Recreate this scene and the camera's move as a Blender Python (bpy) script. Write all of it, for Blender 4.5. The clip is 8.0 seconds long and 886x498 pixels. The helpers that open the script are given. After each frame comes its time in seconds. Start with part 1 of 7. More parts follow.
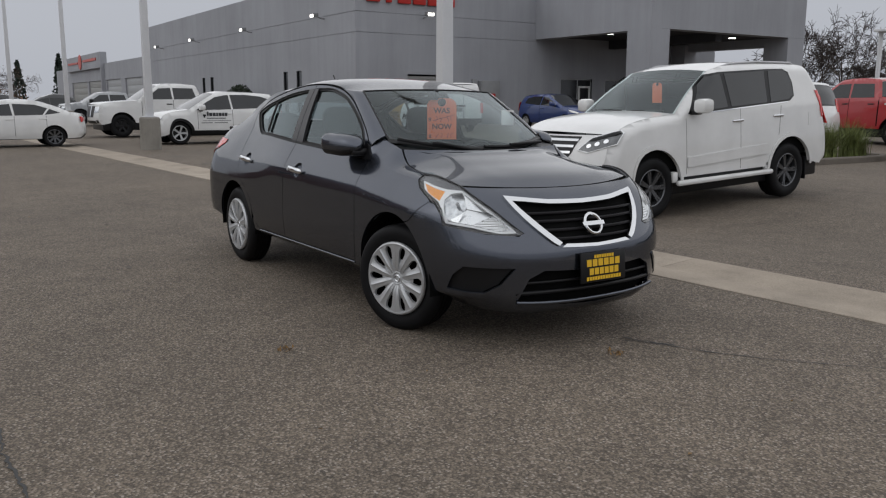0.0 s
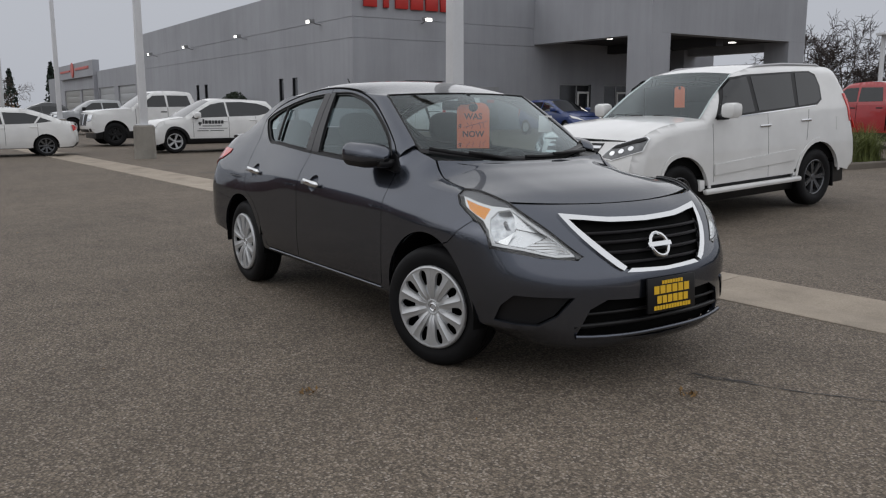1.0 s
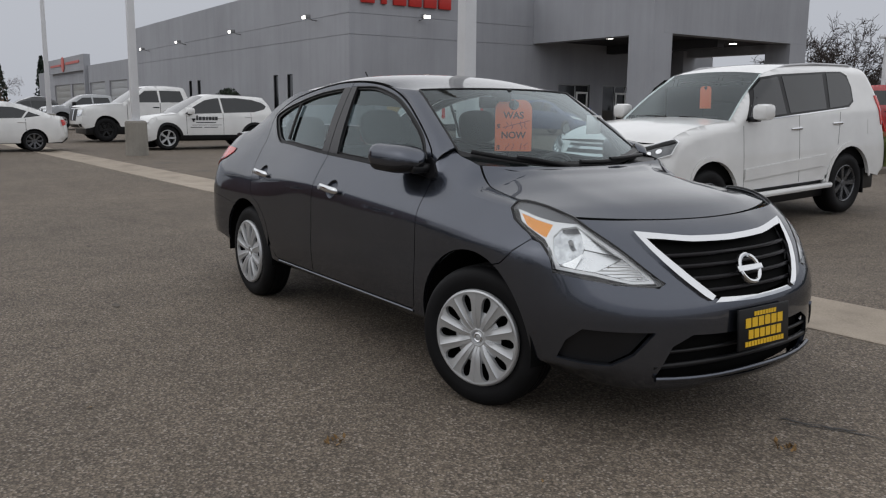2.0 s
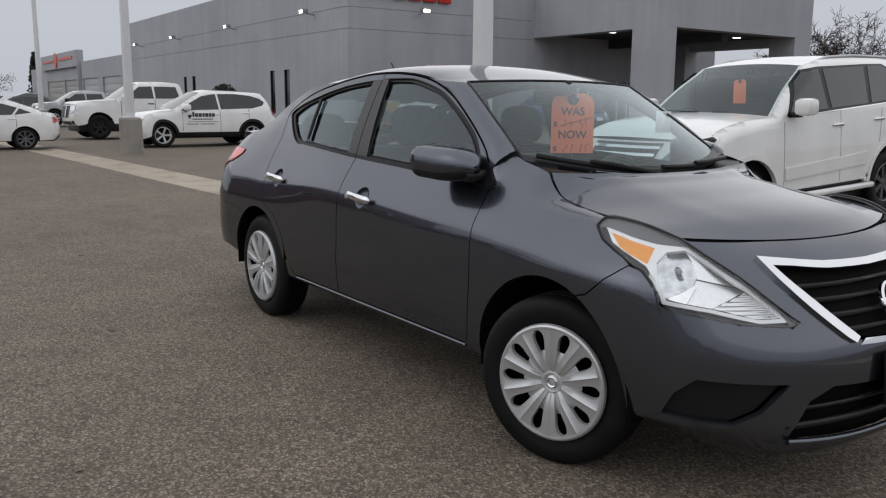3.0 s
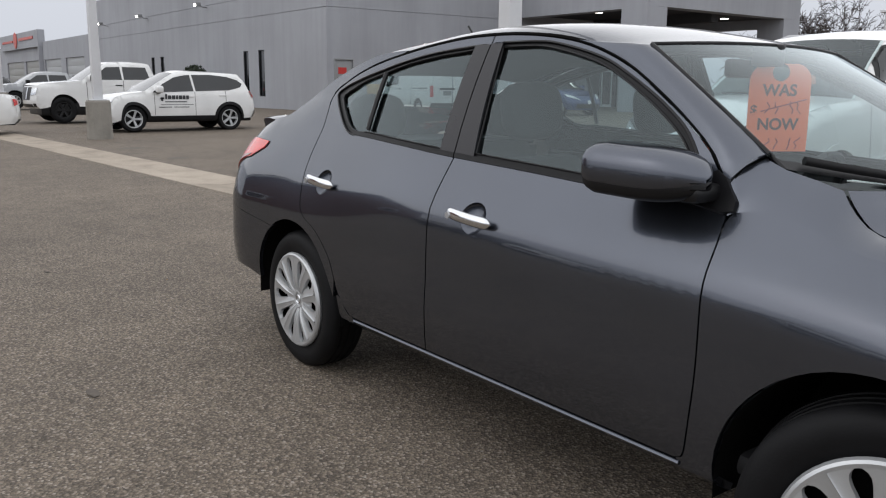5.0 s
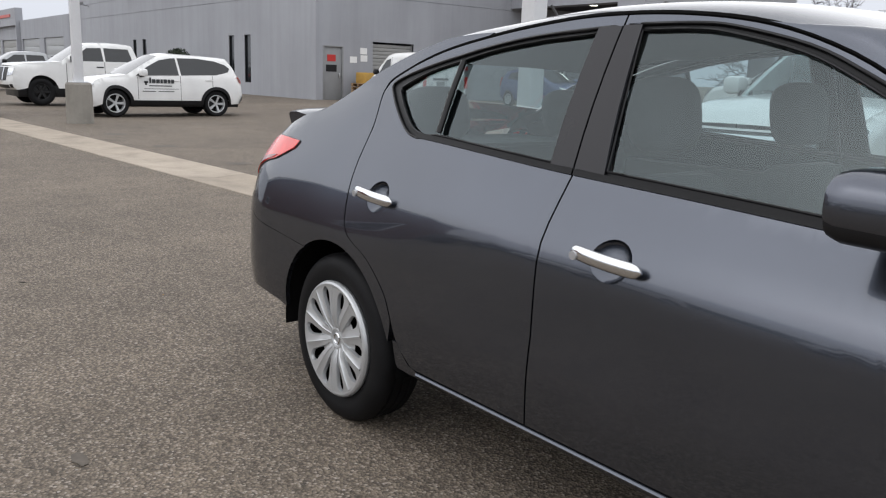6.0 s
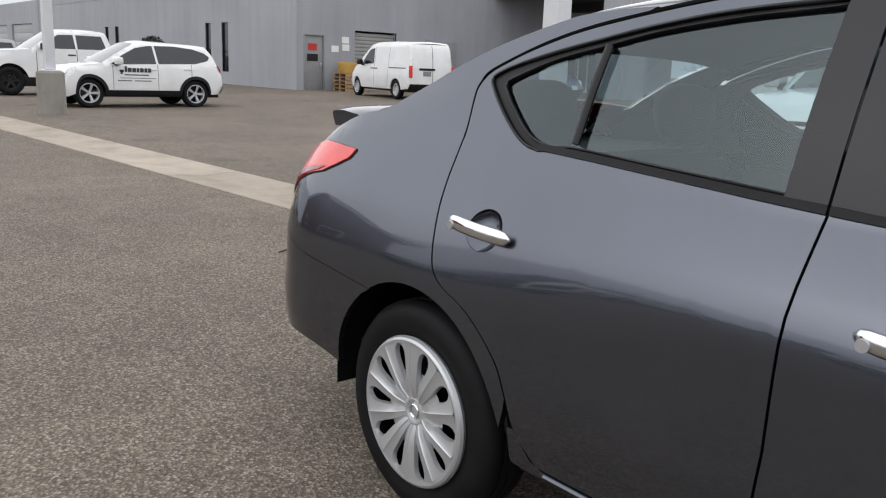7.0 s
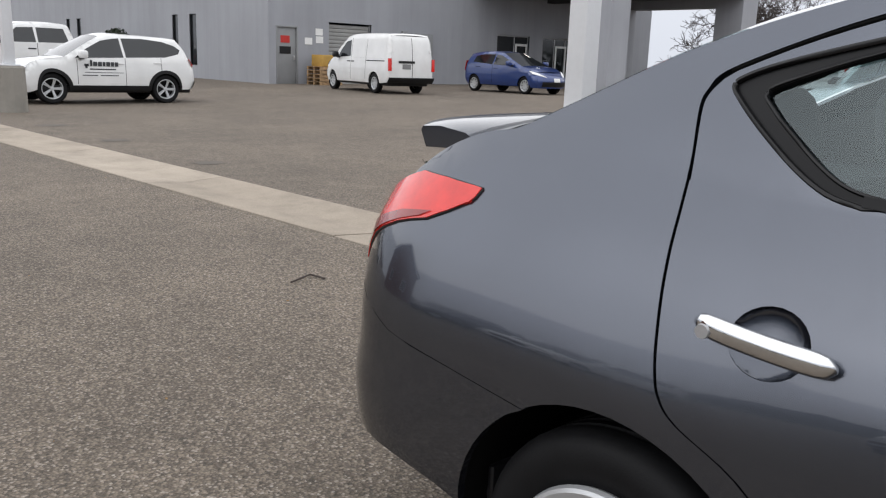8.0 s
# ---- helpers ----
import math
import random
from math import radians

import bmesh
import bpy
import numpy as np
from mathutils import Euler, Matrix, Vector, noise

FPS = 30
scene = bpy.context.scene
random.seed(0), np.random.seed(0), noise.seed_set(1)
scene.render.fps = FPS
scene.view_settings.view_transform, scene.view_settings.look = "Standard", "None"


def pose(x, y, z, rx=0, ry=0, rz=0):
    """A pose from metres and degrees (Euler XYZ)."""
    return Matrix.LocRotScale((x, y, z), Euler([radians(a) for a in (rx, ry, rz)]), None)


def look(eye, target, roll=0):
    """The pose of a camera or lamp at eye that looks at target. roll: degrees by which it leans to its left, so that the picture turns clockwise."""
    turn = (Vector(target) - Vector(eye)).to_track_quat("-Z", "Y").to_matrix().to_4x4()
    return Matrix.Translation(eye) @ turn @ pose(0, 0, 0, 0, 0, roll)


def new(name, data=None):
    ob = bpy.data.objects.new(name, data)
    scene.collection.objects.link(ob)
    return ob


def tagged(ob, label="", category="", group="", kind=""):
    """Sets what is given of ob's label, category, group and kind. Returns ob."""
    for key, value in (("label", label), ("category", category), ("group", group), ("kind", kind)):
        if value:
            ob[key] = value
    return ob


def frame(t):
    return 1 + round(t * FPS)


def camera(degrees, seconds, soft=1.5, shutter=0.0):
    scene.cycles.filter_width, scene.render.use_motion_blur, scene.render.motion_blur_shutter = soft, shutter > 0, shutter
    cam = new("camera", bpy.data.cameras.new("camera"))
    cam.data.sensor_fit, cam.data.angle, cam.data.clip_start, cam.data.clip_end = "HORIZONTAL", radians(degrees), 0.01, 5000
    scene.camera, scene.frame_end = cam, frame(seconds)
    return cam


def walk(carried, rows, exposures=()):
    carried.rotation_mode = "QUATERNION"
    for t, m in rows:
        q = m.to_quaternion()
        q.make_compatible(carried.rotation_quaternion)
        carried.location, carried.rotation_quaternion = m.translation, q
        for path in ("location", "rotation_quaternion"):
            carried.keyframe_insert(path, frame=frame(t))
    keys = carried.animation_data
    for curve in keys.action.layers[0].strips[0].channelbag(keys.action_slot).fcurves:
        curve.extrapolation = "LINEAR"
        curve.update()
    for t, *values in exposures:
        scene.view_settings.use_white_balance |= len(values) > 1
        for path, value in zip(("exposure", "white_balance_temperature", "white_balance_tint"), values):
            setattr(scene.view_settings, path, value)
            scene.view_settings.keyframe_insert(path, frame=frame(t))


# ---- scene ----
cam = camera(56.2, 8.0, 1.2)
PATH = [
    (0, (6.674, -3.17, 1.31), (5.032, -2.081, 0.963), 0.2),
    (0.5, (6.336, -3.128, 1.319), (4.693, -2.032, 1.005), 0.0),
    (1, (6.052, -3.048, 1.301), (4.416, -1.946, 0.969), -0.1),
    (1.5, (5.733, -2.945, 1.306), (4.101, -1.841, 0.967), 0.2),
    (1.7, (5.599, -2.932, 1.293), (3.972, -1.818, 0.961), 0.5),
    (3, (4.714, -2.743, 1.287), (3.099, -1.615, 0.943), 0.4),
    (3.5, (4.367, -2.687, 1.272), (2.762, -1.547, 0.922), 0.4),
    (4, (4.036, -2.653, 1.269), (2.444, -1.499, 0.903), 0.5),
    (4.5, (3.667, -2.553, 1.273), (2.089, -1.385, 0.895), 0.3),
    (4.7, (3.549, -2.527, 1.268), (1.974, -1.353, 0.89), 0.3),
    (5.8, (2.614, -2.316, 1.239), (1.076, -1.102, 0.837), 1.5),
    (6, (2.515, -2.309, 1.256), (0.981, -1.09, 0.852), 1.9),
    (6.5, (2.096, -2.223, 1.239), (0.581, -0.985, 0.825), 2.1),
    (7, (1.695, -2.146, 1.244), (0.203, -0.883, 0.82), 2.2),
    (7.5, (1.25, -2.012, 1.255), (-0.216, -0.722, 0.825), 2.2),
    (8, (0.763, -1.906, 1.243), (-0.677, -0.589, 0.804), 2.0),
]
EXPOSURE = [(0.0, -0.22), (1.7, -0.20), (3.5, 0.08), (5.0, 0.31), (6.5, 0.60), (8.0, 0.56)]
walk(cam, [(t, look(eye, target, roll)) for t, eye, target, roll in PATH], EXPOSURE)

# overcast daylight
world = bpy.data.worlds.new("overcast")
scene.world = world
world.use_nodes = True
wn, wl = world.node_tree.nodes, world.node_tree.links
sky = wn.new("ShaderNodeTexSky")
sky.sky_type, sky.sun_disc = "NISHITA", False
sky.sun_elevation, sky.sun_rotation = radians(38), radians(200)
sky.air_density, sky.dust_density, sky.ozone_density = 1.0, 4.0, 1.0
grey = wn.new("ShaderNodeHueSaturation")
grey.inputs["Saturation"].default_value = 0.12
mixw = wn.new("ShaderNodeMixRGB")
mixw.inputs["Fac"].default_value = 0.82
mixw.inputs["Color2"].default_value = (7.12, 7.45, 8.25, 1)
wl.new(sky.outputs["Color"], grey.inputs["Color"])
wl.new(grey.outputs["Color"], mixw.inputs["Color1"])
wl.new(mixw.outputs["Color"], wn["Background"].inputs["Color"])
wn["Background"].inputs["Strength"].default_value = 0.085
sun = new("sun", bpy.data.lights.new("sun", "SUN"))
sun.data.energy, sun.data.angle, sun.data.color = 1.5, radians(160), (1.0, 0.985, 0.96)
sun.matrix_world = look((-0.5, 0.3, 16), (0, 0, 0))

# ---- materials ----
def nodes_of(name):
    m = bpy.data.materials.new(name)
    m.use_nodes = True
    nt = m.node_tree
    return m, nt, nt.nodes["Principled BSDF"]


def put_in(bsdf, **values):
    for key, value in values.items():
        bsdf.inputs[key.replace("_", " ")].default_value = value


def noise_tex(nt, scale, detail=4.0, rough=0.55, space="Object"):
    tc, nz = nt.nodes.new("ShaderNodeTexCoord"), nt.nodes.new("ShaderNodeTexNoise")
    nz.inputs["Scale"].default_value, nz.inputs["Detail"].default_value, nz.inputs["Roughness"].default_value = scale, detail, rough
    nt.links.new(tc.outputs[space], nz.inputs["Vector"])
    return nz


def ramp(nt, source, stops):
    r = nt.nodes.new("ShaderNodeValToRGB")
    while len(r.color_ramp.elements) < len(stops):
        r.color_ramp.elements.new(0.5)
    for e, (p, c) in zip(r.color_ramp.elements, stops):
        e.position, e.color = p, (*c, 1)
    nt.links.new(source, r.inputs["Fac"])
    return r


def mix(nt, kind, fac, a, b):
    m = nt.nodes.new("ShaderNodeMixRGB")
    m.blend_type = kind
    for socket, value in (("Fac", fac), ("Color1", a), ("Color2", b)):
        if isinstance(value, (int, float)):
            m.inputs[socket].default_value = value
        elif isinstance(value, tuple):
            m.inputs[socket].default_value = (*value, 1)
        else:
            nt.links.new(value, m.inputs[socket])
    return m.outputs["Color"]


def bump(nt, bsdf, height, strength, distance):
    b = nt.nodes.new("ShaderNodeBump")
    b.inputs["Strength"].default_value, b.inputs["Distance"].default_value = strength, distance
    nt.links.new(height, b.inputs["Height"])
    nt.links.new(b.outputs["Normal"], bsdf.inputs["Normal"])


def worn(name, colour, rough=0.5, metal=0.0, vary=0.15, scale=3.0, fine=60.0, relief=0.0, coat=0.0, spec=0.5):
    """A plain material with broad and fine variation of tone and gloss."""
    m, nt, b = nodes_of(name)
    put_in(b, Roughness=rough, Metallic=metal, Coat_Weight=coat, Specular_IOR_Level=spec)
    broad, grain = noise_tex(nt, scale), noise_tex(nt, fine, 3)
    lo, hi = tuple(c * (1 - vary) for c in colour), tuple(min(1, c * (1 + vary)) for c in colour)
    base = ramp(nt, broad.outputs["Fac"], [(0.3, lo), (0.7, hi)]).outputs["Color"]
    tone = ramp(nt, grain.outputs["Fac"], [(0.3, (1 - vary * 0.6,) * 3), (0.7, (1, 1, 1))]).outputs["Color"]
    nt.links.new(mix(nt, "MULTIPLY", 1.0, base, tone), b.inputs["Base Color"])
    rr = ramp(nt, broad.outputs["Fac"], [(0.3, (max(0, rough - 0.06),) * 3), (0.7, (min(1, rough + 0.06),) * 3)])
    nt.links.new(rr.outputs["Color"], b.inputs["Roughness"])
    if relief:
        bump(nt, b, grain.outputs["Fac"], 0.6, relief)
    return m


def car_paint(name, colour, flake=0.0, metal=0.0, rough=0.32, coat=0.9, edge=1.0):
    m, nt, b = nodes_of(name)
    put_in(b, Specular_Tint=(edge, edge, edge, 1))
    put_in(b, Roughness=rough, Metallic=metal, Coat_Weight=coat, Coat_Roughness=0.03, Coat_IOR=1.5)
    dust, fl = noise_tex(nt, 2.2, 5), noise_tex(nt, 2500, 2)
    lo, hi = tuple(c * 0.93 for c in colour), tuple(c * 1.05 for c in colour)
    base = ramp(nt, dust.outputs["Fac"], [(0.35, lo), (0.7, hi)]).outputs["Color"]
    if flake:
        tone = ramp(nt, fl.outputs["Fac"], [(0.35, (1 - flake,) * 3), (0.7, (1 + flake,) * 3)]).outputs["Color"]
        base = mix(nt, "MULTIPLY", 1.0, base, tone)
    nt.links.new(base, b.inputs["Base Color"])
    cr = ramp(nt, dust.outputs["Fac"], [(0.4, (0.02,) * 3), (0.75, (0.07,) * 3)])
    nt.links.new(cr.outputs["Color"], b.inputs["Coat Roughness"])
    return m


def make_asphalt():
    m, nt, b = nodes_of("asphalt")
    tc = nt.nodes.new("ShaderNodeTexCoord")
    vor = nt.nodes.new("ShaderNodeTexVoronoi")
    vor.inputs["Scale"].default_value = 105
    nt.links.new(tc.outputs["Object"], vor.inputs["Vector"])
    chips = nt.nodes.new("ShaderNodeTexVoronoi")
    chips.inputs["Scale"].default_value = 48
    nt.links.new(tc.outputs["Object"], chips.inputs["Vector"])
    sep = nt.nodes.new("ShaderNodeSeparateColor")
    nt.links.new(vor.outputs["Color"], sep.inputs["Color"])
    stone = ramp(nt, sep.outputs["Red"], [(0.0, (0.088, 0.076, 0.064)), (0.55, (0.184, 0.153, 0.121)), (0.86, (0.26, 0.218, 0.176)), (0.97, (0.34, 0.30, 0.26))])
    edge = ramp(nt, vor.outputs["Distance"], [(0.25, (1, 1, 1)), (0.75, (0.52, 0.5, 0.48))])
    col = mix(nt, "MULTIPLY", 0.8, stone.outputs["Color"], edge.outputs["Color"])
    sep2 = nt.nodes.new("ShaderNodeSeparateColor")
    nt.links.new(chips.outputs["Color"], sep2.inputs["Color"])
    big = ramp(nt, sep2.outputs["Green"], [(0.93, (0, 0, 0)), (0.96, (1, 1, 1))])
    near = ramp(nt, chips.outputs["Distance"], [(0.2, (1, 1, 1)), (0.32, (0, 0, 0))])
    col = mix(nt, "MIX", mix(nt, "MULTIPLY", 1.0, big.outputs["Color"], near.outputs["Color"]), col, (0.33, 0.30, 0.27))
    broad = ramp(nt, noise_tex(nt, 0.35, 6, 0.6).outputs["Fac"], [(0.3, (0.80, 0.79, 0.78)), (0.7, (1.12, 1.10, 1.07))])
    mid = ramp(nt, noise_tex(nt, 2.6, 5, 0.65).outputs["Fac"], [(0.3, (0.84, 0.84, 0.84)), (0.7, (1.1, 1.1, 1.1))])
    col = mix(nt, "MULTIPLY", 1.0, col, broad.outputs["Color"])
    col = mix(nt, "MULTIPLY", 1.0, col, mid.outputs["Color"])
    nt.links.new(col, b.inputs["Base Color"])
    put_in(b, Roughness=0.85, Specular_IOR_Level=0.35)
    bump(nt, b, vor.outputs["Distance"], 0.7, 0.006)
    return m


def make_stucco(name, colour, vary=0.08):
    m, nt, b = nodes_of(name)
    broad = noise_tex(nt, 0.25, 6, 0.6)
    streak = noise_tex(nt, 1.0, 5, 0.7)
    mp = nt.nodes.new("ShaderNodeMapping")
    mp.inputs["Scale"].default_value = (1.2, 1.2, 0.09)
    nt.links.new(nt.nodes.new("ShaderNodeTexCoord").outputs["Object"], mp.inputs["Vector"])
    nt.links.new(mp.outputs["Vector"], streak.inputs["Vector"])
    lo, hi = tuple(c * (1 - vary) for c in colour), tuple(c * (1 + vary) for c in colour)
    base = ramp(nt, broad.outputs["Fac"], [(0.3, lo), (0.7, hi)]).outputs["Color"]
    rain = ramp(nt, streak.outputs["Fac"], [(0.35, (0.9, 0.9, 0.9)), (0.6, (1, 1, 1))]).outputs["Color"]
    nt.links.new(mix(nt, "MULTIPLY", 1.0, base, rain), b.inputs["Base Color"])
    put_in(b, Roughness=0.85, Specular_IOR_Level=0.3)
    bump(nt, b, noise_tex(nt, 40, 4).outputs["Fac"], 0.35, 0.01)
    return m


def make_concrete(name, colour):
    m, nt, b = nodes_of(name)
    broad, grain = noise_tex(nt, 1.6, 7, 0.65), noise_tex(nt, 90, 4, 0.6)
    base = ramp(nt, broad.outputs["Fac"], [(0.25, tuple(c * 0.68 for c in colour)), (0.5, colour), (0.75, tuple(min(1, c * 1.2) for c in colour))]).outputs["Color"]
    speck = ramp(nt, grain.outputs["Fac"], [(0.3, (0.75, 0.74, 0.72)), (0.6, (1, 1, 1))]).outputs["Color"]
    rnd = nt.nodes.new("ShaderNodeObjectInfo")
    slab = ramp(nt, rnd.outputs["Random"], [(0.0, (0.9, 0.89, 0.87)), (1.0, (1.08, 1.08, 1.07))]).outputs["Color"]
    col = mix(nt, "MULTIPLY", 1.0, mix(nt, "MULTIPLY", 1.0, base, speck), slab)
    nt.links.new(col, b.inputs["Base Color"])
    put_in(b, Roughness=0.88, Specular_IOR_Level=0.3)
    bump(nt, b, grain.outputs["Fac"], 0.4, 0.004)
    return m


def make_glass(name, tint, rough=0.0, sheen=(1.0, 1.0, 1.0)):
    """Thin automotive or window glass: a tinted clear sheet with a true reflection."""
    m = bpy.data.materials.new(name)
    m.use_nodes = True
    nt = m.node_tree
    nt.nodes.clear()
    out, tr, gl, mx = (nt.nodes.new("ShaderNode" + k) for k in ("OutputMaterial", "BsdfTransparent", "BsdfGlossy", "MixShader"))
    tr.inputs["Color"].default_value = (*tint, 1)
    gl.inputs["Roughness"].default_value = rough
    gl.inputs["Color"].default_value = (*sheen, 1)
    lw = nt.nodes.new("ShaderNodeLayerWeight")
    p5, gain = nt.nodes.new("ShaderNodeMath"), nt.nodes.new("ShaderNodeMath")
    p5.operation, p5.inputs[1].default_value = "POWER", 4.5
    gain.operation, gain.inputs[1].default_value, gain.inputs[2].default_value = "MULTIPLY_ADD", 0.86, 0.07
    lw.inputs["Blend"].default_value = 0.5
    nt.links.new(lw.outputs["Facing"], p5.inputs[0])
    nt.links.new(p5.outputs[0], gain.inputs[0])
    nt.links.new(gain.outputs[0], mx.inputs["Fac"])
    nt.links.new(tr.outputs[0], mx.inputs[1])
    nt.links.new(gl.outputs[0], mx.inputs[2])
    nt.links.new(mx.outputs[0], out.inputs["Surface"])
    return m


def glow(name, colour, strength):
    m, nt, b = nodes_of(name)
    put_in(b, Base_Color=(*colour, 1), Emission_Color=(*colour, 1), Emission_Strength=strength)
    return m


ASPHALT = make_asphalt()
GUTTER = make_concrete("gutter_concrete", (0.36, 0.31, 0.255))
PLINTH = make_concrete("plinth_concrete", (0.30, 0.285, 0.26))
KERB = make_concrete("kerb_concrete", (0.17, 0.15, 0.13))
STUCCO = make_stucco("grey_stucco", (0.335, 0.343, 0.368))
STUCCO_LIGHT = make_stucco("pale_grey_stucco", (0.30, 0.30, 0.31))
# stucco with the shade under the canopy put into its dark colour
SHADED_STUCCO = make_stucco("shaded_stucco", (0.05, 0.05, 0.053))
POLE_PAINT = worn("white_pole_paint", (0.66, 0.67, 0.69), 0.45, vary=0.06, scale=1.2, fine=25)
DOOR_PAINT = worn("grey_door_paint", (0.24, 0.245, 0.25), 0.5, vary=0.06)
SHUTTER = worn("grey_shutter", (0.30, 0.30, 0.29), 0.5, vary=0.08)
GARAGE = worn("pale_garage_door", (0.36, 0.37, 0.38), 0.55, vary=0.05)
DARK_GLASS = worn("dark_window_glass", (0.012, 0.014, 0.016), 0.06, vary=0.2, scale=0.8, spec=0.6)
PALE_GLASS = worn("frosted_pane", (0.11, 0.12, 0.125), 0.12, vary=0.15, scale=0.8)
ALU = worn("aluminium_frame", (0.42, 0.42, 0.43), 0.4, 0.6, 0.08)
SIGN_RED = worn("red_sign", (0.46, 0.022, 0.016), 0.4, vary=0.06)
SIGN_ORANGE = worn("red_orange_sign", (0.5, 0.06, 0.035), 0.4, vary=0.06)
LAMP_GLOW = glow("lamp_light", (1.0, 0.97, 0.9), 5.0)
BLACK = worn("black_plastic", (0.008, 0.008, 0.009), 0.4, vary=0.2, fine=200, spec=0.3)
TRIM = worn("satin_black_trim", (0.012, 0.011, 0.013), 0.4, vary=0.15, fine=200, spec=0.25)
SEAL = worn("black_rubber_seal", (0.007, 0.007, 0.008), 0.42, vary=0.15, fine=200, spec=0.2)
PILLAR_TRIM = worn("dark_pillar_film", (0.012, 0.011, 0.014), 0.3, vary=0.12, fine=200, spec=0.35, coat=0.05)
RUBBER = worn("tyre_rubber", (0.007, 0.007, 0.0078), 0.6, vary=0.3, scale=9, fine=150, relief=0.001, spec=0.16)
# near-black with the shade of wells, gaps and undersides put into its colour
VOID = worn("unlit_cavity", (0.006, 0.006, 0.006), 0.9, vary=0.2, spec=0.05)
WHITE_PAINT = car_paint("white_car_paint", (0.70, 0.70, 0.69))
SILVER_PAINT = car_paint("silver_car_paint", (0.34, 0.35, 0.36), 0.1, 0.5)
BLUE_PAINT = car_paint("blue_car_paint", (0.010, 0.034, 0.15), 0.1, 0.2)
RED_PAINT = car_paint("red_car_paint", (0.36, 0.012, 0.016))
DARK_PAINT = car_paint("dark_car_paint", (0.02, 0.021, 0.024), 0.1, 0.2)
GREY_PAINT = car_paint("gunmetal_metallic_paint", (0.081, 0.090, 0.112), 0.15, 0.92, 0.25, 1.0, 0.3)
CHROME = worn("chrome", (0.72, 0.73, 0.74), 0.07, 1.0, 0.04)
SILVER = worn("silver_wheel_lacquer", (0.50, 0.51, 0.52), 0.33, 0.55, 0.06, fine=300)
DARK_RIM = worn("dark_wheel_lacquer", (0.11, 0.113, 0.12), 0.25, 0.7, 0.1)
RED_LENS = worn("red_lens", (0.62, 0.018, 0.012), 0.15, vary=0.12, scale=20, coat=0.4)
DARK_LENS = worn("dark_red_lens", (0.22, 0.008, 0.008), 0.15, vary=0.2, scale=20, coat=0.4)
STROKE = worn("dark_lettering", (0.03, 0.032, 0.036), 0.5)
AMBER = worn("amber_lens", (0.85, 0.30, 0.004), 0.2, vary=0.1, scale=30, coat=0.3)
SEAM_GREY = worn("grey_panel_gap", (0.16, 0.16, 0.16), 0.7)
LENS = worn("clear_lamp_insert", (0.66, 0.68, 0.70), 0.14, 0.9, 0.25, 30, 90)
BEZEL = worn("bright_lamp_bezel", (0.80, 0.81, 0.82), 0.22, 0.25, 0.05, 20)
REFLECTOR = worn("aluminised_reflector", (0.86, 0.87, 0.88), 0.3, 1.0, 0.05, 20)
SMOKE = worn("smoked_lamp_edge", (0.085, 0.09, 0.1), 0.3, vary=0.1)
CLEAR = make_glass("clear_cover", (0.94, 0.95, 0.95))
CAR_GLASS = make_glass("green_tinted_glass", (0.58, 0.67, 0.68), sheen=(0.86, 0.97, 1.0))
SCREEN_GLASS = make_glass("clear_green_windscreen", (0.80, 0.87, 0.87), sheen=(0.9, 0.98, 1.0))
TINTED = worn("tinted_car_glass", (0.013, 0.015, 0.017), 0.04, vary=0.2, spec=0.6)
FABRIC = worn("charcoal_seat_cloth", (0.035, 0.036, 0.038), 0.9, vary=0.25, scale=8, fine=400)
DASH = worn("dark_grey_dashboard", (0.028, 0.028, 0.03), 0.65, vary=0.2, fine=250)
LINING = worn("pale_headlining", (0.20, 0.20, 0.195), 0.9, vary=0.08)
PAPER = worn("orange_paper", (0.95, 0.215, 0.085), 0.6, vary=0.05)
PAPER_INK = worn("dark_brown_ink", (0.13, 0.045, 0.035), 0.7, vary=0.15)
PEN_INK = worn("red_pen_ink", (0.42, 0.06, 0.045), 0.7, vary=0.15)
WHITE_CARD = worn("white_card", (0.75, 0.75, 0.74), 0.6, vary=0.05)
YELLOW = worn("yellow_print", (0.78, 0.47, 0.02), 0.4, vary=0.05)
WOOD = worn("pallet_wood", (0.36, 0.23, 0.12), 0.8, vary=0.35, scale=6)
CARDBOARD = worn("ochre_board", (0.45, 0.27, 0.06), 0.7, vary=0.2)
BARK = worn("grey_bark", (0.10, 0.078, 0.062), 0.9, vary=0.3, scale=6)
TWIG = worn("brown_twig", (0.055, 0.041, 0.036), 0.9, vary=0.3, scale=6)
GRASS = worn("grass_blade", (0.15, 0.18, 0.05), 0.7, vary=0.45, scale=9)
CONIFER = worn("conifer_needles", (0.022, 0.036, 0.026), 0.85, vary=0.4, scale=3)
SHRUB = worn("dark_shrub_leaf", (0.025, 0.038, 0.02), 0.8, vary=0.4, scale=6)
RUST = worn("brown_scrub", (0.15, 0.085, 0.05), 0.9, vary=0.4, scale=2)
HAZE = worn("distant_grey_roof", (0.32, 0.32, 0.33), 0.8, vary=0.1, scale=0.2)
TAR = worn("dark_tar", (0.022, 0.021, 0.02), 0.6, vary=0.3, scale=8)
STAIN = worn("oil_stained_asphalt", (0.105, 0.088, 0.071), 0.85, vary=0.3, scale=8, relief=0.002)
LEAF = worn("dry_leaf", (0.22, 0.13, 0.05), 0.8, vary=0.4, scale=30)

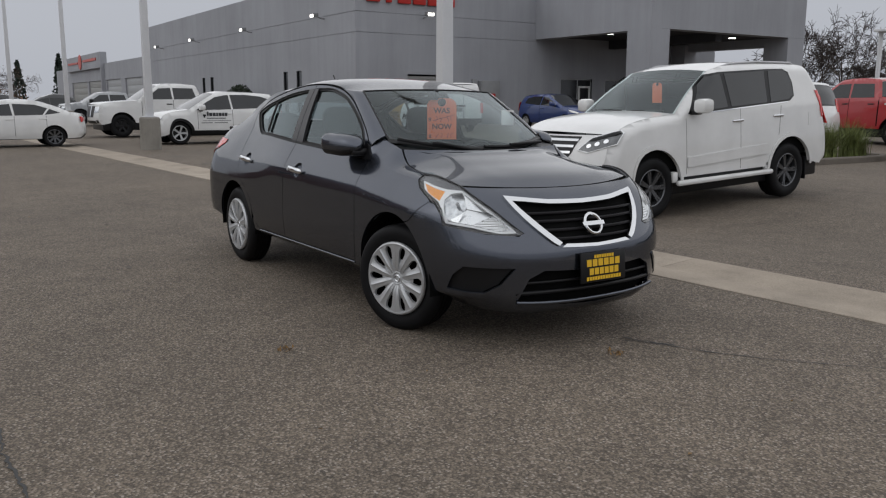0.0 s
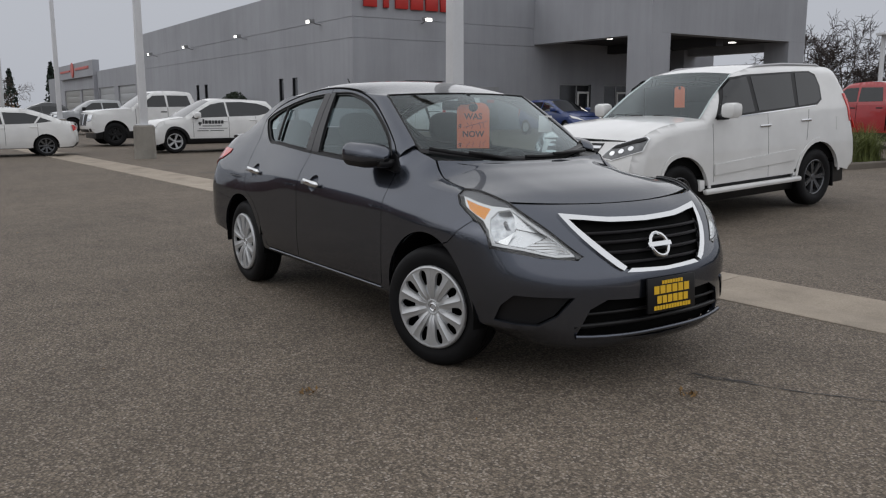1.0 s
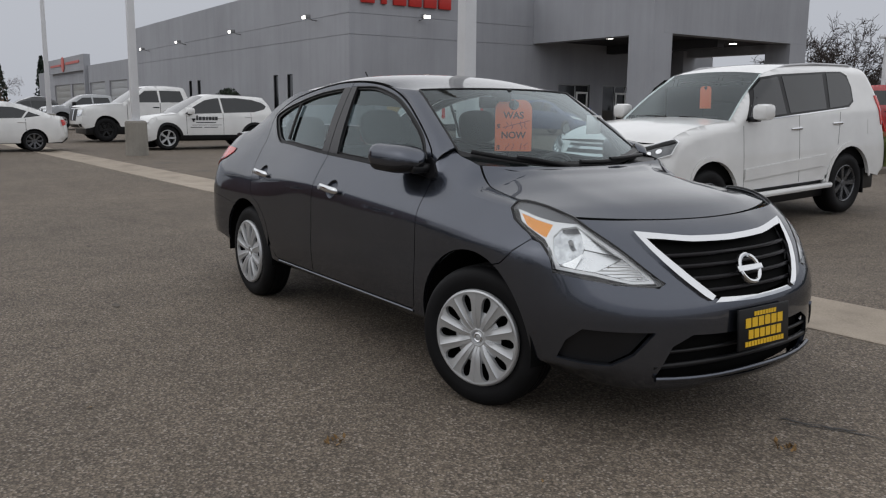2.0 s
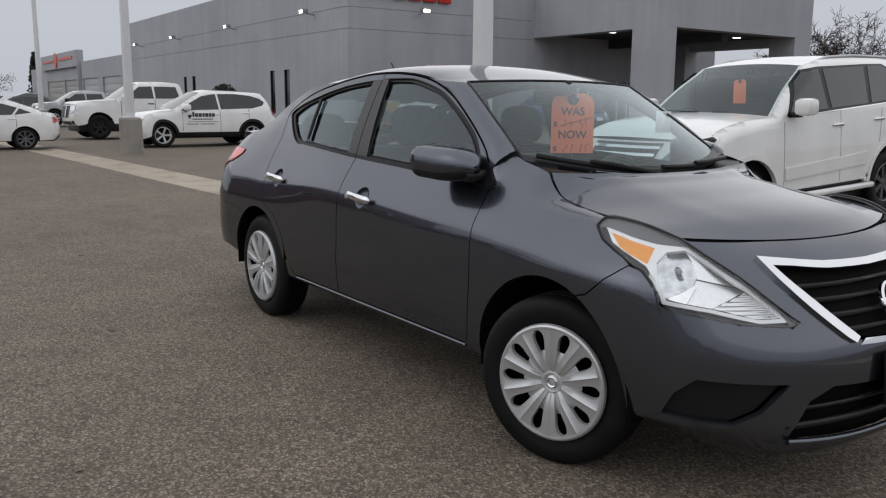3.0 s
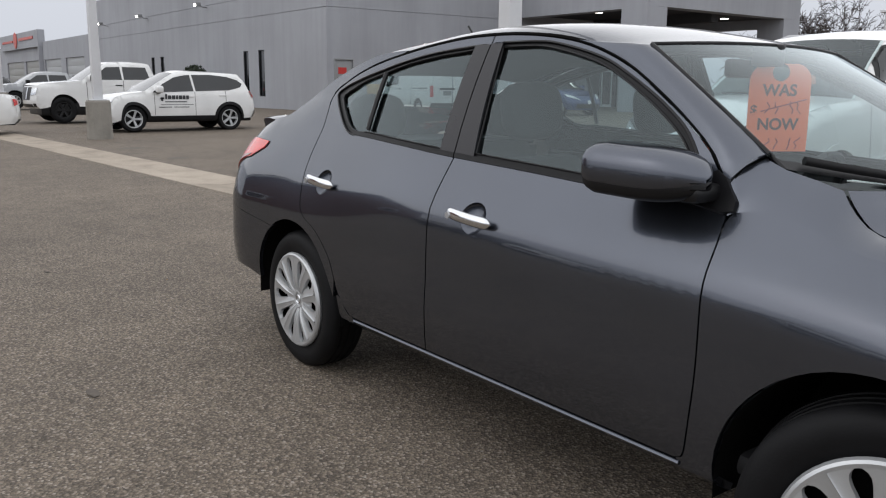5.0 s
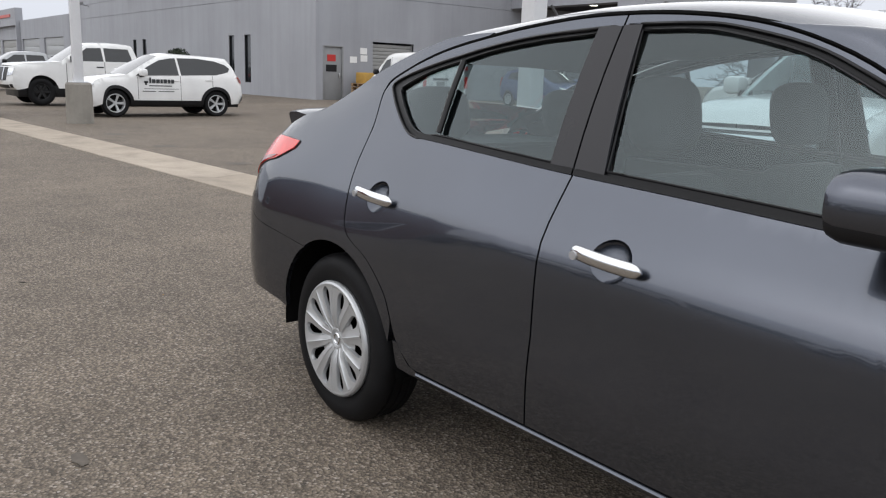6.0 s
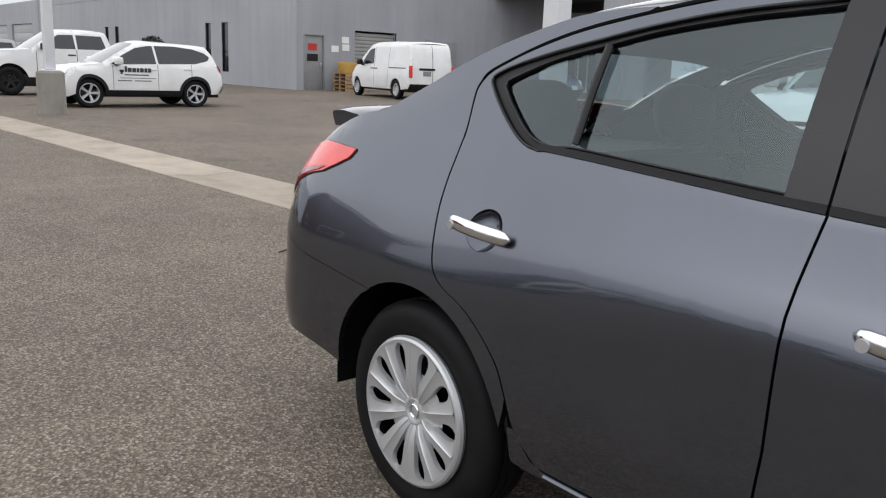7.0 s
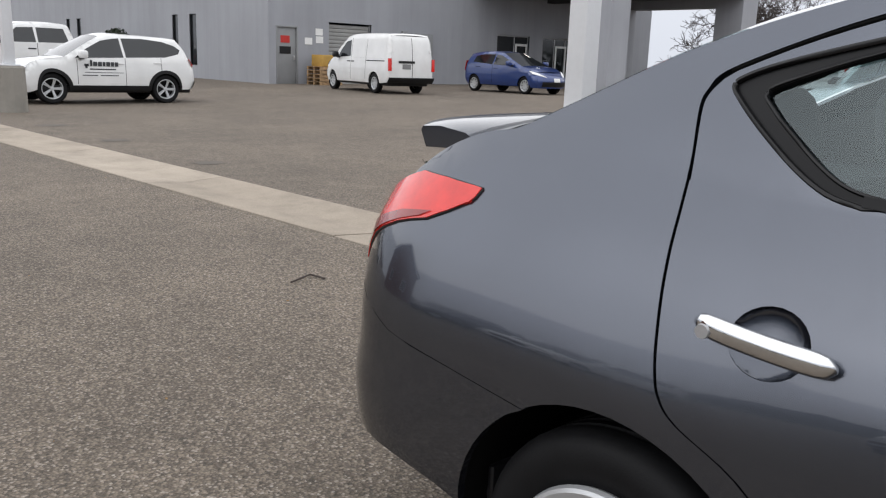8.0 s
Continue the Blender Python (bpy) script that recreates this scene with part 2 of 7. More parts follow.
# ---- building tools ----
def mesh_of(bm, name, material, smooth=None):
    me = bpy.data.meshes.new(name)
    bm.to_mesh(me)
    bm.free()
    for m in material if isinstance(material, (list, tuple)) else [material]:
        me.materials.append(m)
    if smooth is not None:
        me.shade_smooth()
        if smooth < 180:
            me.set_sharp_from_angle(angle=radians(smooth))
    return me


def part(name, bm, material, parent=None, label="", smooth=35):
    """Links a bmesh, or a mesh, as one mesh object under a thing or a part."""
    me = bm if isinstance(bm, bpy.types.Mesh) else mesh_of(bm, name, material, smooth)
    ob = new(name, me)
    ob.parent = parent
    return tagged(ob, label)


def thing(name, label, category, group="", kind="", at=None):
    e = new(name)
    if at is not None:
        e.matrix_world = at
    return tagged(e, label, category, group, kind)


def add_box(bm, lo, hi, bevel=0.0, m=None, index=0):
    r = bmesh.ops.create_cube(bm, size=1)
    vs = r["verts"]
    for v in vs:
        v.co = Vector([(a + b) / 2 + c * (b - a) for a, b, c in zip(lo, hi, v.co)])
    faces = list({f for v in vs for f in v.link_faces})
    if bevel:
        es = list({e for v in vs for e in v.link_edges})
        out = bmesh.ops.bevel(bm, geom=es, offset=bevel, segments=2, affect="EDGES", profile=0.5)
        vs = list({v for v in out["verts"]} | {v for v in vs if v.is_valid})
        faces = list({f for v in vs for f in v.link_faces})
    for f in faces:
        f.material_index = index
    if m is not None:
        bmesh.ops.transform(bm, matrix=m, verts=vs)
    return vs


def box(lo, hi, bevel=0.0, m=None):
    bm = bmesh.new()
    add_box(bm, lo, hi, bevel, m)
    return bm


def lathe(profile, n=48, axis="y", bm=None, centre=(0, 0, 0)):
    """Turns (radius, offset) pairs round an axis."""
    bm = bm or bmesh.new()
    rings = []
    for r, o in profile:
        ring = []
        for i in range(n if r > 1e-6 else 1):
            a = 2 * math.pi * i / n
            c, s = r * math.cos(a), r * math.sin(a)
            p = (c, o, s) if axis == "y" else (c, s, o) if axis == "z" else (o, c, s)
            ring.append(bm.verts.new(Vector(p) + Vector(centre)))
        rings.append(ring)
    for a, b in zip(rings, rings[1:]):
        for i in range(n):
            q = [a[i % len(a)], a[(i + 1) % len(a)], b[(i + 1) % len(b)], b[i % len(b)]]
            q = list(dict.fromkeys(q))
            if len(q) > 2:
                bm.faces.new(q)
    bmesh.ops.recalc_face_normals(bm, faces=bm.faces)
    return bm


def tube(points, radius, n=8, bm=None, radii=None):
    """A round bar along a line of points."""
    bm = bm or bmesh.new()
    pts = [Vector(p) for p in points]
    rings = []
    for i, p in enumerate(pts):
        d = (pts[min(i + 1, len(pts) - 1)] - pts[max(i - 1, 0)]).normalized()
        a = d.orthogonal().normalized() if abs(d.z) > 0.9 else d.cross(Vector((0, 0, 1))).normalized()
        b = d.cross(a)
        r = radii[i] if radii else radius
        rings.append([bm.verts.new(p + r * (math.cos(2 * math.pi * k / n) * a + math.sin(2 * math.pi * k / n) * b)) for k in range(n)])
    for u, v in zip(rings, rings[1:]):
        for k in range(n):
            bm.faces.new((u[k], u[(k + 1) % n], v[(k + 1) % n], v[k]))
    bm.faces.new(rings[0][::-1]), bm.faces.new(rings[-1])
    return bm


def spline(points, n=6):
    """An open Catmull-Rom line through the points."""
    p = [np.array(q, float) for q in points]
    p = [2 * p[0] - p[1]] + p + [2 * p[-1] - p[-2]]
    out = []
    for i in range(1, len(p) - 2):
        for k in range(n):
            t = k / n
            a, b, c, d = p[i - 1:i + 3]
            out.append(tuple(0.5 * (2 * b + (c - a) * t + (2 * a - 5 * b + 4 * c - d) * t * t + (3 * b - a - 3 * c + d) * t ** 3)))
    return out + [tuple(p[-2])]


def at_x(table, x):
    """Smooth interpolation in a table of (x, value)."""
    xs = [r[0] for r in table]
    if x <= xs[0]:
        return table[0][1]
    if x >= xs[-1]:
        return table[-1][1]
    i = max(k for k in range(len(xs) - 1) if xs[k] <= x)
    h = xs[i + 1] - xs[i]
    y = [r[1] for r in table]

    def slope(k):
        if k == 0 or k == len(xs) - 1:
            j = min(k, len(xs) - 2)
            return (y[j + 1] - y[j]) / (xs[j + 1] - xs[j])
        return (y[k + 1] - y[k - 1]) / (xs[k + 1] - xs[k - 1])
    t = (x - xs[i]) / h
    return y[i] * (1 + 2 * t) * (1 - t) ** 2 + h * slope(i) * t * (1 - t) ** 2 + y[i + 1] * t * t * (3 - 2 * t) + h * slope(i + 1) * t * t * (t - 1)


def clamp01(v):
    return 0.0 if v < 0 else 1.0 if v > 1 else v


def ease(lo, hi, v):
    t = clamp01((v - lo) / (hi - lo))
    return t * t * (3 - 2 * t)


def flat_sheet(outline, holes=(), step=0.05):
    """A flat polygon with holes, cut into a grid."""
    bm = bmesh.new()
    for loop in (outline, *holes):
        vs = [bm.verts.new((a, b, 0)) for a, b in loop]
        for v, w in zip(vs, vs[1:] + vs[:1]):
            bm.edges.new((v, w))
    bmesh.ops.triangle_fill(bm, edges=bm.edges[:], use_beauty=True, normal=(0, 0, 1))
    sx, sy = step if isinstance(step, tuple) else (step, step)
    for k, s in ((0, sx), (1, sy)):
        lo, hi = min(v.co[k] for v in bm.verts), max(v.co[k] for v in bm.verts)
        no = (1, 0, 0) if k == 0 else (0, 1, 0)
        for i in range(math.ceil(lo / s), math.ceil(hi / s)):
            co = [0, 0, 0]
            co[k] = i * s + 1e-4
            bmesh.ops.bisect_plane(bm, geom=bm.verts[:] + bm.edges[:] + bm.faces[:], plane_co=co, plane_no=no, dist=1e-5)
    return bm


def skin(fn, outline, holes=(), step=0.05, rim=0.02, lift=0.0, inside=(1.2, 0, 0.6), mirror=False, bm2=None):
    """A panel: a polygon of a curved surface fn(a, b), lifted along its normal, its border folded inwards by rim.
    Returns a mesh with the surface's own normals."""
    flat = flat_sheet(outline, holes, step)
    inside = Vector(inside)
    coords, norms = [], []
    flat.verts.ensure_lookup_table()
    flat.verts.index_update()
    for v in flat.verts:
        a, b = v.co.x, v.co.y
        p = Vector(fn(a, b))
        n = (Vector(fn(a + 2e-3, b)) - Vector(fn(a - 2e-3, b))).cross(Vector(fn(a, b + 2e-3)) - Vector(fn(a, b - 2e-3)))
        n.normalize()
        if n.dot(p - inside) < 0:
            n = -n
        coords.append(p + n * lift)
        norms.append(n)
    faces = []
    for f in flat.faces:
        ids = [v.index for v in f.verts]
        c = sum((norms[i] for i in ids), Vector())
        q = [coords[i] for i in ids]
        area = Vector()
        for i in range(1, len(q) - 1):
            area += (q[i] - q[0]).cross(q[i + 1] - q[0])
        faces.append(ids if area.dot(c) > 0 else ids[::-1])
    vertices, normals = [tuple(c) for c in coords], [tuple(n) for n in norms]
    if rim:
        for e in flat.edges:
            if e.is_boundary:
                i, j = e.verts[0].index, e.verts[1].index
                k = len(vertices)
                vertices += [tuple(coords[i]), tuple(coords[j]), tuple(coords[j] - norms[j] * rim), tuple(coords[i] - norms[i] * rim)]
                normals += [(0, 0, 0)] * 4
                faces.append([k, k + 1, k + 2, k + 3])
    flat.free()
    if mirror == "both":
        k = len(vertices)
        faces += [[i + k for i in f][::-1] for f in faces]
        vertices += [(x, -y, z) for x, y, z in vertices]
        normals += [(x, -y, z) for x, y, z in normals]
    elif mirror:
        vertices, normals = [(x, -y, z) for x, y, z in vertices], [(x, -y, z) for x, y, z in normals]
        faces = [f[::-1] for f in faces]
    me = bpy.data.meshes.new("panel")
    me.from_pydata(vertices, [], faces)
    me.shade_smooth()
    me.normals_split_custom_set_from_vertices(normals)
    return me


def panel(name, me, material, parent, label=""):
    me.name = name
    me.materials.append(material)
    ob = new(name, me)
    ob.parent = parent
    return tagged(ob, label)


def loft(lines, close=False):
    """A sheet over rows of points."""
    bm = bmesh.new()
    rows = [[bm.verts.new(p) for p in line] for line in lines]
    for a, b in zip(rows, rows[1:]):
        for i in range(len(a) - (0 if close else 1)):
            bm.faces.new((a[i], a[(i + 1) % len(a)], b[(i + 1) % len(b)], b[i]))
    return bm

# ---- ground, gutter, building ----
GUTTER_SLOPE, GUTTER_W = 0.037, 0.85
RISE = [(2.6, 0.0), (7.0, 0.02), (11.0, 0.1), (15.0, 0.2), (27.0, 0.27), (60.0, 0.3)]


def gutter_y(x):
    return 1.62 + GUTTER_SLOPE * (x - 1)


def ground_z(x, y):
    dip = -0.12 * ease(2.7, 4.4, y) * ease(7.3, 5.0, y) * ease(-6.0, -3.0, x) * ease(4.0, 1.0, x)
    return at_x(RISE, y) * ease(-4.0, -17.0, x) + dip if x < -4 else dip


def make_ground():
    xs = [-1500, -600, -300, -180, -120, -100] + [-90 + 4 * i for i in range(18)] + [-18 + i for i in range(36)] + [18 + 6 * i for i in range(5)] + [80, 160, 400, 900, 1500]
    vs = [-1500, -600, -250, -120, -60, -30, -15, -8, -4, -2, -1, 0.0, 0.012, GUTTER_W - 0.012, GUTTER_W] + [GUTTER_W + 0.6 * i for i in range(1, 8)] + [6 + 2 * i for i in range(1, 14)] + [38, 50, 80, 140, 300, 700, 1500]
    rows = []
    for v in vs:
        line = []
        for x in xs:
            k = 1 if abs(v) < 60 else 0
            y = v + (gutter_y(max(-130, min(60, x))) if k else 1.6)
            z = -0.09 if 0.01 < v < GUTTER_W - 0.01 else ground_z(x, y)
            line.append((x, y, z))
        rows.append(line)
    bm = loft(rows)
    bmesh.ops.recalc_face_normals(bm, faces=bm.faces)
    if sum(f.normal.z for f in bm.faces) < 0:
        bmesh.ops.reverse_faces(bm, faces=bm.faces)
    ob = part("ground", bm, ASPHALT, smooth=60)
    tagged(ob, "worn brownish-grey asphalt car park with pale stone chips", "ground", kind="structure")


def make_gutter():
    g = thing("gutter", "shallow concrete drainage gutter set flush in asphalt", "gutter", kind="structure")
    rng = random.Random(4)
    x = -62.0
    while x < 22:
        L = 3.05
        bm = bmesh.new()
        x0, x1 = x + 0.006, x + L - 0.006
        dz = rng.uniform(-0.003, 0.003)
        prof = [(0.004, -0.08), (0.004, 0.004 + dz), (0.02, 0.007 + dz), (GUTTER_W * 0.25, -0.006 + dz), (GUTTER_W * 0.5, -0.022 + dz), (GUTTER_W * 0.75, -0.006 + dz), (GUTTER_W - 0.02, 0.007 + dz), (GUTTER_W - 0.004, 0.004 + dz), (GUTTER_W - 0.004, -0.08)]
        a = [bm.verts.new((x0, gutter_y(x0) + v, z)) for v, z in prof]
        b = [bm.verts.new((x1, gutter_y(x1) + v, z)) for v, z in prof]
        for i in range(len(prof) - 1):
            bm.faces.new((a[i], b[i], b[i + 1], a[i + 1]))
        bm.faces.new(a), bm.faces.new(b[::-1])
        bmesh.ops.recalc_face_normals(bm, faces=bm.faces)
        part("slab", bm, GUTTER, g, smooth=None)
        x += L


def wall_slab(outline, holes, thick, m):
    """A wall of the given thickness with openings through it, laid by the matrix m from its flat drawing."""
    bm = flat_sheet(outline, holes, 1e6)
    front = bm.faces[:]
    r = bmesh.ops.extrude_face_region(bm, geom=front)
    bmesh.ops.translate(bm, verts=[v for v in r["geom"] if isinstance(v, bmesh.types.BMVert)], vec=(0, 0, thick))
    bmesh.ops.recalc_face_normals(bm, faces=bm.faces)
    bmesh.ops.transform(bm, matrix=m, verts=bm.verts)
    return bm


def rect(a0, b0, a1, b1):
    return [(a0, b0), (a1, b0), (a1, b1), (a0, b1)]


BX, BY, TOP = -28.0, 15.0, 7.2
# drawing (a, b, c) to world: a along y, b up, c into the building
EAST = Matrix(((0, 0, -1, BX), (1, 0, 0, 0), (0, 1, 0, 0), (0, 0, 0, 1)))
# a along x, b up, c into the building
SOUTH = Matrix(((1, 0, 0, 0), (0, 0, 1, BY), (0, 1, 0, 0), (0, 0, 0, 1)))
JOINTS = (4.5, 5.42)


def storeys(name, label, a0, a1, holes, m, top):
    """A rendered wall in three lifts with open joints between them."""
    w = thing(name, label, "wall", kind="structure")
    edges = [-0.3, *JOINTS, top]
    for i in range(3):
        lo, hi = edges[i] + (0.012 if i else 0), edges[i + 1] - (0.012 if i < 2 else 0)
        part("wall_lift", wall_slab(rect(a0, lo, a1, hi), holes if i == 0 else (), 0.3, m), STUCCO, w, smooth=None)
    part("backing", wall_slab(rect(a0 + 0.03, -0.2, a1 - 0.03, top - 0.1), holes, 0.1, m @ Matrix.Translation((0, 0, 0.03))), STUCCO, w, smooth=None)
    return w


def framed_window(name, label, m, a0, b0, a1, b1, mullions=(), glass=DARK_GLASS, depth=0.12, frame_mat=ALU, fw=0.05):
    w = thing(name, label, "window", kind="structure")
    bm = bmesh.new()
    for lo, hi in (((a0, b0, 0), (a0 + fw, b1, 0.07)), ((a1 - fw, b0, 0), (a1, b1, 0.07)), ((a0 + fw, b1 - fw, 0), (a1 - fw, b1, 0.07)), ((a0 + fw, b0, 0), (a1 - fw, b0 + fw, 0.07))):
        add_box(bm, lo, hi, 0.004)
    for k in mullions:
        add_box(bm, (k - fw / 2, b0 + fw, 0), (k + fw / 2, b1 - fw, 0.065), 0.004)
    bmesh.ops.transform(bm, matrix=m @ Matrix.Translation((0, 0, depth)), verts=bm.verts)
    part("window_frame", bm, frame_mat, w)
    cuts = [a0 + fw, *mullions, a1 - fw]
    for u, v in zip(cuts, cuts[1:]):
        part("pane", box((u, b0 + fw, depth + 0.03), (v, b1 - fw, depth + 0.045), m=m), glass, w, smooth=None)
    return w


def make_building():
    door, shut = (15.32, 16.30, 0.15, 2.42), (17.76, 19.90, 0.15, 2.66)
    w1, w2 = (27.45, 29.75, 0.15, 2.62), (30.75, 33.2, 0.15, 2.62)
    holes = [rect(d[0], d[2], d[1], d[3]) for d in (door, shut, w1, w2)]
    storeys("wall_east", "grey rendered dealership wall with recessed joints", BY, 40.0, holes, EAST, TOP)
    slits = [(-36.45, -35.85), (-34.72, -34.05), (-50.45, -49.85), (-48.75, -48.1)]
    storeys("wall_south", "long grey rendered wall with narrow slit windows", -64.5, BX - 0.3, [rect(a, 0.75, b, 2.93) for a, b in slits], SOUTH, TOP)
    for k, (a, b) in enumerate(slits):
        framed_window(f"window_{k + 1}", "tall narrow dark slit window", SOUTH, a, 0.75, b, 2.93, fw=0.03, depth=0.06, frame_mat=BLACK)
    framed_window("window_5", "aluminium shopfront window with pale door panel", EAST, w1[0], 0.15, w1[1], 2.62, (28.75,), depth=0.1)
    framed_window("window_6", "aluminium shopfront glazing beside entrance", EAST, w2[0], 0.15, w2[1], 2.62, (31.75, 32.6), depth=0.1)
    # pale rails of the shopfront doors
    for k, a in enumerate((28.8, 31.8)):
        d = thing(f"door_{k + 2}", "glazed aluminium entrance door", "door", kind="structure")
        bm = bmesh.new()
        for lo, hi in (((a, 0.2, 0), (a + 0.09, 2.25, 0.05)), ((a + 0.75, 0.2, 0), (a + 0.84, 2.25, 0.05)), ((a + 0.09, 2.14, 0), (a + 0.75, 2.25, 0.05)), ((a + 0.09, 0.2, 0), (a + 0.75, 0.42, 0.05))):
            add_box(bm, lo, hi, 0.004)
        bmesh.ops.transform(bm, matrix=EAST @ Matrix.Translation((0, 0, 0.04)), verts=bm.verts)
        part("door_frame", bm, WHITE_CARD, d)
    # service door
    d = thing("door_1", "closed grey steel service door with two notices", "door", kind="structure")
    bm = bmesh.new()
    for lo, hi in (((15.32, 0.15, 0), (15.38, 2.42, 0.12)), ((16.24, 0.15, 0), (16.30, 2.42, 0.12)), ((15.38, 2.36, 0), (16.24, 2.42, 0.12))):
        add_box(bm, lo, hi, 0.004)
    bmesh.ops.transform(bm, matrix=EAST @ Matrix.Translation((0, 0, -0.02)), verts=bm.verts)
    part("door_frame", bm, DOOR_PAINT, d)
    part("leaf", box((15.385, 0.17, 0.05), (16.235, 2.355, 0.1), 0.004, EAST), DOOR_PAINT, d)
    part("door_handle", box((16.10, 1.12, 0.0), (16.16, 1.3, 0.05), 0.01, EAST), ALU, d)
    part("sign", box((15.55, 1.78, 0.035), (15.95, 2.05, 0.05), m=EAST), SIGN_RED, d, "small red notice on the door", None)
    part("sign", box((15.5, 1.36, 0.035), (16.0, 1.64, 0.05), m=EAST), BLACK, d, "small black notice on the door", None)
    for k, (a, b) in enumerate(((16.62, 1.75), (17.12, 2.12), (17.14, 1.82))):
        s = part("wall_notice", box((a, b, -0.012), (a + 0.34, b + 0.26, 0.0), m=EAST), WHITE_CARD, None, smooth=None)
        tagged(s, "small white paper notice on grey wall", "sign", "wall notices")
    # roller shutter
    s = thing("roller_shutter", "closed grey ribbed roller shutter in grey wall", "shutter", kind="structure")
    for i in range(16):
        z = 0.16 + i * 0.152
        part("slat", box((17.8, z, 0.13), (19.86, z + 0.14, 0.16), 0.012, EAST), SHUTTER, s)
    for a in (17.76, 19.84):
        part("guide", box((a, 0.15, 0.09), (a + 0.06, 2.66, 0.2), m=EAST), DOOR_PAINT, s, smooth=None)
    # electrical cabinet on the wall
    c = thing("electrical_cabinet", "grey wall-mounted electrical cabinet with warning label", "cabinet")
    part("body", box((21.9, 0.5, -0.35), (23.05, 2.42, 0), 0.015, EAST), DOOR_PAINT, c)
    part("door", box((21.95, 0.56, -0.37), (22.98, 2.36, -0.352), 0.006, EAST), DOOR_PAINT, c)
    part("label_plate", box((22.3, 1.62, -0.376), (22.75, 1.78, -0.371), m=EAST), SIGN_RED, c, smooth=None)
    part("conduit", box((21.5, 0.5, -0.12), (21.78, 2.5, 0), 0.03, EAST), DOOR_PAINT, c)
    # fascia sign, drawn as plain blocks
    s = thing("fascia_sign", "red raised fascia sign on grey wall", "sign")
    for i in range(6):
        a = 15.55 + i * 0.83
        w = 0.28 if i == 1 else 0.68
        off = 0.2 if i == 1 else 0.0
        part("letter_block", box((a + off, 5.88, -0.14), (a + off + w, 6.72, -0.02), 0.02, EAST), SIGN_RED, s)
    # roof and parapet cap
    r = part("roof", box((-64.5, BY + 0.3, TOP - 0.55), (BX - 0.3, 40, TOP - 0.35)), STUCCO, smooth=None)
    tagged(r, "flat grey dealership roof behind the parapet", "roof", kind="structure")
    part("rear_wall", box((-64.5, 39.7, -0.3), (BX - 0.32, 40, TOP - 0.6)), STUCCO, r, smooth=None)
    part("side_wall", box((-64.5, BY + 0.32, -0.3), (-64.2, 39.6, TOP - 0.6)), STUCCO, r, smooth=None)
    # wall floodlights
    spots = [("s", -31.2), ("s", -40.9), ("s", -50.7), ("s", -59.4), ("e", 18.66)]
    for side, a in spots:
        l = thing("wall_floodlight", "lit white floodlight on a bracket high on grey wall", "wall lamp", "wall floodlights")
        m = (SOUTH if side == "s" else EAST) @ Matrix.Translation((a, 5.42, 0))
        part("bracket", tube([m @ Vector(p) for p in ((0, -0.12, 0), (0, -0.1, -0.25), (0, 0.0, -0.42))], 0.025), DOOR_PAINT, l)
        part("housing", box((-0.2, -0.06, -0.68), (0.2, 0.12, -0.4), 0.03, m), DOOR_PAINT, l)
        part("lens", box((-0.17, -0.075, -0.69), (0.17, 0.06, -0.66), 0.01, m), LAMP_GLOW, l, "bright white lit lens")
    # entrance canopy
    c = thing("canopy", "grey rendered entrance canopy on square columns", "canopy", kind="structure")
    Y0, Y1, X1 = 25.6, 37.05, -20.0
    part("fascia", box((BX + 0.004, Y0, 4.6), (X1, Y0 + 0.7, TOP)), STUCCO, c, smooth=None)
    part("fascia", box((X1 - 0.7, Y0 + 0.704, 4.66), (X1, Y1, TOP)), STUCCO, c, smooth=None)
    part("fascia", box((BX + 0.004, Y1 - 0.7, 4.3), (X1 - 0.704, Y1, TOP)), STUCCO, c, smooth=None)
    for x, y, w, d in ((-21.42, Y0 + 0.003, 1.417, 1.25), (-21.42, Y1 - 1.36, 1.417, 1.357), (BX + 0.02, Y1 - 1.0, 1.0, 0.99)):
        part("column", box((x, y, 0.1), (x + w, y + d, 4.655)), STUCCO, c, smooth=None)
    # ceiling and crossbeam carry the under-canopy shade in their colour
    part("ceiling", box((BX + 0.01, Y0 + 0.71, 4.75), (X1 - 0.71, Y1 - 0.71, 4.95)), SHADED_STUCCO, c, smooth=None)
    part("crossbeam", box((BX + 0.01, 30.9, 4.3), (X1 - 0.71, 31.4, 4.745)), SHADED_STUCCO, c, smooth=None)
    part("roof", box((BX + 0.01, Y0 + 0.71, 6.6), (X1 - 0.71, Y1 - 0.71, 6.8)), STUCCO, c, smooth=None)
    for x, y in ((-24.4, 27.4), (-22.6, 28.9), (-24.4, 33.0), (-22.6, 34.6)):
        l = part("downlight", lathe([(0.0, 0.0), (0.16, 0.0), (0.19, -0.012), (0.19, 0.02)], 20, "z", centre=(x, y, 4.735)), LAMP_GLOW, None)
        tagged(l, "small round white downlight in shaded canopy soffit", "downlight", "canopy downlights")
    # far low wing with garage doors
    low = [(-98.0, -89.4), (-88.6, -82.2), (-80.1, -74.0), (-72.4, -66.4)]
    w = thing("wall_wing", "lower grey service wing with pale garage doors", "wall", kind="structure")
    part("wall", wall_slab(rect(-108, -0.3, -64.6, 5.0), [rect(a, 0.1, b, 3.4) for a, b in low], 0.3, SOUTH), STUCCO, w, smooth=None)
    part("tower", wall_slab(rect(-99.0, 4.6, -80.6, 6.1), [], 0.6, SOUTH @ Matrix.Translation((0, 0, -0.35))), STUCCO, w, smooth=None)
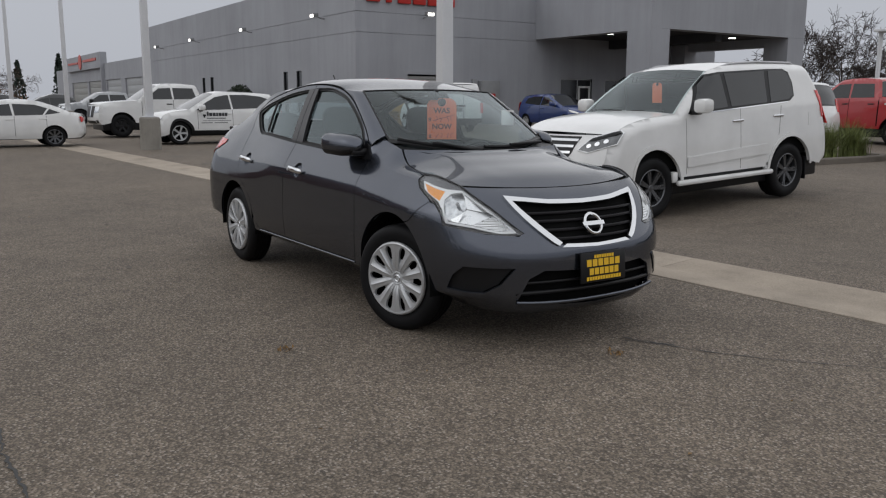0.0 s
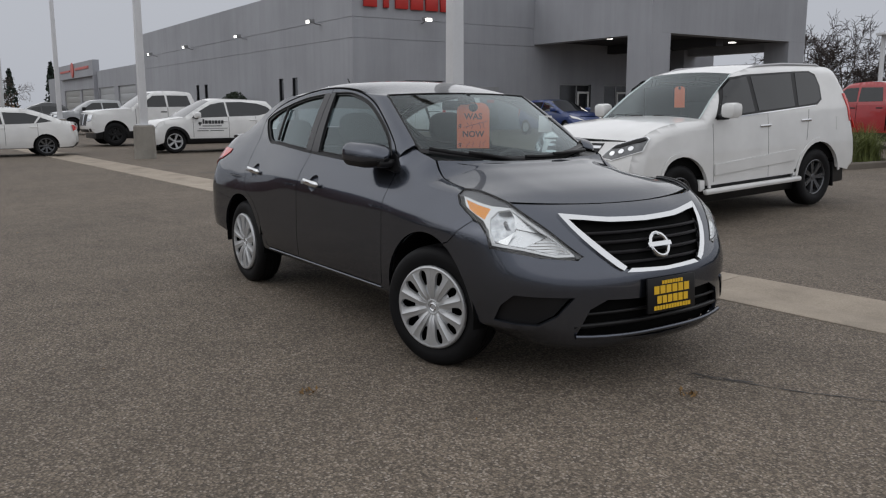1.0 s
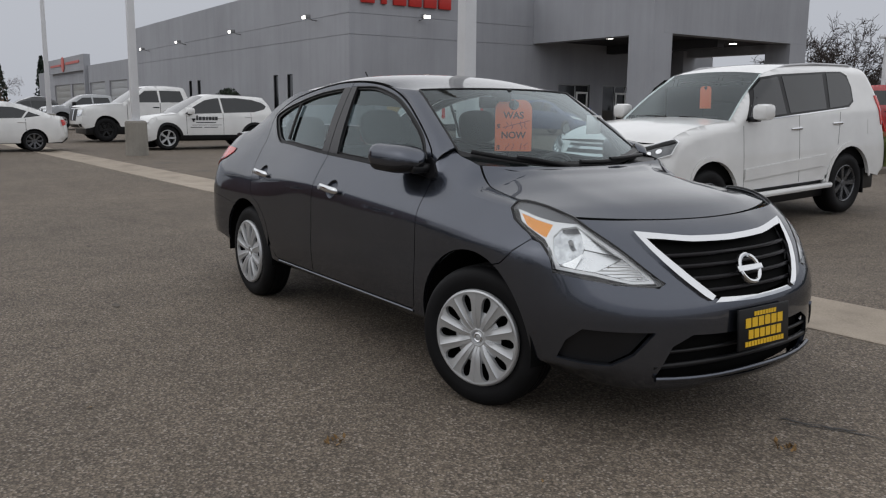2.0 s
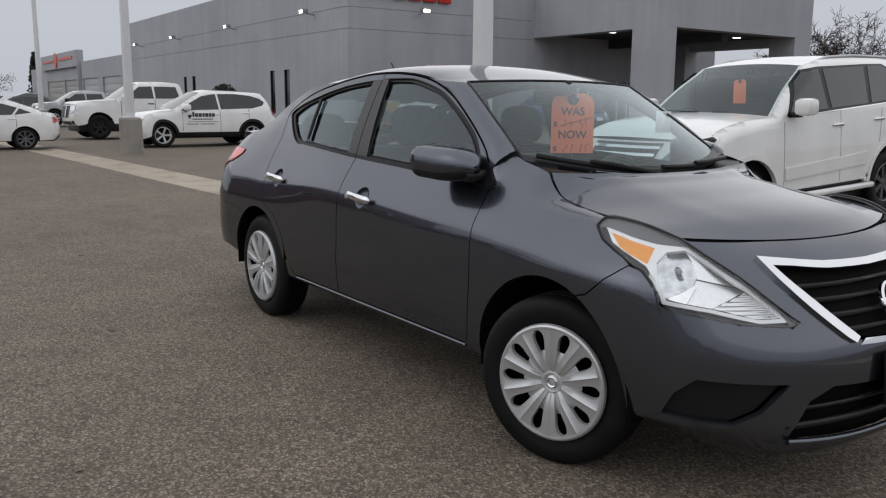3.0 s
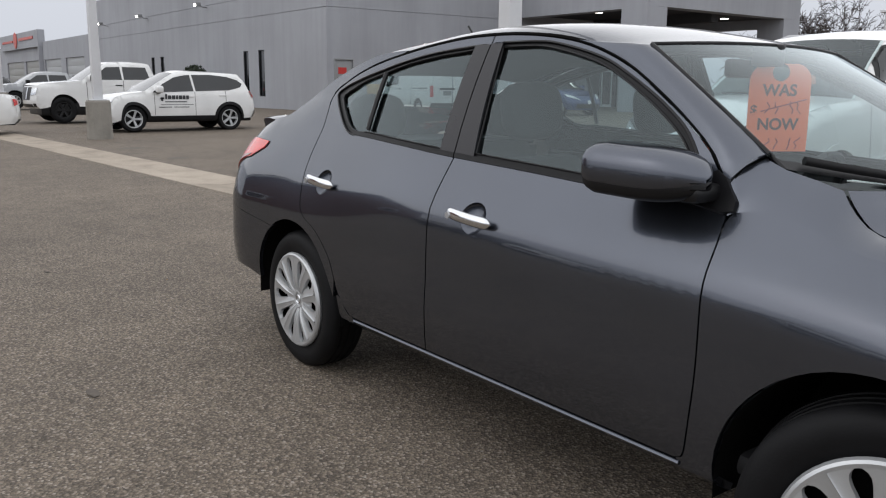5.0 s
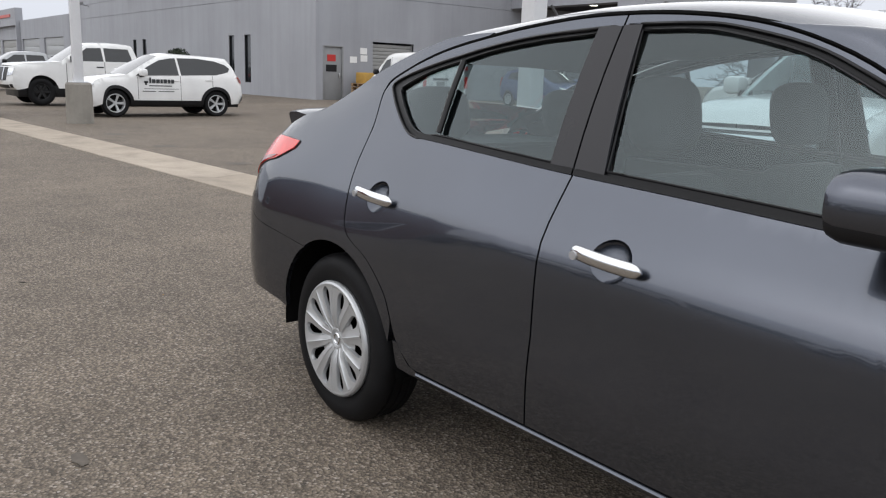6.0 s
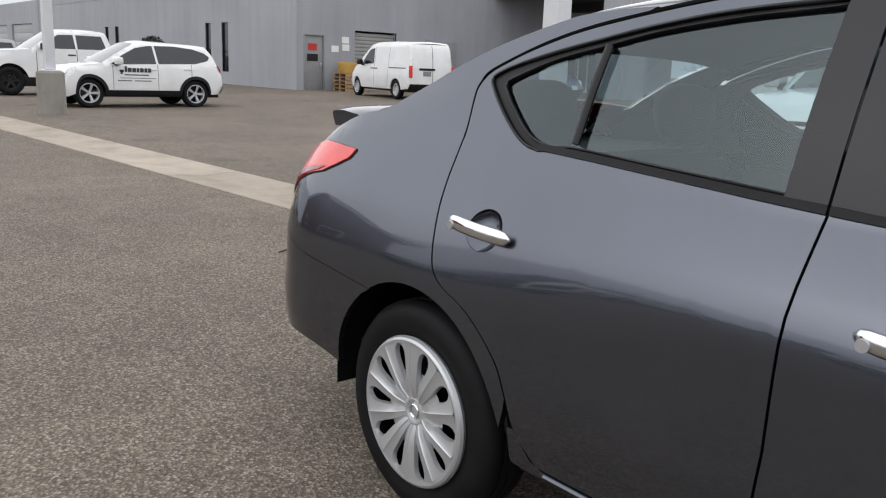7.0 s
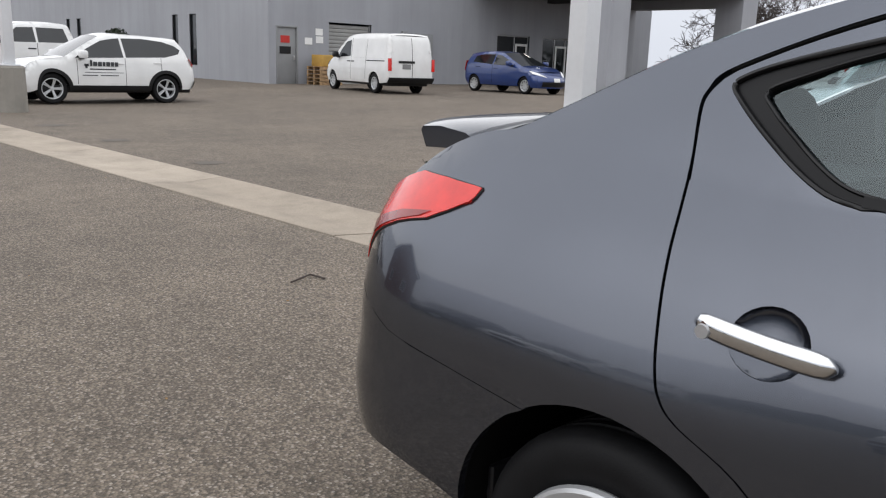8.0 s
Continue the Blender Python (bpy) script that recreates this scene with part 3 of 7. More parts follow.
    part("tower", box((-80.9, BY - 0.35, 0), (-80.6, BY - 0.01, 4.59)), STUCCO, w, smooth=None)
    part("side_wall", box((-108, BY + 0.31, -0.3), (-107.7, 40, 4.9)), STUCCO, w, smooth=None)
    part("roof", box((-107.6, BY + 0.31, 4.3), (-64.7, 40, 4.5)), STUCCO, w, smooth=None)
    for k, (a, b) in enumerate(low):
        g = thing(f"door_{k + 4}", "closed pale panelled garage door", "garage door", "service garage doors", "structure")
        for i in range(5):
            part("panel", box((a, 0.1 + i * 0.66, 0.12), (b, 0.1 + i * 0.66 + 0.65, 0.18), 0.01, SOUTH), GARAGE if k > 1 else SHUTTER, g)
    s = thing("wing_sign", "red emblem and lettering bars on far grey tower", "sign")
    part("emblem", lathe([(0.0, -0.05), (0.75, -0.05), (0.8, 0.0)], 24, "y", centre=(-90.5, BY - 0.4, 5.45)), SIGN_ORANGE, s)
    part("letter_bar", box((-89.0, BY - 0.42, 5.35), (-82.5, BY - 0.36, 5.6)), SIGN_ORANGE, s, smooth=None)
    part("letter_bar", box((-97.5, BY - 0.42, 5.3), (-91.9, BY - 0.36, 5.5)), SIGN_ORANGE, s, smooth=None)


def lamp_post(x, y, z, height=9.0, plinth=True):
    p = thing("street_lamp", "white square car park lamp post on concrete plinth", "lamp post", "car park lamp posts")
    p.location = (x, y, z)
    if plinth:
        bm = lathe([(0.0, -0.1), (0.285, -0.1), (0.285, 0.02), (0.275, 0.86), (0.25, 0.9), (0.0, 0.9)], 10, "z")
        part("plinth", bm, PLINTH, p, "stained grey concrete plinth", 30)
    part("base_plate", box((-0.17, -0.17, 0.9), (0.17, 0.17, 0.93), 0.008), POLE_PAINT, p)
    bm = box((-0.1, -0.1, 0.93), (0.1, 0.1, height), 0.02)
    for v in bm.verts:
        k = 1 - 0.3 * clamp01((v.co.z - 0.93) / (height - 0.93))
        v.co.x, v.co.y = v.co.x * k, v.co.y * k
    part("pole", bm, POLE_PAINT, p)
    part("arm", box((-0.9, -0.05, height - 0.12), (0.9, 0.05, height - 0.02), 0.01), POLE_PAINT, p)
    for s in (-1, 1):
        part("lamp_head", box((s * 1.2 - 0.33, -0.25, height - 0.16), (s * 1.2 + 0.33, 0.25, height + 0.04), 0.03), POLE_PAINT, p)


make_ground()
make_gutter()
make_building()
for x, y in ((-3.81, 3.8), (-17.2, 2.9), (-36.2, 4.0), (-42.0, 2.3)):
    lamp_post(x, y, ground_z(x, y) - 0.01)

# ---- vehicles ----
def tyre_mesh(r, w, rim):
    """A tyre with rounded shoulders and three grooves, its outer face towards -y."""
    h = w / 2
    prof = [(rim - 0.012, -h * 0.78), (rim + 0.004, -h * 0.86), (rim + 0.35 * (r - rim), -h), (rim + 0.7 * (r - rim), -h * 0.985), (r - 0.014, -h * 0.86), (r - 0.003, -h * 0.7), (r, -h * 0.55)]
    for k in (-0.36, 0.0, 0.36):
        prof += [(r, h * (k - 0.07)), (r - 0.007, h * (k - 0.05)), (r - 0.007, h * (k + 0.05)), (r, h * (k + 0.07))]
    prof += [(a, -o) for a, o in prof[:7][::-1]]
    return lathe(prof, 56)


def spoke_wheel(parent, centre, r, w, rim, material, n=10, steer=0.0, side=-1, twin=False, dish=0.02, hub=0.05, name="wheel"):
    """A wheel with tyre, rim and spokes, its outer face towards -y (side -1) or +y."""
    wh = new(name)
    wh.parent = parent
    wh.matrix_local = pose(*centre, 0, 0, steer + (180 if side > 0 else 0))
    part("tyre", tyre_mesh(r, w, rim), RUBBER, wh)
    h = w / 2
    part("rim", lathe([(rim + 0.006, -h * 0.84), (rim - 0.006, -h * 0.88), (rim - 0.018, -h * 0.8), (rim - 0.03, -h * 0.3), (rim - 0.035, h * 0.6)], 40), material, wh)
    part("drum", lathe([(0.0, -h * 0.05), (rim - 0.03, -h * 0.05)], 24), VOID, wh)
    bm = bmesh.new()
    for i in range(n):
        offs = (-0.09, 0.09) if twin else (0.0,)
        for o in offs:
            a = 2 * math.pi * i / n + o
            m = Matrix.Rotation(a, 4, "Y")
            wi, wo = (0.016, 0.013) if twin else (0.32 * hub * 2, 0.9 * rim / n)
            v = [(hub * 0.6, -wi), (rim - 0.012, -wo), (rim - 0.012, wo), (hub * 0.6, wi)]
            top = [bm.verts.new(m @ Vector((x, -h * 0.82 + (dish if x < 0.1 else 0.004), z))) for x, z in v]
            bot = [bm.verts.new(m @ Vector((x, -h * 0.82 + dish + 0.03, z * 1.25))) for x, z in v]
            bm.faces.new(top), bm.faces.new(bot[::-1])
            for j in range(4):
                bm.faces.new((top[j], bot[j], bot[(j + 1) % 4], top[(j + 1) % 4]))
    bmesh.ops.recalc_face_normals(bm, faces=bm.faces)
    part("spokes", bm, material, wh)
    part("hub_cap", lathe([(0.0, -h * 0.82 + dish - 0.008), (hub * 0.7, -h * 0.82 + dish - 0.006), (hub, -h * 0.82 + dish + 0.006), (hub, -h * 0.3)], 20), material, wh)
    return wh


def side_fn(spec):
    """The flank of a body: half-width at (x, z), rounded off towards its outline and the ends."""
    line, W, R = spec["line"], spec["half"], spec.get("round", 0.1)
    P = np.array(line)
    A, B = P[:-1], P[1:]
    D = B - A
    L2 = (D ** 2).sum(1) + 1e-12

    def fn(x, z):
        q = np.array((x, z))
        t = np.clip(((q - A) * D).sum(1) / L2, 0, 1)
        d = math.sqrt(((A + t[:, None] * D - q) ** 2).sum(1).min())
        k = 1 - clamp01(d / R)
        y = W - spec["tumble"](x, z) - 0.8 * R * k ** 2.4
        return y
    return fn


def vehicle(name, label, category, spec, at, group="parked vehicles"):
    """A car, van or pickup from its side outline; x ahead from the rear axle, y to its left."""
    v = thing(name, label, category, group, at=at)
    flank = side_fn(spec)
    W = spec["half"]
    xf, xr, kf, kr = spec["front"], spec["rear"], spec["nose"], spec["tail"]

    def plan(x, y, z):
        k = min(1.0, abs(y) / W) ** 2.3
        return (x - kf * k * ease(xf - 0.9, xf, x) + kr * k * ease(xr + 0.7, xr, x), y, z)

    def right(x, z):
        return plan(x, -flank(x, z), z)

    arches, sill = spec["arches"], spec["sill"]
    low = [(xr, spec["line"][0][1])]
    for cx, r in arches:
        a0 = math.asin(max(-1, min(1, (sill - spec["hub"]) / r)))
        low += [(cx + r * math.cos(t), spec["hub"] + r * math.sin(t)) for t in np.linspace(math.pi - a0, a0, 15)]
    outline = list(spec["line"]) + [p for p in low[1:]][::-1]
    step = spec.get("step", 0.12)
    for mir, side in ((False, "right"), (True, "left")):
        if spec.get("one_side") and mir != (spec["one_side"] == "left"):
            me = skin(right, outline, (), step * 2, 0.0, mirror=mir)
        else:
            me = skin(right, outline, (), step, 0.03, mirror=mir)
        panel("body_side", me, spec["paint"], v)
    # skins between the flanks, section by section
    for role, pts, mat, lab in spec["sections"]:
        rows = []
        for x, z in pts:
            e = flank(x, z) + 0.004
            rows.append([plan(x, e * k, z + spec.get("crown", 0.03) * (1 - k * k) * (1 if role in ("hood", "roof", "windscreen", "rear_window") else 0)) for k in np.linspace(-1, 1, 11)])
        bm = loft(rows)
        bmesh.ops.recalc_face_normals(bm, faces=bm.faces)
        c = sum((f.calc_center_median() for f in bm.faces), Vector()) / len(bm.faces)
        n = sum((f.normal * f.calc_area() for f in bm.faces), Vector())
        if n.dot(c - Vector(((xf + xr) / 2, 0, 0.6))) < 0:
            bmesh.ops.reverse_faces(bm, faces=bm.faces)
        part(role, bm, mat, v, lab, 40)
    # underside set low to deepen the shade beneath, arch lining painted shade-dark
    part("underbody", box((xr + 0.25, -W + 0.12, min(sill - 0.02, 0.25)), (xf - 0.3, W - 0.12, sill + 0.1), 0.03), BLACK, v)
    for cx, r in arches:
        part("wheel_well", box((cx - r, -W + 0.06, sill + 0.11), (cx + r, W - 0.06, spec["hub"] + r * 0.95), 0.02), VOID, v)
    for pname, poly, mat, lift, lab in spec.get("marks", ()):
        for mir in ((False, True) if not spec.get("one_side") else (spec["one_side"] == "left",)):
            me = skin(right, poly, (), step, 0.015, lift, mirror=mir)
            panel(pname, me, mat, v, lab)
    # pieces on the nose and tail, drawn in (y, z)
    for pname, end, poly, mat, lift, both, lab in spec.get("faces", ()):
        pts = np.array([p for p in spec["line"]])
        half = len(pts) // 2

        def fn(y, z, end=end):
            q = pts[half:] if end == "front" else pts[:half][::-1]
            order = np.argsort(q[:, 1])
            x = float(np.interp(z, q[order, 1], q[order, 0]))
            return plan(x, y, z)
        for mir in ((False, True) if both else (False,)):
            panel(pname, skin(fn, poly, (), step, 0.012, lift, mirror=mir), mat, v, lab)
    hub, wr, ww, rim, wmat, ns, twin = spec["wheel"]
    for cx, _ in arches:
        for side in (-1, 1):
            steer = spec.get("steer", 0) if cx > 1 else 0
            spoke_wheel(v, (cx, side * (W - ww / 2 - 0.02), hub), wr, ww, rim, wmat, ns, steer, side, twin)
    for mx, mz in spec.get("mirrors", ()):
        for s in (-1, 1):
            m = new("mirror")
            m.parent = v
            y = W - spec["tumble"](mx, mz) - 0.02
            part("mirror_housing", box((mx - 0.09, y + 0.08, mz - 0.01), (mx + 0.1, y + 0.28, mz + 0.17), 0.05) if s > 0 else box((mx - 0.09, -y - 0.28, mz - 0.01), (mx + 0.1, -y - 0.08, mz + 0.17), 0.05), spec.get("mirror_mat", spec["paint"]), m)
            part("mirror_arm", box((mx - 0.04, min(s * y, s * (y + 0.12)), mz - 0.03), (mx + 0.06, max(s * y, s * (y + 0.12)), mz + 0.03), 0.01), BLACK, m)
    for hx, hz, mat in spec.get("handles", ()):
        for s in (-1, 1):
            y = flank(hx, hz)
            part("door_handle", box((hx - 0.11, s * y - 0.02, hz - 0.018), (hx + 0.11, s * y + 0.02, hz + 0.018), 0.012), mat, v)
    return v


def tumble_fn(belt, slope=0.34, low=0.06):
    def fn(x, z):
        if z > belt:
            return 0.035 + slope * (z - belt)
        return 0.035 * clamp01((z - 0.6) / (belt - 0.6)) ** 2 + low * clamp01((0.5 - z) / 0.3) ** 2
    return fn


def heading(x, y, degrees, z=None):
    return pose(x, y, ground_z(x, y) if z is None else z, 0, 0, degrees)


def band(*pts, n=5):
    return spline(pts, n)

def build_spec(sections, **kw):
    line = []
    for _, pts, _, _ in sections:
        line += pts if not line else pts[1:]
    kw.update(line=line, sections=sections)
    kw.setdefault("front", max(p[0] for p in line))
    kw.setdefault("rear", min(p[0] for p in line))
    return kw


def luxury_suv_spec(paint):
    sec = [("rear_gate", band((-1.0, 0.42), (-1.12, 0.5), (-1.14, 0.72), (-1.1, 0.95), (-1.0, 1.2)), paint, ""),
           ("rear_window", band((-1.0, 1.2), (-0.9, 1.52), (-0.74, 1.77)), TINTED, ""),
           ("roof", band((-0.74, 1.77), (-0.58, 1.845), (0.3, 1.885), (1.0, 1.875), (1.45, 1.80)), paint, ""),
           ("windscreen", band((1.45, 1.80), (1.85, 1.56), (2.22, 1.28)), SCREEN_GLASS, "windscreen with orange price tag behind it"),
           ("hood", band((2.22, 1.28), (2.7, 1.25), (3.2, 1.17), (3.48, 1.08)), paint, ""),
           ("front_bumper", band((3.48, 1.08), (3.62, 0.92), (3.7, 0.7), (3.71, 0.5), (3.64, 0.36)), paint, "")]
    win = [[(1.28, 1.325), (2.0, 1.29), (1.88, 1.44), (1.72, 1.62), (1.55, 1.72), (1.3, 1.755)],
           [(0.44, 1.352), (1.2, 1.328), (1.22, 1.757), (0.38, 1.775)],
           [(-0.04, 1.378), (0.36, 1.355), (0.29, 1.778), (-0.03, 1.775), (-0.13, 1.73), (-0.18, 1.6), (-0.16, 1.43)]]
    marks = [("window_band", [(0.03, 1.352), (2.06, 1.27), (1.91, 1.45), (1.74, 1.65), (1.57, 1.75), (1.28, 1.782), (0.3, 1.80), (-0.05, 1.797), (-0.16, 1.75), (-0.21, 1.6), (-0.19, 1.42), (-0.07, 1.356)], BLACK, 0.003, "gloss black window surround")]
    marks += [("side_window", w, TINTED, 0.007, "dark tinted side window") for w in win]
    for cx in (-0.06, 2.68):
        marks.append(("arch_lip", [(cx + 0.52 * math.cos(t), 0.39 + 0.53 * math.sin(t)) for t in np.linspace(0.12, math.pi - 0.12, 15)] + [(cx + 0.475 * math.cos(t), 0.39 + 0.475 * math.sin(t)) for t in np.linspace(math.pi - 0.12, 0.12, 15)], paint, 0.018, ""))
    marks += [("door_seam", rect(1.026, 0.5, 1.031, 1.3), SEAM_GREY, 0.002, ""), ("door_seam", rect(2.10, 0.52, 2.105, 1.22), SEAM_GREY, 0.002, ""), ("door_seam", [(0.2, 0.9), (0.207, 0.9), (0.147, 1.3), (0.14, 1.3)], SEAM_GREY, 0.002, ""),
              ("side_moulding", [(0.48, 0.66), (2.09, 0.60), (2.09, 0.73), (0.48, 0.80)], paint, 0.016, ""), ("window_trim", [(-0.02, 1.337), (2.03, 1.256), (2.03, 1.268), (-0.02, 1.349)], CHROME, 0.006, "bright belt trim"),
              ("fuel_flap", rect(-0.66, 1.0, -0.48, 1.18), paint, 0.005, ""), ("tail_light", [(-0.74, 1.48), (-0.82, 1.48), (-1.02, 1.14), (-0.9, 1.10), (-0.84, 1.28)], RED_LENS, 0.012, "tall red tail light")]
    head = [(0.50, 0.90), (0.64, 0.87), (0.925, 0.97), (0.935, 1.10), (0.87, 1.13), (0.62, 1.05)]
    lens = [(0.52, 0.905), (0.645, 0.882), (0.915, 0.978), (0.923, 1.092), (0.87, 1.118), (0.625, 1.038)]
    faces = [("headlight", "front", [(-a, b) for a, b in head], BEZEL, 0.012, True, "large swept headlight with bright edge"), ("lamp_lens", "front", [(-a, b) for a, b in lens], LAMP_GREY, 0.018, True, "clear lamp lens"),
             ("lamp_brow", "front", [(-0.60, 1.0), (-0.64, 1.03), (-0.87, 1.106), (-0.915, 1.086), (-0.86, 1.07), (-0.66, 1.0)], BLACK, 0.024, True, "")] + [
             ("lamp_bowl", "front", [(-cy + 0.027 * math.cos(t), cz + 0.024 * math.sin(t)) for t in np.linspace(0, 6.28, 13)[:-1]], REFLECTOR, 0.026, True, "") for cy, cz in ((0.63, 0.945), (0.715, 0.968), (0.80, 0.998))] + [
             ("grille", "front", [(-0.46, 1.06), (0.46, 1.06), (0.43, 0.88), (0.3, 0.66), (0.5, 0.44), (-0.5, 0.44), (-0.3, 0.66), (-0.43, 0.88)], BLACK, 0.006, False, "spindle grille with bright bars"),
             ("fog_lamp", "front", rect(-0.82, 0.56, -0.6, 0.64), BLACK, 0.01, True, ""), ("tail_light", "rear", [(-0.92, 1.0), (-0.7, 1.02), (-0.72, 1.4), (-0.84, 1.4)], RED_LENS, 0.012, True, "tall red tail light")]
    faces += [("grille_bar", "front", rect(-0.45 + 0.02 * i, 1.0 - 0.07 * i, 0.45 - 0.02 * i, 1.028 - 0.07 * i), CHROME, 0.014, False, "") for i in range(5)]
    return build_spec(sec, paint=paint, half=0.94, nose=0.3, tail=0.16, crown=0.035, round=0.12, tumble=tumble_fn(1.3, 0.3), arches=[(-0.06, 0.475), (2.68, 0.475)], sill=0.485, hub=0.39,
                      wheel=(0.385, 0.385, 0.265, 0.235, DARK_RIM, 7, True), mirrors=[(1.95, 1.29)], mirror_mat=paint, handles=[(1.09, 1.14, CHROME), (0.22, 1.165, CHROME)], marks=marks, faces=faces, step=0.05)


def crossover_spec(paint, height=1.65, clad=True):
    k = height / 1.65
    sec = [("rear_gate", band((-0.8, 0.34), (-0.9, 0.45), (-0.92, 0.66), (-0.86, 0.95), (-0.74, 1.1)), paint, ""),
           ("rear_window", band((-0.74, 1.1), (-0.6, 1.32), (-0.42, 1.5)), TINTED, ""),
           ("roof", band((-0.42, 1.5), (-0.35, 1.545), (0.2, 1.63 * k), (0.8, 1.65 * k), (1.25, 1.61), (1.5, 1.55)), paint, ""),
           ("windscreen", band((1.5, 1.55), (1.95, 1.3), (2.36, 1.05)), TINTED, ""),
           ("hood", band((2.36, 1.05), (2.8, 1.0), (3.2, 0.92), (3.42, 0.8)), paint, ""),
           ("front_bumper", band((3.42, 0.8), (3.53, 0.66), (3.57, 0.5), (3.54, 0.36), (3.44, 0.24)), paint, "")]
    win = [[(1.02, 1.07), (2.14, 1.04), (1.84, 1.26), (1.5, 1.44), (1.2, 1.5), (1.06, 1.51)],
           [(-0.38, 1.19), (0.0, 1.1), (0.96, 1.072), (1.0, 1.512), (0.5, 1.52), (0.0, 1.47), (-0.3, 1.38), (-0.46, 1.28)]]
    marks = [("side_window", w, TINTED, 0.004, "dark tinted side window") for w in win]
    marks += [("door_seam", rect(0.985, 0.42, 0.995, 1.06), VOID, 0.002, ""), ("door_seam", rect(2.1, 0.45, 2.11, 1.0), VOID, 0.002, ""), ("door_seam", rect(0.1, 0.72, 0.11, 1.08), VOID, 0.002, "")]
    if clad:
        for cx in (0.0, 2.67):
            ring = [(cx + 0.455 * math.cos(t), 0.34 + 0.455 * math.sin(t)) for t in np.linspace(-0.05, math.pi + 0.05, 17)]
            ring += [(cx + 0.375 * math.cos(t), 0.34 + 0.375 * math.sin(t)) for t in np.linspace(math.pi + 0.05, -0.05, 17)]
            marks.append(("arch_trim", ring, BLACK, 0.012, "black plastic arch trim"))
        marks.append(("sill_trim", rect(0.4, 0.31, 2.26, 0.42), BLACK, 0.012, "black plastic sill trim"))
    faces = [("headlight", "front", [(-0.5, 0.66), (-0.86, 0.74), (-0.9, 0.81), (-0.5, 0.74)], LENS, 0.012, True, "slim clear headlight"),
             ("grille", "front", [(-0.48, 0.76), (0.48, 0.76), (0.4, 0.52), (-0.4, 0.52)], BLACK, 0.008, False, "dark grille"),
             ("fog_lamp", "front", rect(-0.86, 0.44, -0.62, 0.54), BLACK, 0.01, True, ""),
             ("lower_grille", "front", rect(-0.85, 0.27, 0.85, 0.36), BLACK, 0.01, False, ""),
             ("rear_cladding", "rear", rect(-0.9, 0.36, 0.9, 0.56), BLACK, 0.012, False, ""),
             ("tail_light", "rear", [(-0.9, 0.9), (-0.5, 0.96), (-0.52, 1.06), (-0.88, 1.08)], RED_LENS, 0.014, True, "dark red tail light")]
    return build_spec(sec, paint=paint, half=0.925, nose=0.26, tail=0.2, round=0.11, tumble=tumble_fn(1.06, 0.42), arches=[(0, 0.4), (2.67, 0.4)], sill=0.33, hub=0.34,
                      wheel=(0.34, 0.345, 0.235, 0.235, SILVER, 5, True), mirrors=[(2.0, 1.04)], handles=[(1.14, 0.93, paint), (0.2, 0.96, paint)], marks=marks, faces=faces)


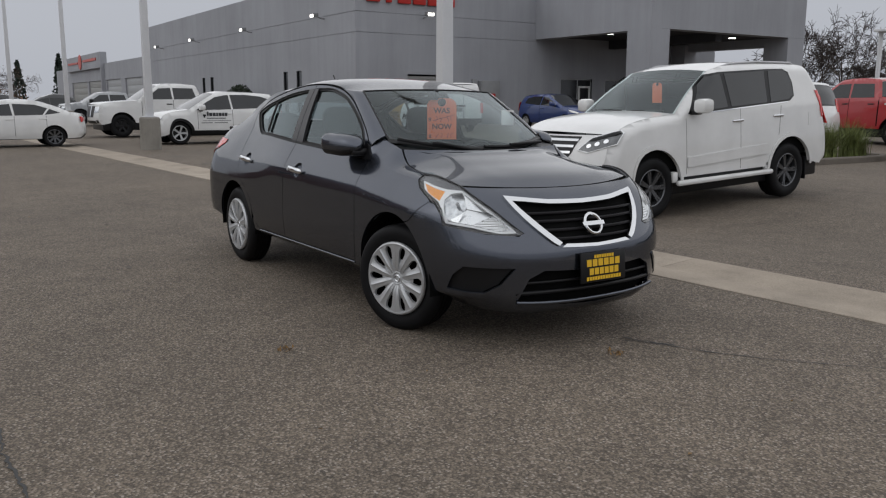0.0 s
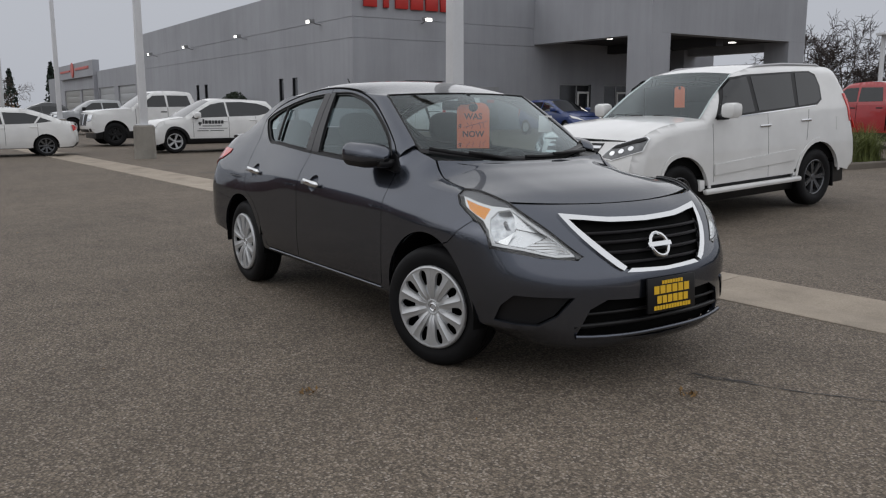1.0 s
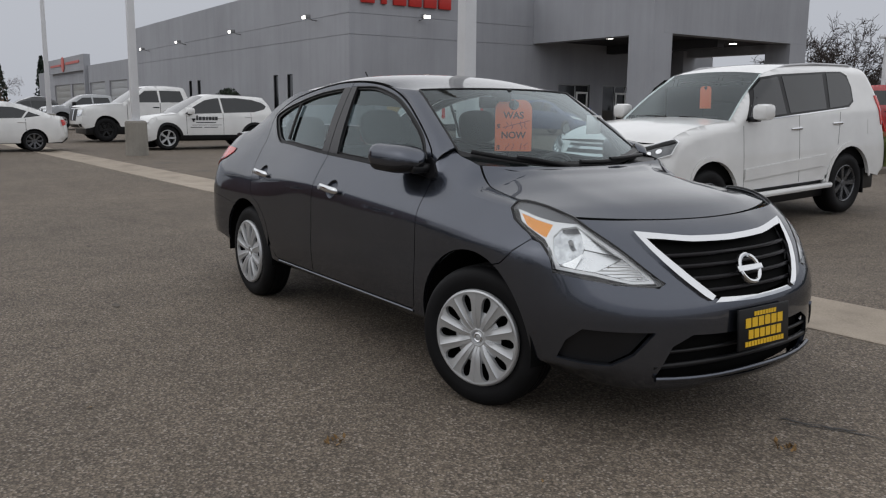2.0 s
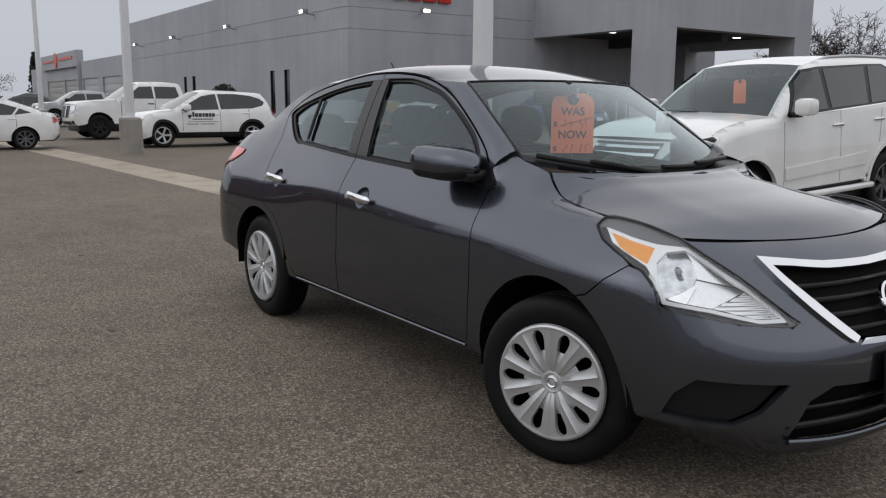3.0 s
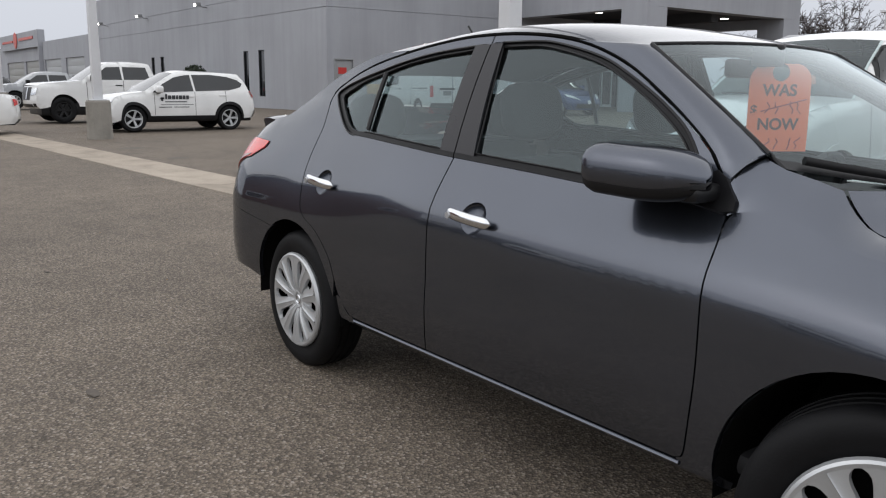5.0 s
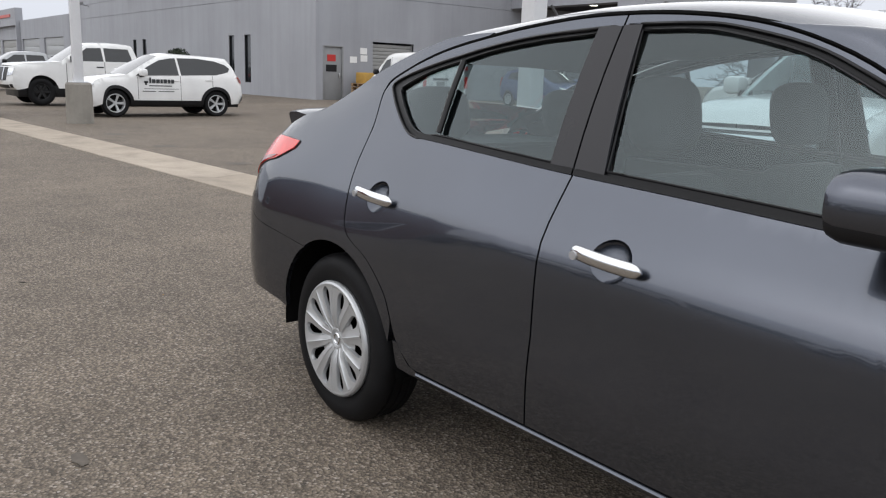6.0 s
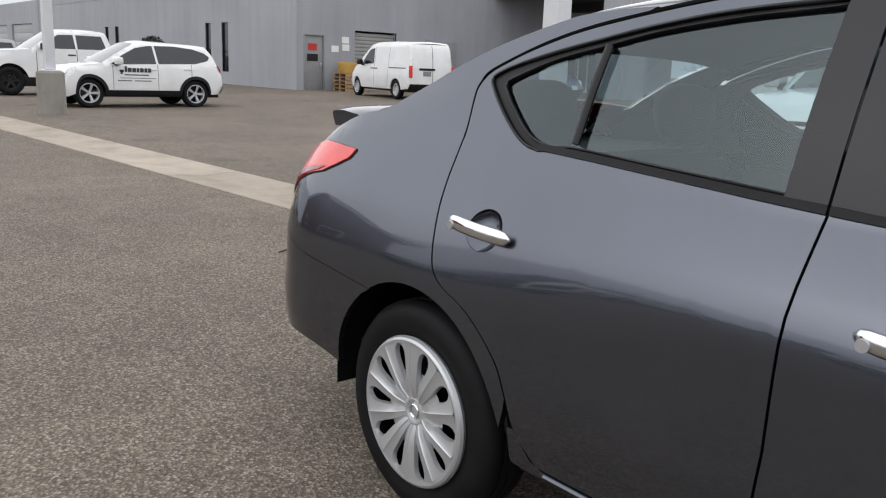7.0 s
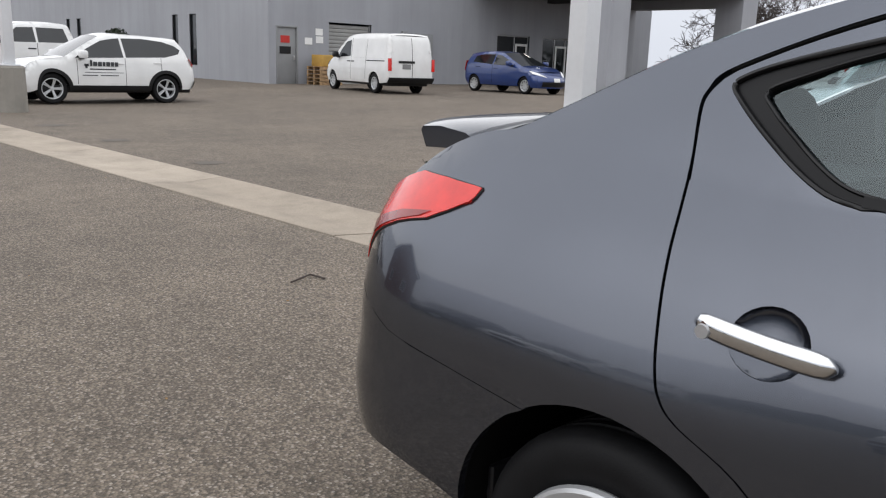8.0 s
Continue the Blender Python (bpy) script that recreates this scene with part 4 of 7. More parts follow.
def pickup_spec(paint, wb=3.55, half=1.01, height=1.96, black_wheels=True, bed=True):
    s = height / 1.96
    xf = wb + 0.95

    def z(v):
        return v * s
    sec = [("tailgate", band((-1.2, 0.6), (-1.28, 0.66), (-1.26, 1.0), (-1.24, z(1.4))), paint, ""),
           ("bed_cover", [(-1.24, z(1.4)), (-0.6, z(1.405)), (0.55, z(1.405))], BLACK, "black bed cover"),
           ("rear_window", [(0.55, z(1.405)), (0.62, z(1.62)), (0.7, z(1.85))], TINTED, ""),
           ("roof", band((0.7, z(1.85)), (0.82, z(1.92)), (1.4, z(1.96)), (2.0, z(1.93)), (2.2, z(1.88))), paint, ""),
           ("windscreen", band((2.2, z(1.88)), (2.6, z(1.6)), (2.96, z(1.33))), TINTED, ""),
           ("hood", band((2.96, z(1.33)), (3.4, z(1.3)), (xf - 0.25, z(1.23)), (xf - 0.08, z(1.16))), paint, ""),
           ("front_end", band((xf - 0.08, z(1.16)), (xf - 0.03, 0.95), (xf, 0.7), (xf - 0.02, 0.55), (xf - 0.1, 0.46)), paint, "")]
    win = [[(1.68, z(1.38)), (2.66, z(1.37)), (2.5, z(1.52)), (2.16, z(1.78)), (1.72, z(1.8))],
           [(0.76, z(1.39)), (1.62, z(1.38)), (1.64, z(1.8)), (0.88, z(1.79))]]
    marks = [("side_window", w, TINTED, 0.004, "dark tinted side window") for w in win]
    marks += [("door_seam", rect(1.645, 0.6, 1.66, z(1.36)), VOID, 0.002, ""), ("door_seam", rect(2.8, 0.6, 2.815, z(1.3)), VOID, 0.002, ""), ("bed_gap", rect(0.56, 0.6, 0.6, z(1.4)), VOID, 0.002, "")]
    faces = [("grille", "front", [(-0.62, z(1.12)), (0.62, z(1.12)), (0.55, 0.72), (-0.55, 0.72)], BLACK, 0.01, False, "large dark grille"),
             ("grille_bar", "front", [(-0.4, z(1.12)), (-0.3, z(1.12)), (-0.24, 0.74), (-0.34, 0.74)], CHROME, 0.02, True, ""),
             ("headlight", "front", [(-0.95, z(1.1)), (-0.65, z(1.08)), (-0.62, 0.86), (-0.9, 0.9)], LENS, 0.014, True, "dark-rimmed headlight"),
             ("lower_grille", "front", rect(-0.7, 0.5, 0.7, 0.6), BLACK, 0.01, False, ""),
             ("fog_lamp", "front", rect(-0.9, 0.52, -0.76, 0.62), BLACK, 0.012, True, ""),
             ("tail_light", "rear", rect(-0.98, 0.95, -0.8, z(1.35)), RED_LENS, 0.014, True, "red tail light")]
    return build_spec(sec, paint=paint, half=half, nose=0.2, tail=0.05, round=0.1, tumble=tumble_fn(z(1.36), 0.3), arches=[(0, 0.5), (wb, 0.5)], sill=0.52, hub=0.41,
                      wheel=(0.41, 0.41, 0.28, 0.24, BLACK if black_wheels else SILVER, 6, False), mirrors=[(2.62, z(1.36))], mirror_mat=BLACK, handles=[(1.8, z(1.2), BLACK), (0.85, z(1.2), BLACK)], marks=marks, faces=faces, step=0.15)


def saloon_spec(paint):
    sec = [("rear_bumper", band((-0.92, 0.28), (-1.02, 0.4), (-1.03, 0.6), (-0.98, 0.85), (-0.9, 1.02)), paint, ""),
           ("boot_lid", band((-0.9, 1.02), (-0.75, 1.06), (-0.5, 1.08)), paint, ""),
           ("rear_window", band((-0.5, 1.08), (-0.15, 1.24), (0.22, 1.37)), TINTED, ""),
           ("roof", band((0.22, 1.37), (0.6, 1.44), (1.1, 1.455), (1.5, 1.4)), paint, ""),
           ("windscreen", band((1.5, 1.4), (1.95, 1.18), (2.4, 0.98)), TINTED, ""),
           ("hood", band((2.4, 0.98), (2.8, 0.93), (3.2, 0.82), (3.4, 0.72)), paint, ""),
           ("front_bumper", band((3.4, 0.72), (3.55, 0.55), (3.58, 0.4), (3.5, 0.22)), paint, "")]
    win = [[(1.12, 0.98), (2.1, 0.97), (1.85, 1.12), (1.5, 1.3), (1.17, 1.33)], [(0.3, 1.0), (1.06, 0.98), (1.1, 1.335), (0.5, 1.31), (0.15, 1.2)], [(0.24, 1.0), (0.1, 1.18), (-0.2, 1.06)]]
    marks = [("side_window", w, TINTED, 0.004, "dark tinted side window") for w in win]
    marks += [("door_seam", rect(1.075, 0.36, 1.085, 0.97), VOID, 0.002, ""), ("door_seam", rect(0.2, 0.62, 0.21, 0.97), VOID, 0.002, "")]
    faces = [("headlight", "front", [(-0.45, 0.58), (-0.85, 0.68), (-0.85, 0.76), (-0.45, 0.66)], LENS, 0.012, True, ""),
             ("grille", "front", rect(-0.7, 0.3, 0.7, 0.48), BLACK, 0.01, False, ""),
             ("tail_light", "rear", [(-0.88, 0.76), (-0.45, 0.82), (-0.45, 0.92), (-0.84, 0.94)], RED_LENS, 0.014, True, "red tail light"),
             ("lower_valance", "rear", rect(-0.7, 0.28, 0.7, 0.4), BLACK, 0.01, False, "")]
    return build_spec(sec, paint=paint, half=0.89, nose=0.3, tail=0.25, round=0.12, tumble=tumble_fn(0.98, 0.42), arches=[(0, 0.365), (2.7, 0.365)], sill=0.26, hub=0.315,
                      wheel=(0.315, 0.318, 0.215, 0.225, DARK_RIM, 8, True), mirrors=[(1.98, 0.97)], handles=[(1.22, 0.86, paint), (0.3, 0.88, paint)], marks=marks, faces=faces)


def van_spec(paint):
    sec = [("rear_end", band((-0.85, 0.36), (-0.95, 0.44), (-0.97, 0.6), (-0.96, 1.1), (-0.9, 1.6), (-0.82, 1.79)), paint, ""),
           ("roof", band((-0.82, 1.79), (-0.6, 1.85), (0.6, 1.87), (1.5, 1.85), (2.0, 1.78)), paint, ""),
           ("windscreen", band((2.0, 1.78), (2.5, 1.45), (2.9, 1.13)), TINTED, ""),
           ("hood", band((2.9, 1.13), (3.2, 1.05), (3.48, 0.9)), paint, ""),
           ("front_bumper", band((3.48, 0.9), (3.62, 0.7), (3.66, 0.5), (3.55, 0.28)), paint, "")]
    win = [[(1.62, 1.14), (2.55, 1.1), (2.3, 1.35), (2.0, 1.6), (1.66, 1.66)]]
    marks = [("side_window", w, TINTED, 0.004, "dark side window") for w in win]
    marks += [("door_seam", rect(1.56, 0.4, 1.572, 1.72), VOID, 0.002, ""), ("door_seam", rect(0.55, 0.42, 0.562, 1.7), VOID, 0.002, ""), ("slide_rail", rect(-0.7, 1.0, 0.5, 1.03), BLACK, 0.006, "black sliding door rail"),
              ("panel_press", rect(0.65, 1.1, 1.48, 1.62), paint, 0.006, ""), ("panel_press", rect(-0.72, 1.1, 0.46, 1.62), paint, 0.006, "")]
    faces = [("tail_light", "rear", rect(-0.86, 0.72, -0.74, 1.1), RED_LENS, 0.02, True, "upright red tail light"),
             ("rear_bumper", "rear", rect(-0.84, 0.36, 0.84, 0.52), BLACK, 0.04, False, "black rear bumper"),
             ("door_seam", "rear", rect(-0.008, 0.52, 0.008, 1.74), VOID, 0.003, False, ""),
             ("plate_trim", "rear", rect(-0.08, 0.96, 0.5, 1.03), BLACK, 0.02, False, ""),
             ("number_plate", "rear", rect(0.06, 0.78, 0.36, 0.93), PLATE_GREY, 0.012, False, "small grey number plate"),
             ("hinge", "rear", rect(-0.72, 1.3, -0.64, 1.36), paint, 0.02, True, ""),
             ("headlight", "front", [(-0.5, 0.74), (-0.82, 0.8), (-0.82, 0.95), (-0.55, 0.86)], LENS, 0.012, True, "")]
    return build_spec(sec, paint=paint, half=0.865, nose=0.28, tail=0.06, round=0.1, tumble=tumble_fn(1.1, 0.12), arches=[(0, 0.37), (2.925, 0.37)], sill=0.32, hub=0.31,
                      wheel=(0.31, 0.315, 0.185, 0.2, SILVER, 8, False), mirrors=[(2.4, 1.1)], mirror_mat=BLACK, handles=[(1.45, 0.98, BLACK), (1.72, 0.98, BLACK)], marks=marks, faces=faces)


def hatch_spec(paint):
    sec = [("rear_gate", band((-0.55, 0.3), (-0.64, 0.42), (-0.66, 0.7), (-0.6, 0.98)), paint, ""),
           ("rear_window", band((-0.6, 0.98), (-0.5, 1.2), (-0.38, 1.34)), TINTED, ""),
           ("roof", band((-0.38, 1.34), (0.1, 1.42), (0.8, 1.445), (1.3, 1.39)), paint, ""),
           ("windscreen", band((1.3, 1.39), (1.8, 1.16), (2.32, 0.95)), TINTED, ""),
           ("hood", band((2.32, 0.95), (2.7, 0.88), (3.05, 0.75)), paint, ""),
           ("front_bumper", band((3.05, 0.75), (3.28, 0.6), (3.34, 0.42), (3.26, 0.22)), paint, "")]
    win = [[(0.98, 0.98), (2.0, 0.95), (1.7, 1.14), (1.3, 1.3), (1.02, 1.34)], [(-0.1, 1.06), (0.92, 0.985), (0.96, 1.345), (0.4, 1.34), (0.0, 1.27)]]
    marks = [("side_window", w, TINTED, 0.004, "dark tinted side window") for w in win]
    marks += [("door_seam", rect(0.94, 0.34, 0.95, 0.97), VOID, 0.002, "")]
    faces = [("headlight", "front", [(-0.42, 0.58), (-0.82, 0.7), (-0.84, 0.8), (-0.6, 0.72)], WHITE_CARD, 0.012, True, "pale headlight"),
             ("grille", "front", rect(-0.6, 0.28, 0.6, 0.44), BLACK, 0.01, False, ""),
             ("number_plate", "front", rect(-0.15, 0.44, 0.15, 0.56), WHITE_CARD, 0.02, False, "white number plate"),
             ("tail_light", "rear", rect(-0.8, 0.75, -0.66, 1.1), RED_LENS, 0.014, True, "red tail light")]
    return build_spec(sec, paint=paint, half=0.85, nose=0.3, tail=0.15, round=0.12, tumble=tumble_fn(0.98, 0.42), arches=[(0, 0.34), (2.55, 0.34)], sill=0.26, hub=0.29,
                      wheel=(0.29, 0.295, 0.175, 0.2, SILVER, 9, False), mirrors=[(1.9, 0.96)], handles=[(1.1, 0.86, paint), (0.2, 0.9, paint)], marks=marks, faces=faces)


LAMP_GREY = worn("dark_lamp_interior", (0.16, 0.165, 0.17), 0.15, 0.6, 0.3, 18)
PLATE_GREY = worn("plate_grey", (0.2, 0.2, 0.2), 0.5)

suv = vehicle("luxury_suv", "pearl white luxury SUV parked on asphalt with orange price tag", "SUV", luxury_suv_spec(WHITE_PAINT), pose(-1.385, 7.40, 0.0, 0, 0, -90) @ pose(0, 0, 0, 0, 2.5, 0))
for s in (-1, 1):
    step = part("running_board", box((0.42, s * 1.0 - 0.035, 0.385), (2.34, s * 1.0 + 0.035, 0.455), 0.03), WHITE_PAINT, suv, "white running board with black tread")
    part("tread", box((0.46, s * 0.9 - 0.068, 0.40), (2.28, s * 0.9 + 0.068, 0.452), 0.01), BLACK, step)
    for x in (0.44, 2.3):
        part("board_bracket", box((x - 0.05, s * 0.9 - 0.06, 0.42), (x + 0.05, s * 0.9 + 0.04, 0.56), 0.02), WHITE_PAINT, suv)
    part("roof_rail", tube([(-0.5, s * 0.63, 1.83), (-0.38, s * 0.64, 1.875), (0.4, s * 0.645, 1.90), (0.95, s * 0.64, 1.885), (1.15, s * 0.63, 1.84)], 0.018, 8), ALU, suv, smooth=60)
    part("mud_flap", box((-0.52, s * 0.8 - 0.12, 0.22), (-0.49, s * 0.8 + 0.1, 0.55), 0.01), BLACK, suv)
part("wiper", tube([(2.17, -0.62, 1.32), (2.22, -0.1, 1.315)], 0.012, 6), BLACK, suv)
part("wiper", tube([(2.22, 0.1, 1.315), (2.17, 0.6, 1.31)], 0.012, 6), BLACK, suv)
part("dashboard", box((1.5, -0.7, 1.0), (2.1, 0.7, 1.14), 0.05), DASH, suv)
# dark sheets and a solid block, added to imitate an unlit cabin
part("headlining", box((-0.6, -0.66, 1.695), (1.3, 0.66, 1.72), 0.01), FABRIC, suv)
for s in (-1, 1):
    part("pillar_lining", box((0.6, s * 0.72 - 0.02, 1.1), (1.5, s * 0.72 + 0.02, 1.66), 0.01), FABRIC, suv)
part("cabin", box((-0.7, -0.72, 0.6), (0.66, 0.72, 1.66), 0.05), FABRIC, suv, "solid dark block standing in for the unlit rear cabin")
part("door_lining", box((0.7, -0.86, 0.6), (1.9, -0.8, 1.19), 0.01), FABRIC, suv)
part("door_lining", box((0.7, 0.8, 0.6), (1.9, 0.86, 1.19), 0.01), FABRIC, suv)
for y in (-0.4, 0.4):
    part("seat_back", box((0.7, y - 0.25, 0.8), (0.88, y + 0.25, 1.45), 0.06), FABRIC, suv)
part("sill", box((0.4, -0.9, 0.36), (2.35, 0.9, 0.5), 0.02), BLACK, suv)
cross = vehicle("crossover", "white crossover with black plastic cladding and door lettering", "SUV", crossover_spec(WHITE_PAINT, 1.6), heading(-20.2, 7.0, -90))
truck = vehicle("pickup_truck", "white crew-cab pickup truck with black wheels", "pickup truck", pickup_spec(WHITE_PAINT), heading(-26.4, 7.55, -90))
vehicle("saloon", "white saloon car with dark alloy wheels", "car", saloon_spec(WHITE_PAINT), heading(-20.9, 0.9, -90, 0.0) @ Matrix.Diagonal((0.96, 0.96, 0.93, 1)))
vehicle("cargo_van", "white cargo van parked facing the roller shutter", "van", van_spec(WHITE_PAINT), heading(-20.75, 15.45, 172))
vehicle("hatchback", "blue compact hatchback parked by the building", "car", hatch_spec(BLUE_PAINT), heading(-21.9, 20.9, 0))
vehicle("pickup_truck", "silver crew-cab pickup truck", "pickup truck", pickup_spec(SILVER_PAINT, 3.2, 0.925, 1.78, False), heading(-42.0, 8.6, -90))
red_truck = vehicle("pickup_truck", "red pickup truck with white lettering bars on its bed", "pickup truck", pickup_spec(RED_PAINT, 3.5, 0.98, 2.1, False), heading(-7.04, 23.56, 172))
vehicle("crossover", "white sport utility vehicle beyond the planter", "SUV", luxury_suv_spec(WHITE_PAINT), heading(-8.5, 19.4, 180))
vehicle("crossover", "black sport utility vehicle parked beyond the planter", "SUV", crossover_spec(DARK_PAINT, 1.7, False), heading(-3.15, 17.55, 0))
for x, y, mat, lab in ((-11.5, -13.5, DARK_PAINT, "black"), (-8.2, -13.8, WHITE_PAINT, "white"), (-2.0, -13.6, SILVER_PAINT, "silver"), (4.6, -13.7, WHITE_PAINT, "white")):
    vehicle("crossover", lab + " sport utility vehicle parked across the aisle", "SUV", crossover_spec(mat, 1.65, False), heading(x, y, 90))
vehicle("crossover", "dark sport utility vehicle in far row", "SUV", crossover_spec(DARK_PAINT, 1.75, False), heading(-52.0, 6.5, -90))
vehicle("crossover", "dark grey sport utility vehicle in far row", "SUV", crossover_spec(DARK_PAINT, 1.75, False), heading(-58.0, 4.0, -90))

# ---- the grey sedan: rear axle at x = 0, front axle at x = 2.6, right flank towards -y ----
HW, SE = 0.8255, 2.6
SR = 2.75
BELT = [(-1.2, 1.03), (-0.7, 1.04), (-0.2, 1.062), (0.2, 1.062), (0.4, 1.055), (0.7, 1.038), (1.0, 1.02), (1.4, 1.001), (1.75, 0.982), (2.2, 0.958), (2.45, 0.927), (2.6, 0.905), (2.8, 0.882), (3.0, 0.862), (3.2, 0.845), (4.0, 0.84)]
NOSE = [(0.15, 0.13), (0.19, 0.07), (0.23, 0.02), (0.3, 0.004), (0.5, 0.0), (0.56, 0.012), (0.62, 0.042), (0.7, 0.095), (0.76, 0.148), (0.82, 0.21), (0.86, 0.29), (0.9, 0.42)]
STERN = [(0.18, 0.16), (0.28, 0.06), (0.35, 0.012), (0.45, 0.0), (0.52, 0.012), (0.57, 0.035), (0.68, 0.05), (0.8, 0.06), (0.9, 0.085), (1.0, 0.14), (1.06, 0.24)]


def sedan_outline(u):
    if u > 2.75:
        a = min(1.0, (u - 2.75) / 1.15) * math.pi / 2
        return 2.75 + 0.68 * math.sin(a) ** (2 / SE), -HW * max(0.0, math.cos(a)) ** (2 / SE), a / (math.pi / 2), 0.0
    if u < -0.45:
        a = min(1.0, (-0.45 - u) / 1.0) * math.pi / 2
        return -0.45 - 0.61 * math.sin(a) ** (2 / SR), -HW * max(0.0, math.cos(a)) ** (2 / SR), 0.0, a / (math.pi / 2)
    return u, -HW, 0.0, 0.0


def flank_inset(x, z):
    zt = at_x(BELT, x)
    q = (z - 0.55) / (zt - 0.55)
    taper = 0.05 * ease(1.0, -0.1, x) * ease(0.68, 0.95, z)
    crease = 0.63 + 0.08 * ease(0.5, -0.3, x)
    if z < 0.55:
        return 0.032 * ((0.55 - z) / 0.25) ** 2 + 1.6 * max(0.0, 0.305 - z) + taper
    k = max(-8.0, min(12.0, (q - crease) / 0.055))
    return 0.010 * q * q + 0.106 / (1 - crease) * 0.055 * math.log(1 + math.exp(k)) + taper


def sedan_low(u, z):
    """The lower body, wrapped round the plan outline."""
    x, y, f, r = sedan_outline(u)
    d = flank_inset(x, z)
    n = (0.0, 1.0)
    if f > 0 or r > 0:
        h = 4e-3
        lo, hi = (u - h, u + h) if u + h < 3.9 and u - h > -1.45 else (u - h, u) if u > 0 else (u, u + h)
        x0, y0, _, _ = sedan_outline(lo)
        x1, y1, _, _ = sedan_outline(hi)
        t = math.hypot(x1 - x0, y1 - y0) or 1.0
        n = (-(y1 - y0) / t, (x1 - x0) / t)
        if f >= 0.999:
            n = (-1.0, 0.0)
        if r >= 0.999:
            n = (1.0, 0.0)
        if f > 0:
            w = ease(0.1, 0.8, f)
            d = d * (1 - w) + at_x(NOSE, z) * w
        else:
            w = ease(0.1, 0.7, r)
            d = d * (1 - w) + at_x(STERN, z) * w
    return x + n[0] * d, y + n[1] * d, z


def sedan_side(x, z):
    """The flank with the glasshouse above the belt."""
    zt = at_x(BELT, x)
    if z <= zt:
        return sedan_low(x, z)
    h = z - zt
    bx, by, _ = sedan_low(x, zt)
    soft = 0.010 * ease(0.3, 0.0, x) * (1 - math.exp(-h / 0.03))
    return bx, by + soft + 0.30 * h + 0.30 * h * h + 0.10 * ease(0.2, -0.8, x) * clamp01(h / 0.15), z


def on_low(x, y, z):
    """The chart place of the body point nearest to (x, y) at height z."""
    def off(u):
        p = sedan_low(u, z)
        return (p[0] - x) ** 2 + (p[1] - y) ** 2
    best = min(np.linspace(-1.45, 3.9, 300), key=off)
    best = min(np.linspace(max(-1.45, best - 0.02), min(3.9, best + 0.02), 81), key=off)
    return float(best), z


def arc(cx, cz, r, a0, a1, n=16):
    return [(cx + r * math.cos(radians(a)), cz + r * math.sin(radians(a))) for a in np.linspace(a0, a1, n)]


def sides(name, fn, poly, material, parent, label="", holes=(), step=0.05, rim=0.02, lift=0.0, both=True):
    out = []
    for mir in (False, True) if both else (False,):
        out.append(panel(name, skin(fn, poly, holes, step, rim, lift, mirror=mir), material, parent, label))
    return out


def line_tube(name, fn, pts, r, material, parent, lift=0.0, both=True, n=6):
    for s in (1, -1) if both else (1,):
        p = []
        for a, b in pts:
            q = Vector(fn(a, b))
            p.append((q.x, s * q.y, q.z))
        part(name, tube(p, r, n), material, parent, smooth=60)


def mirrored(rows):
    return [[(x, -y, z) for x, y, z in row] for row in rows]


def sheet(rows, up, thick=0.0):
    bm = loft(rows)
    bmesh.ops.recalc_face_normals(bm, faces=bm.faces)
    n = sum((f.normal * f.calc_area() for f in bm.faces), Vector())
    if n.dot(Vector(up)) < 0:
        bmesh.ops.reverse_faces(bm, faces=bm.faces)
    return bm


RAIL = [(-0.03, 1.228), (0.025, 1.252), (0.117, 1.290), (0.21, 1.322), (0.33, 1.356), (0.53, 1.394), (0.71, 1.420), (0.93, 1.440), (1.2, 1.437), (1.452, 1.404), (1.66, 1.337), (1.84, 1.242), (1.97, 1.160), (2.05, 1.098), (2.085, 1.055)]
RIDGE = [(-0.1, 1.305), (0.1, 1.380), (0.4, 1.452), (0.7, 1.489), (1.0, 1.50), (1.3, 1.486), (1.55, 1.446), (1.8, 1.400)]


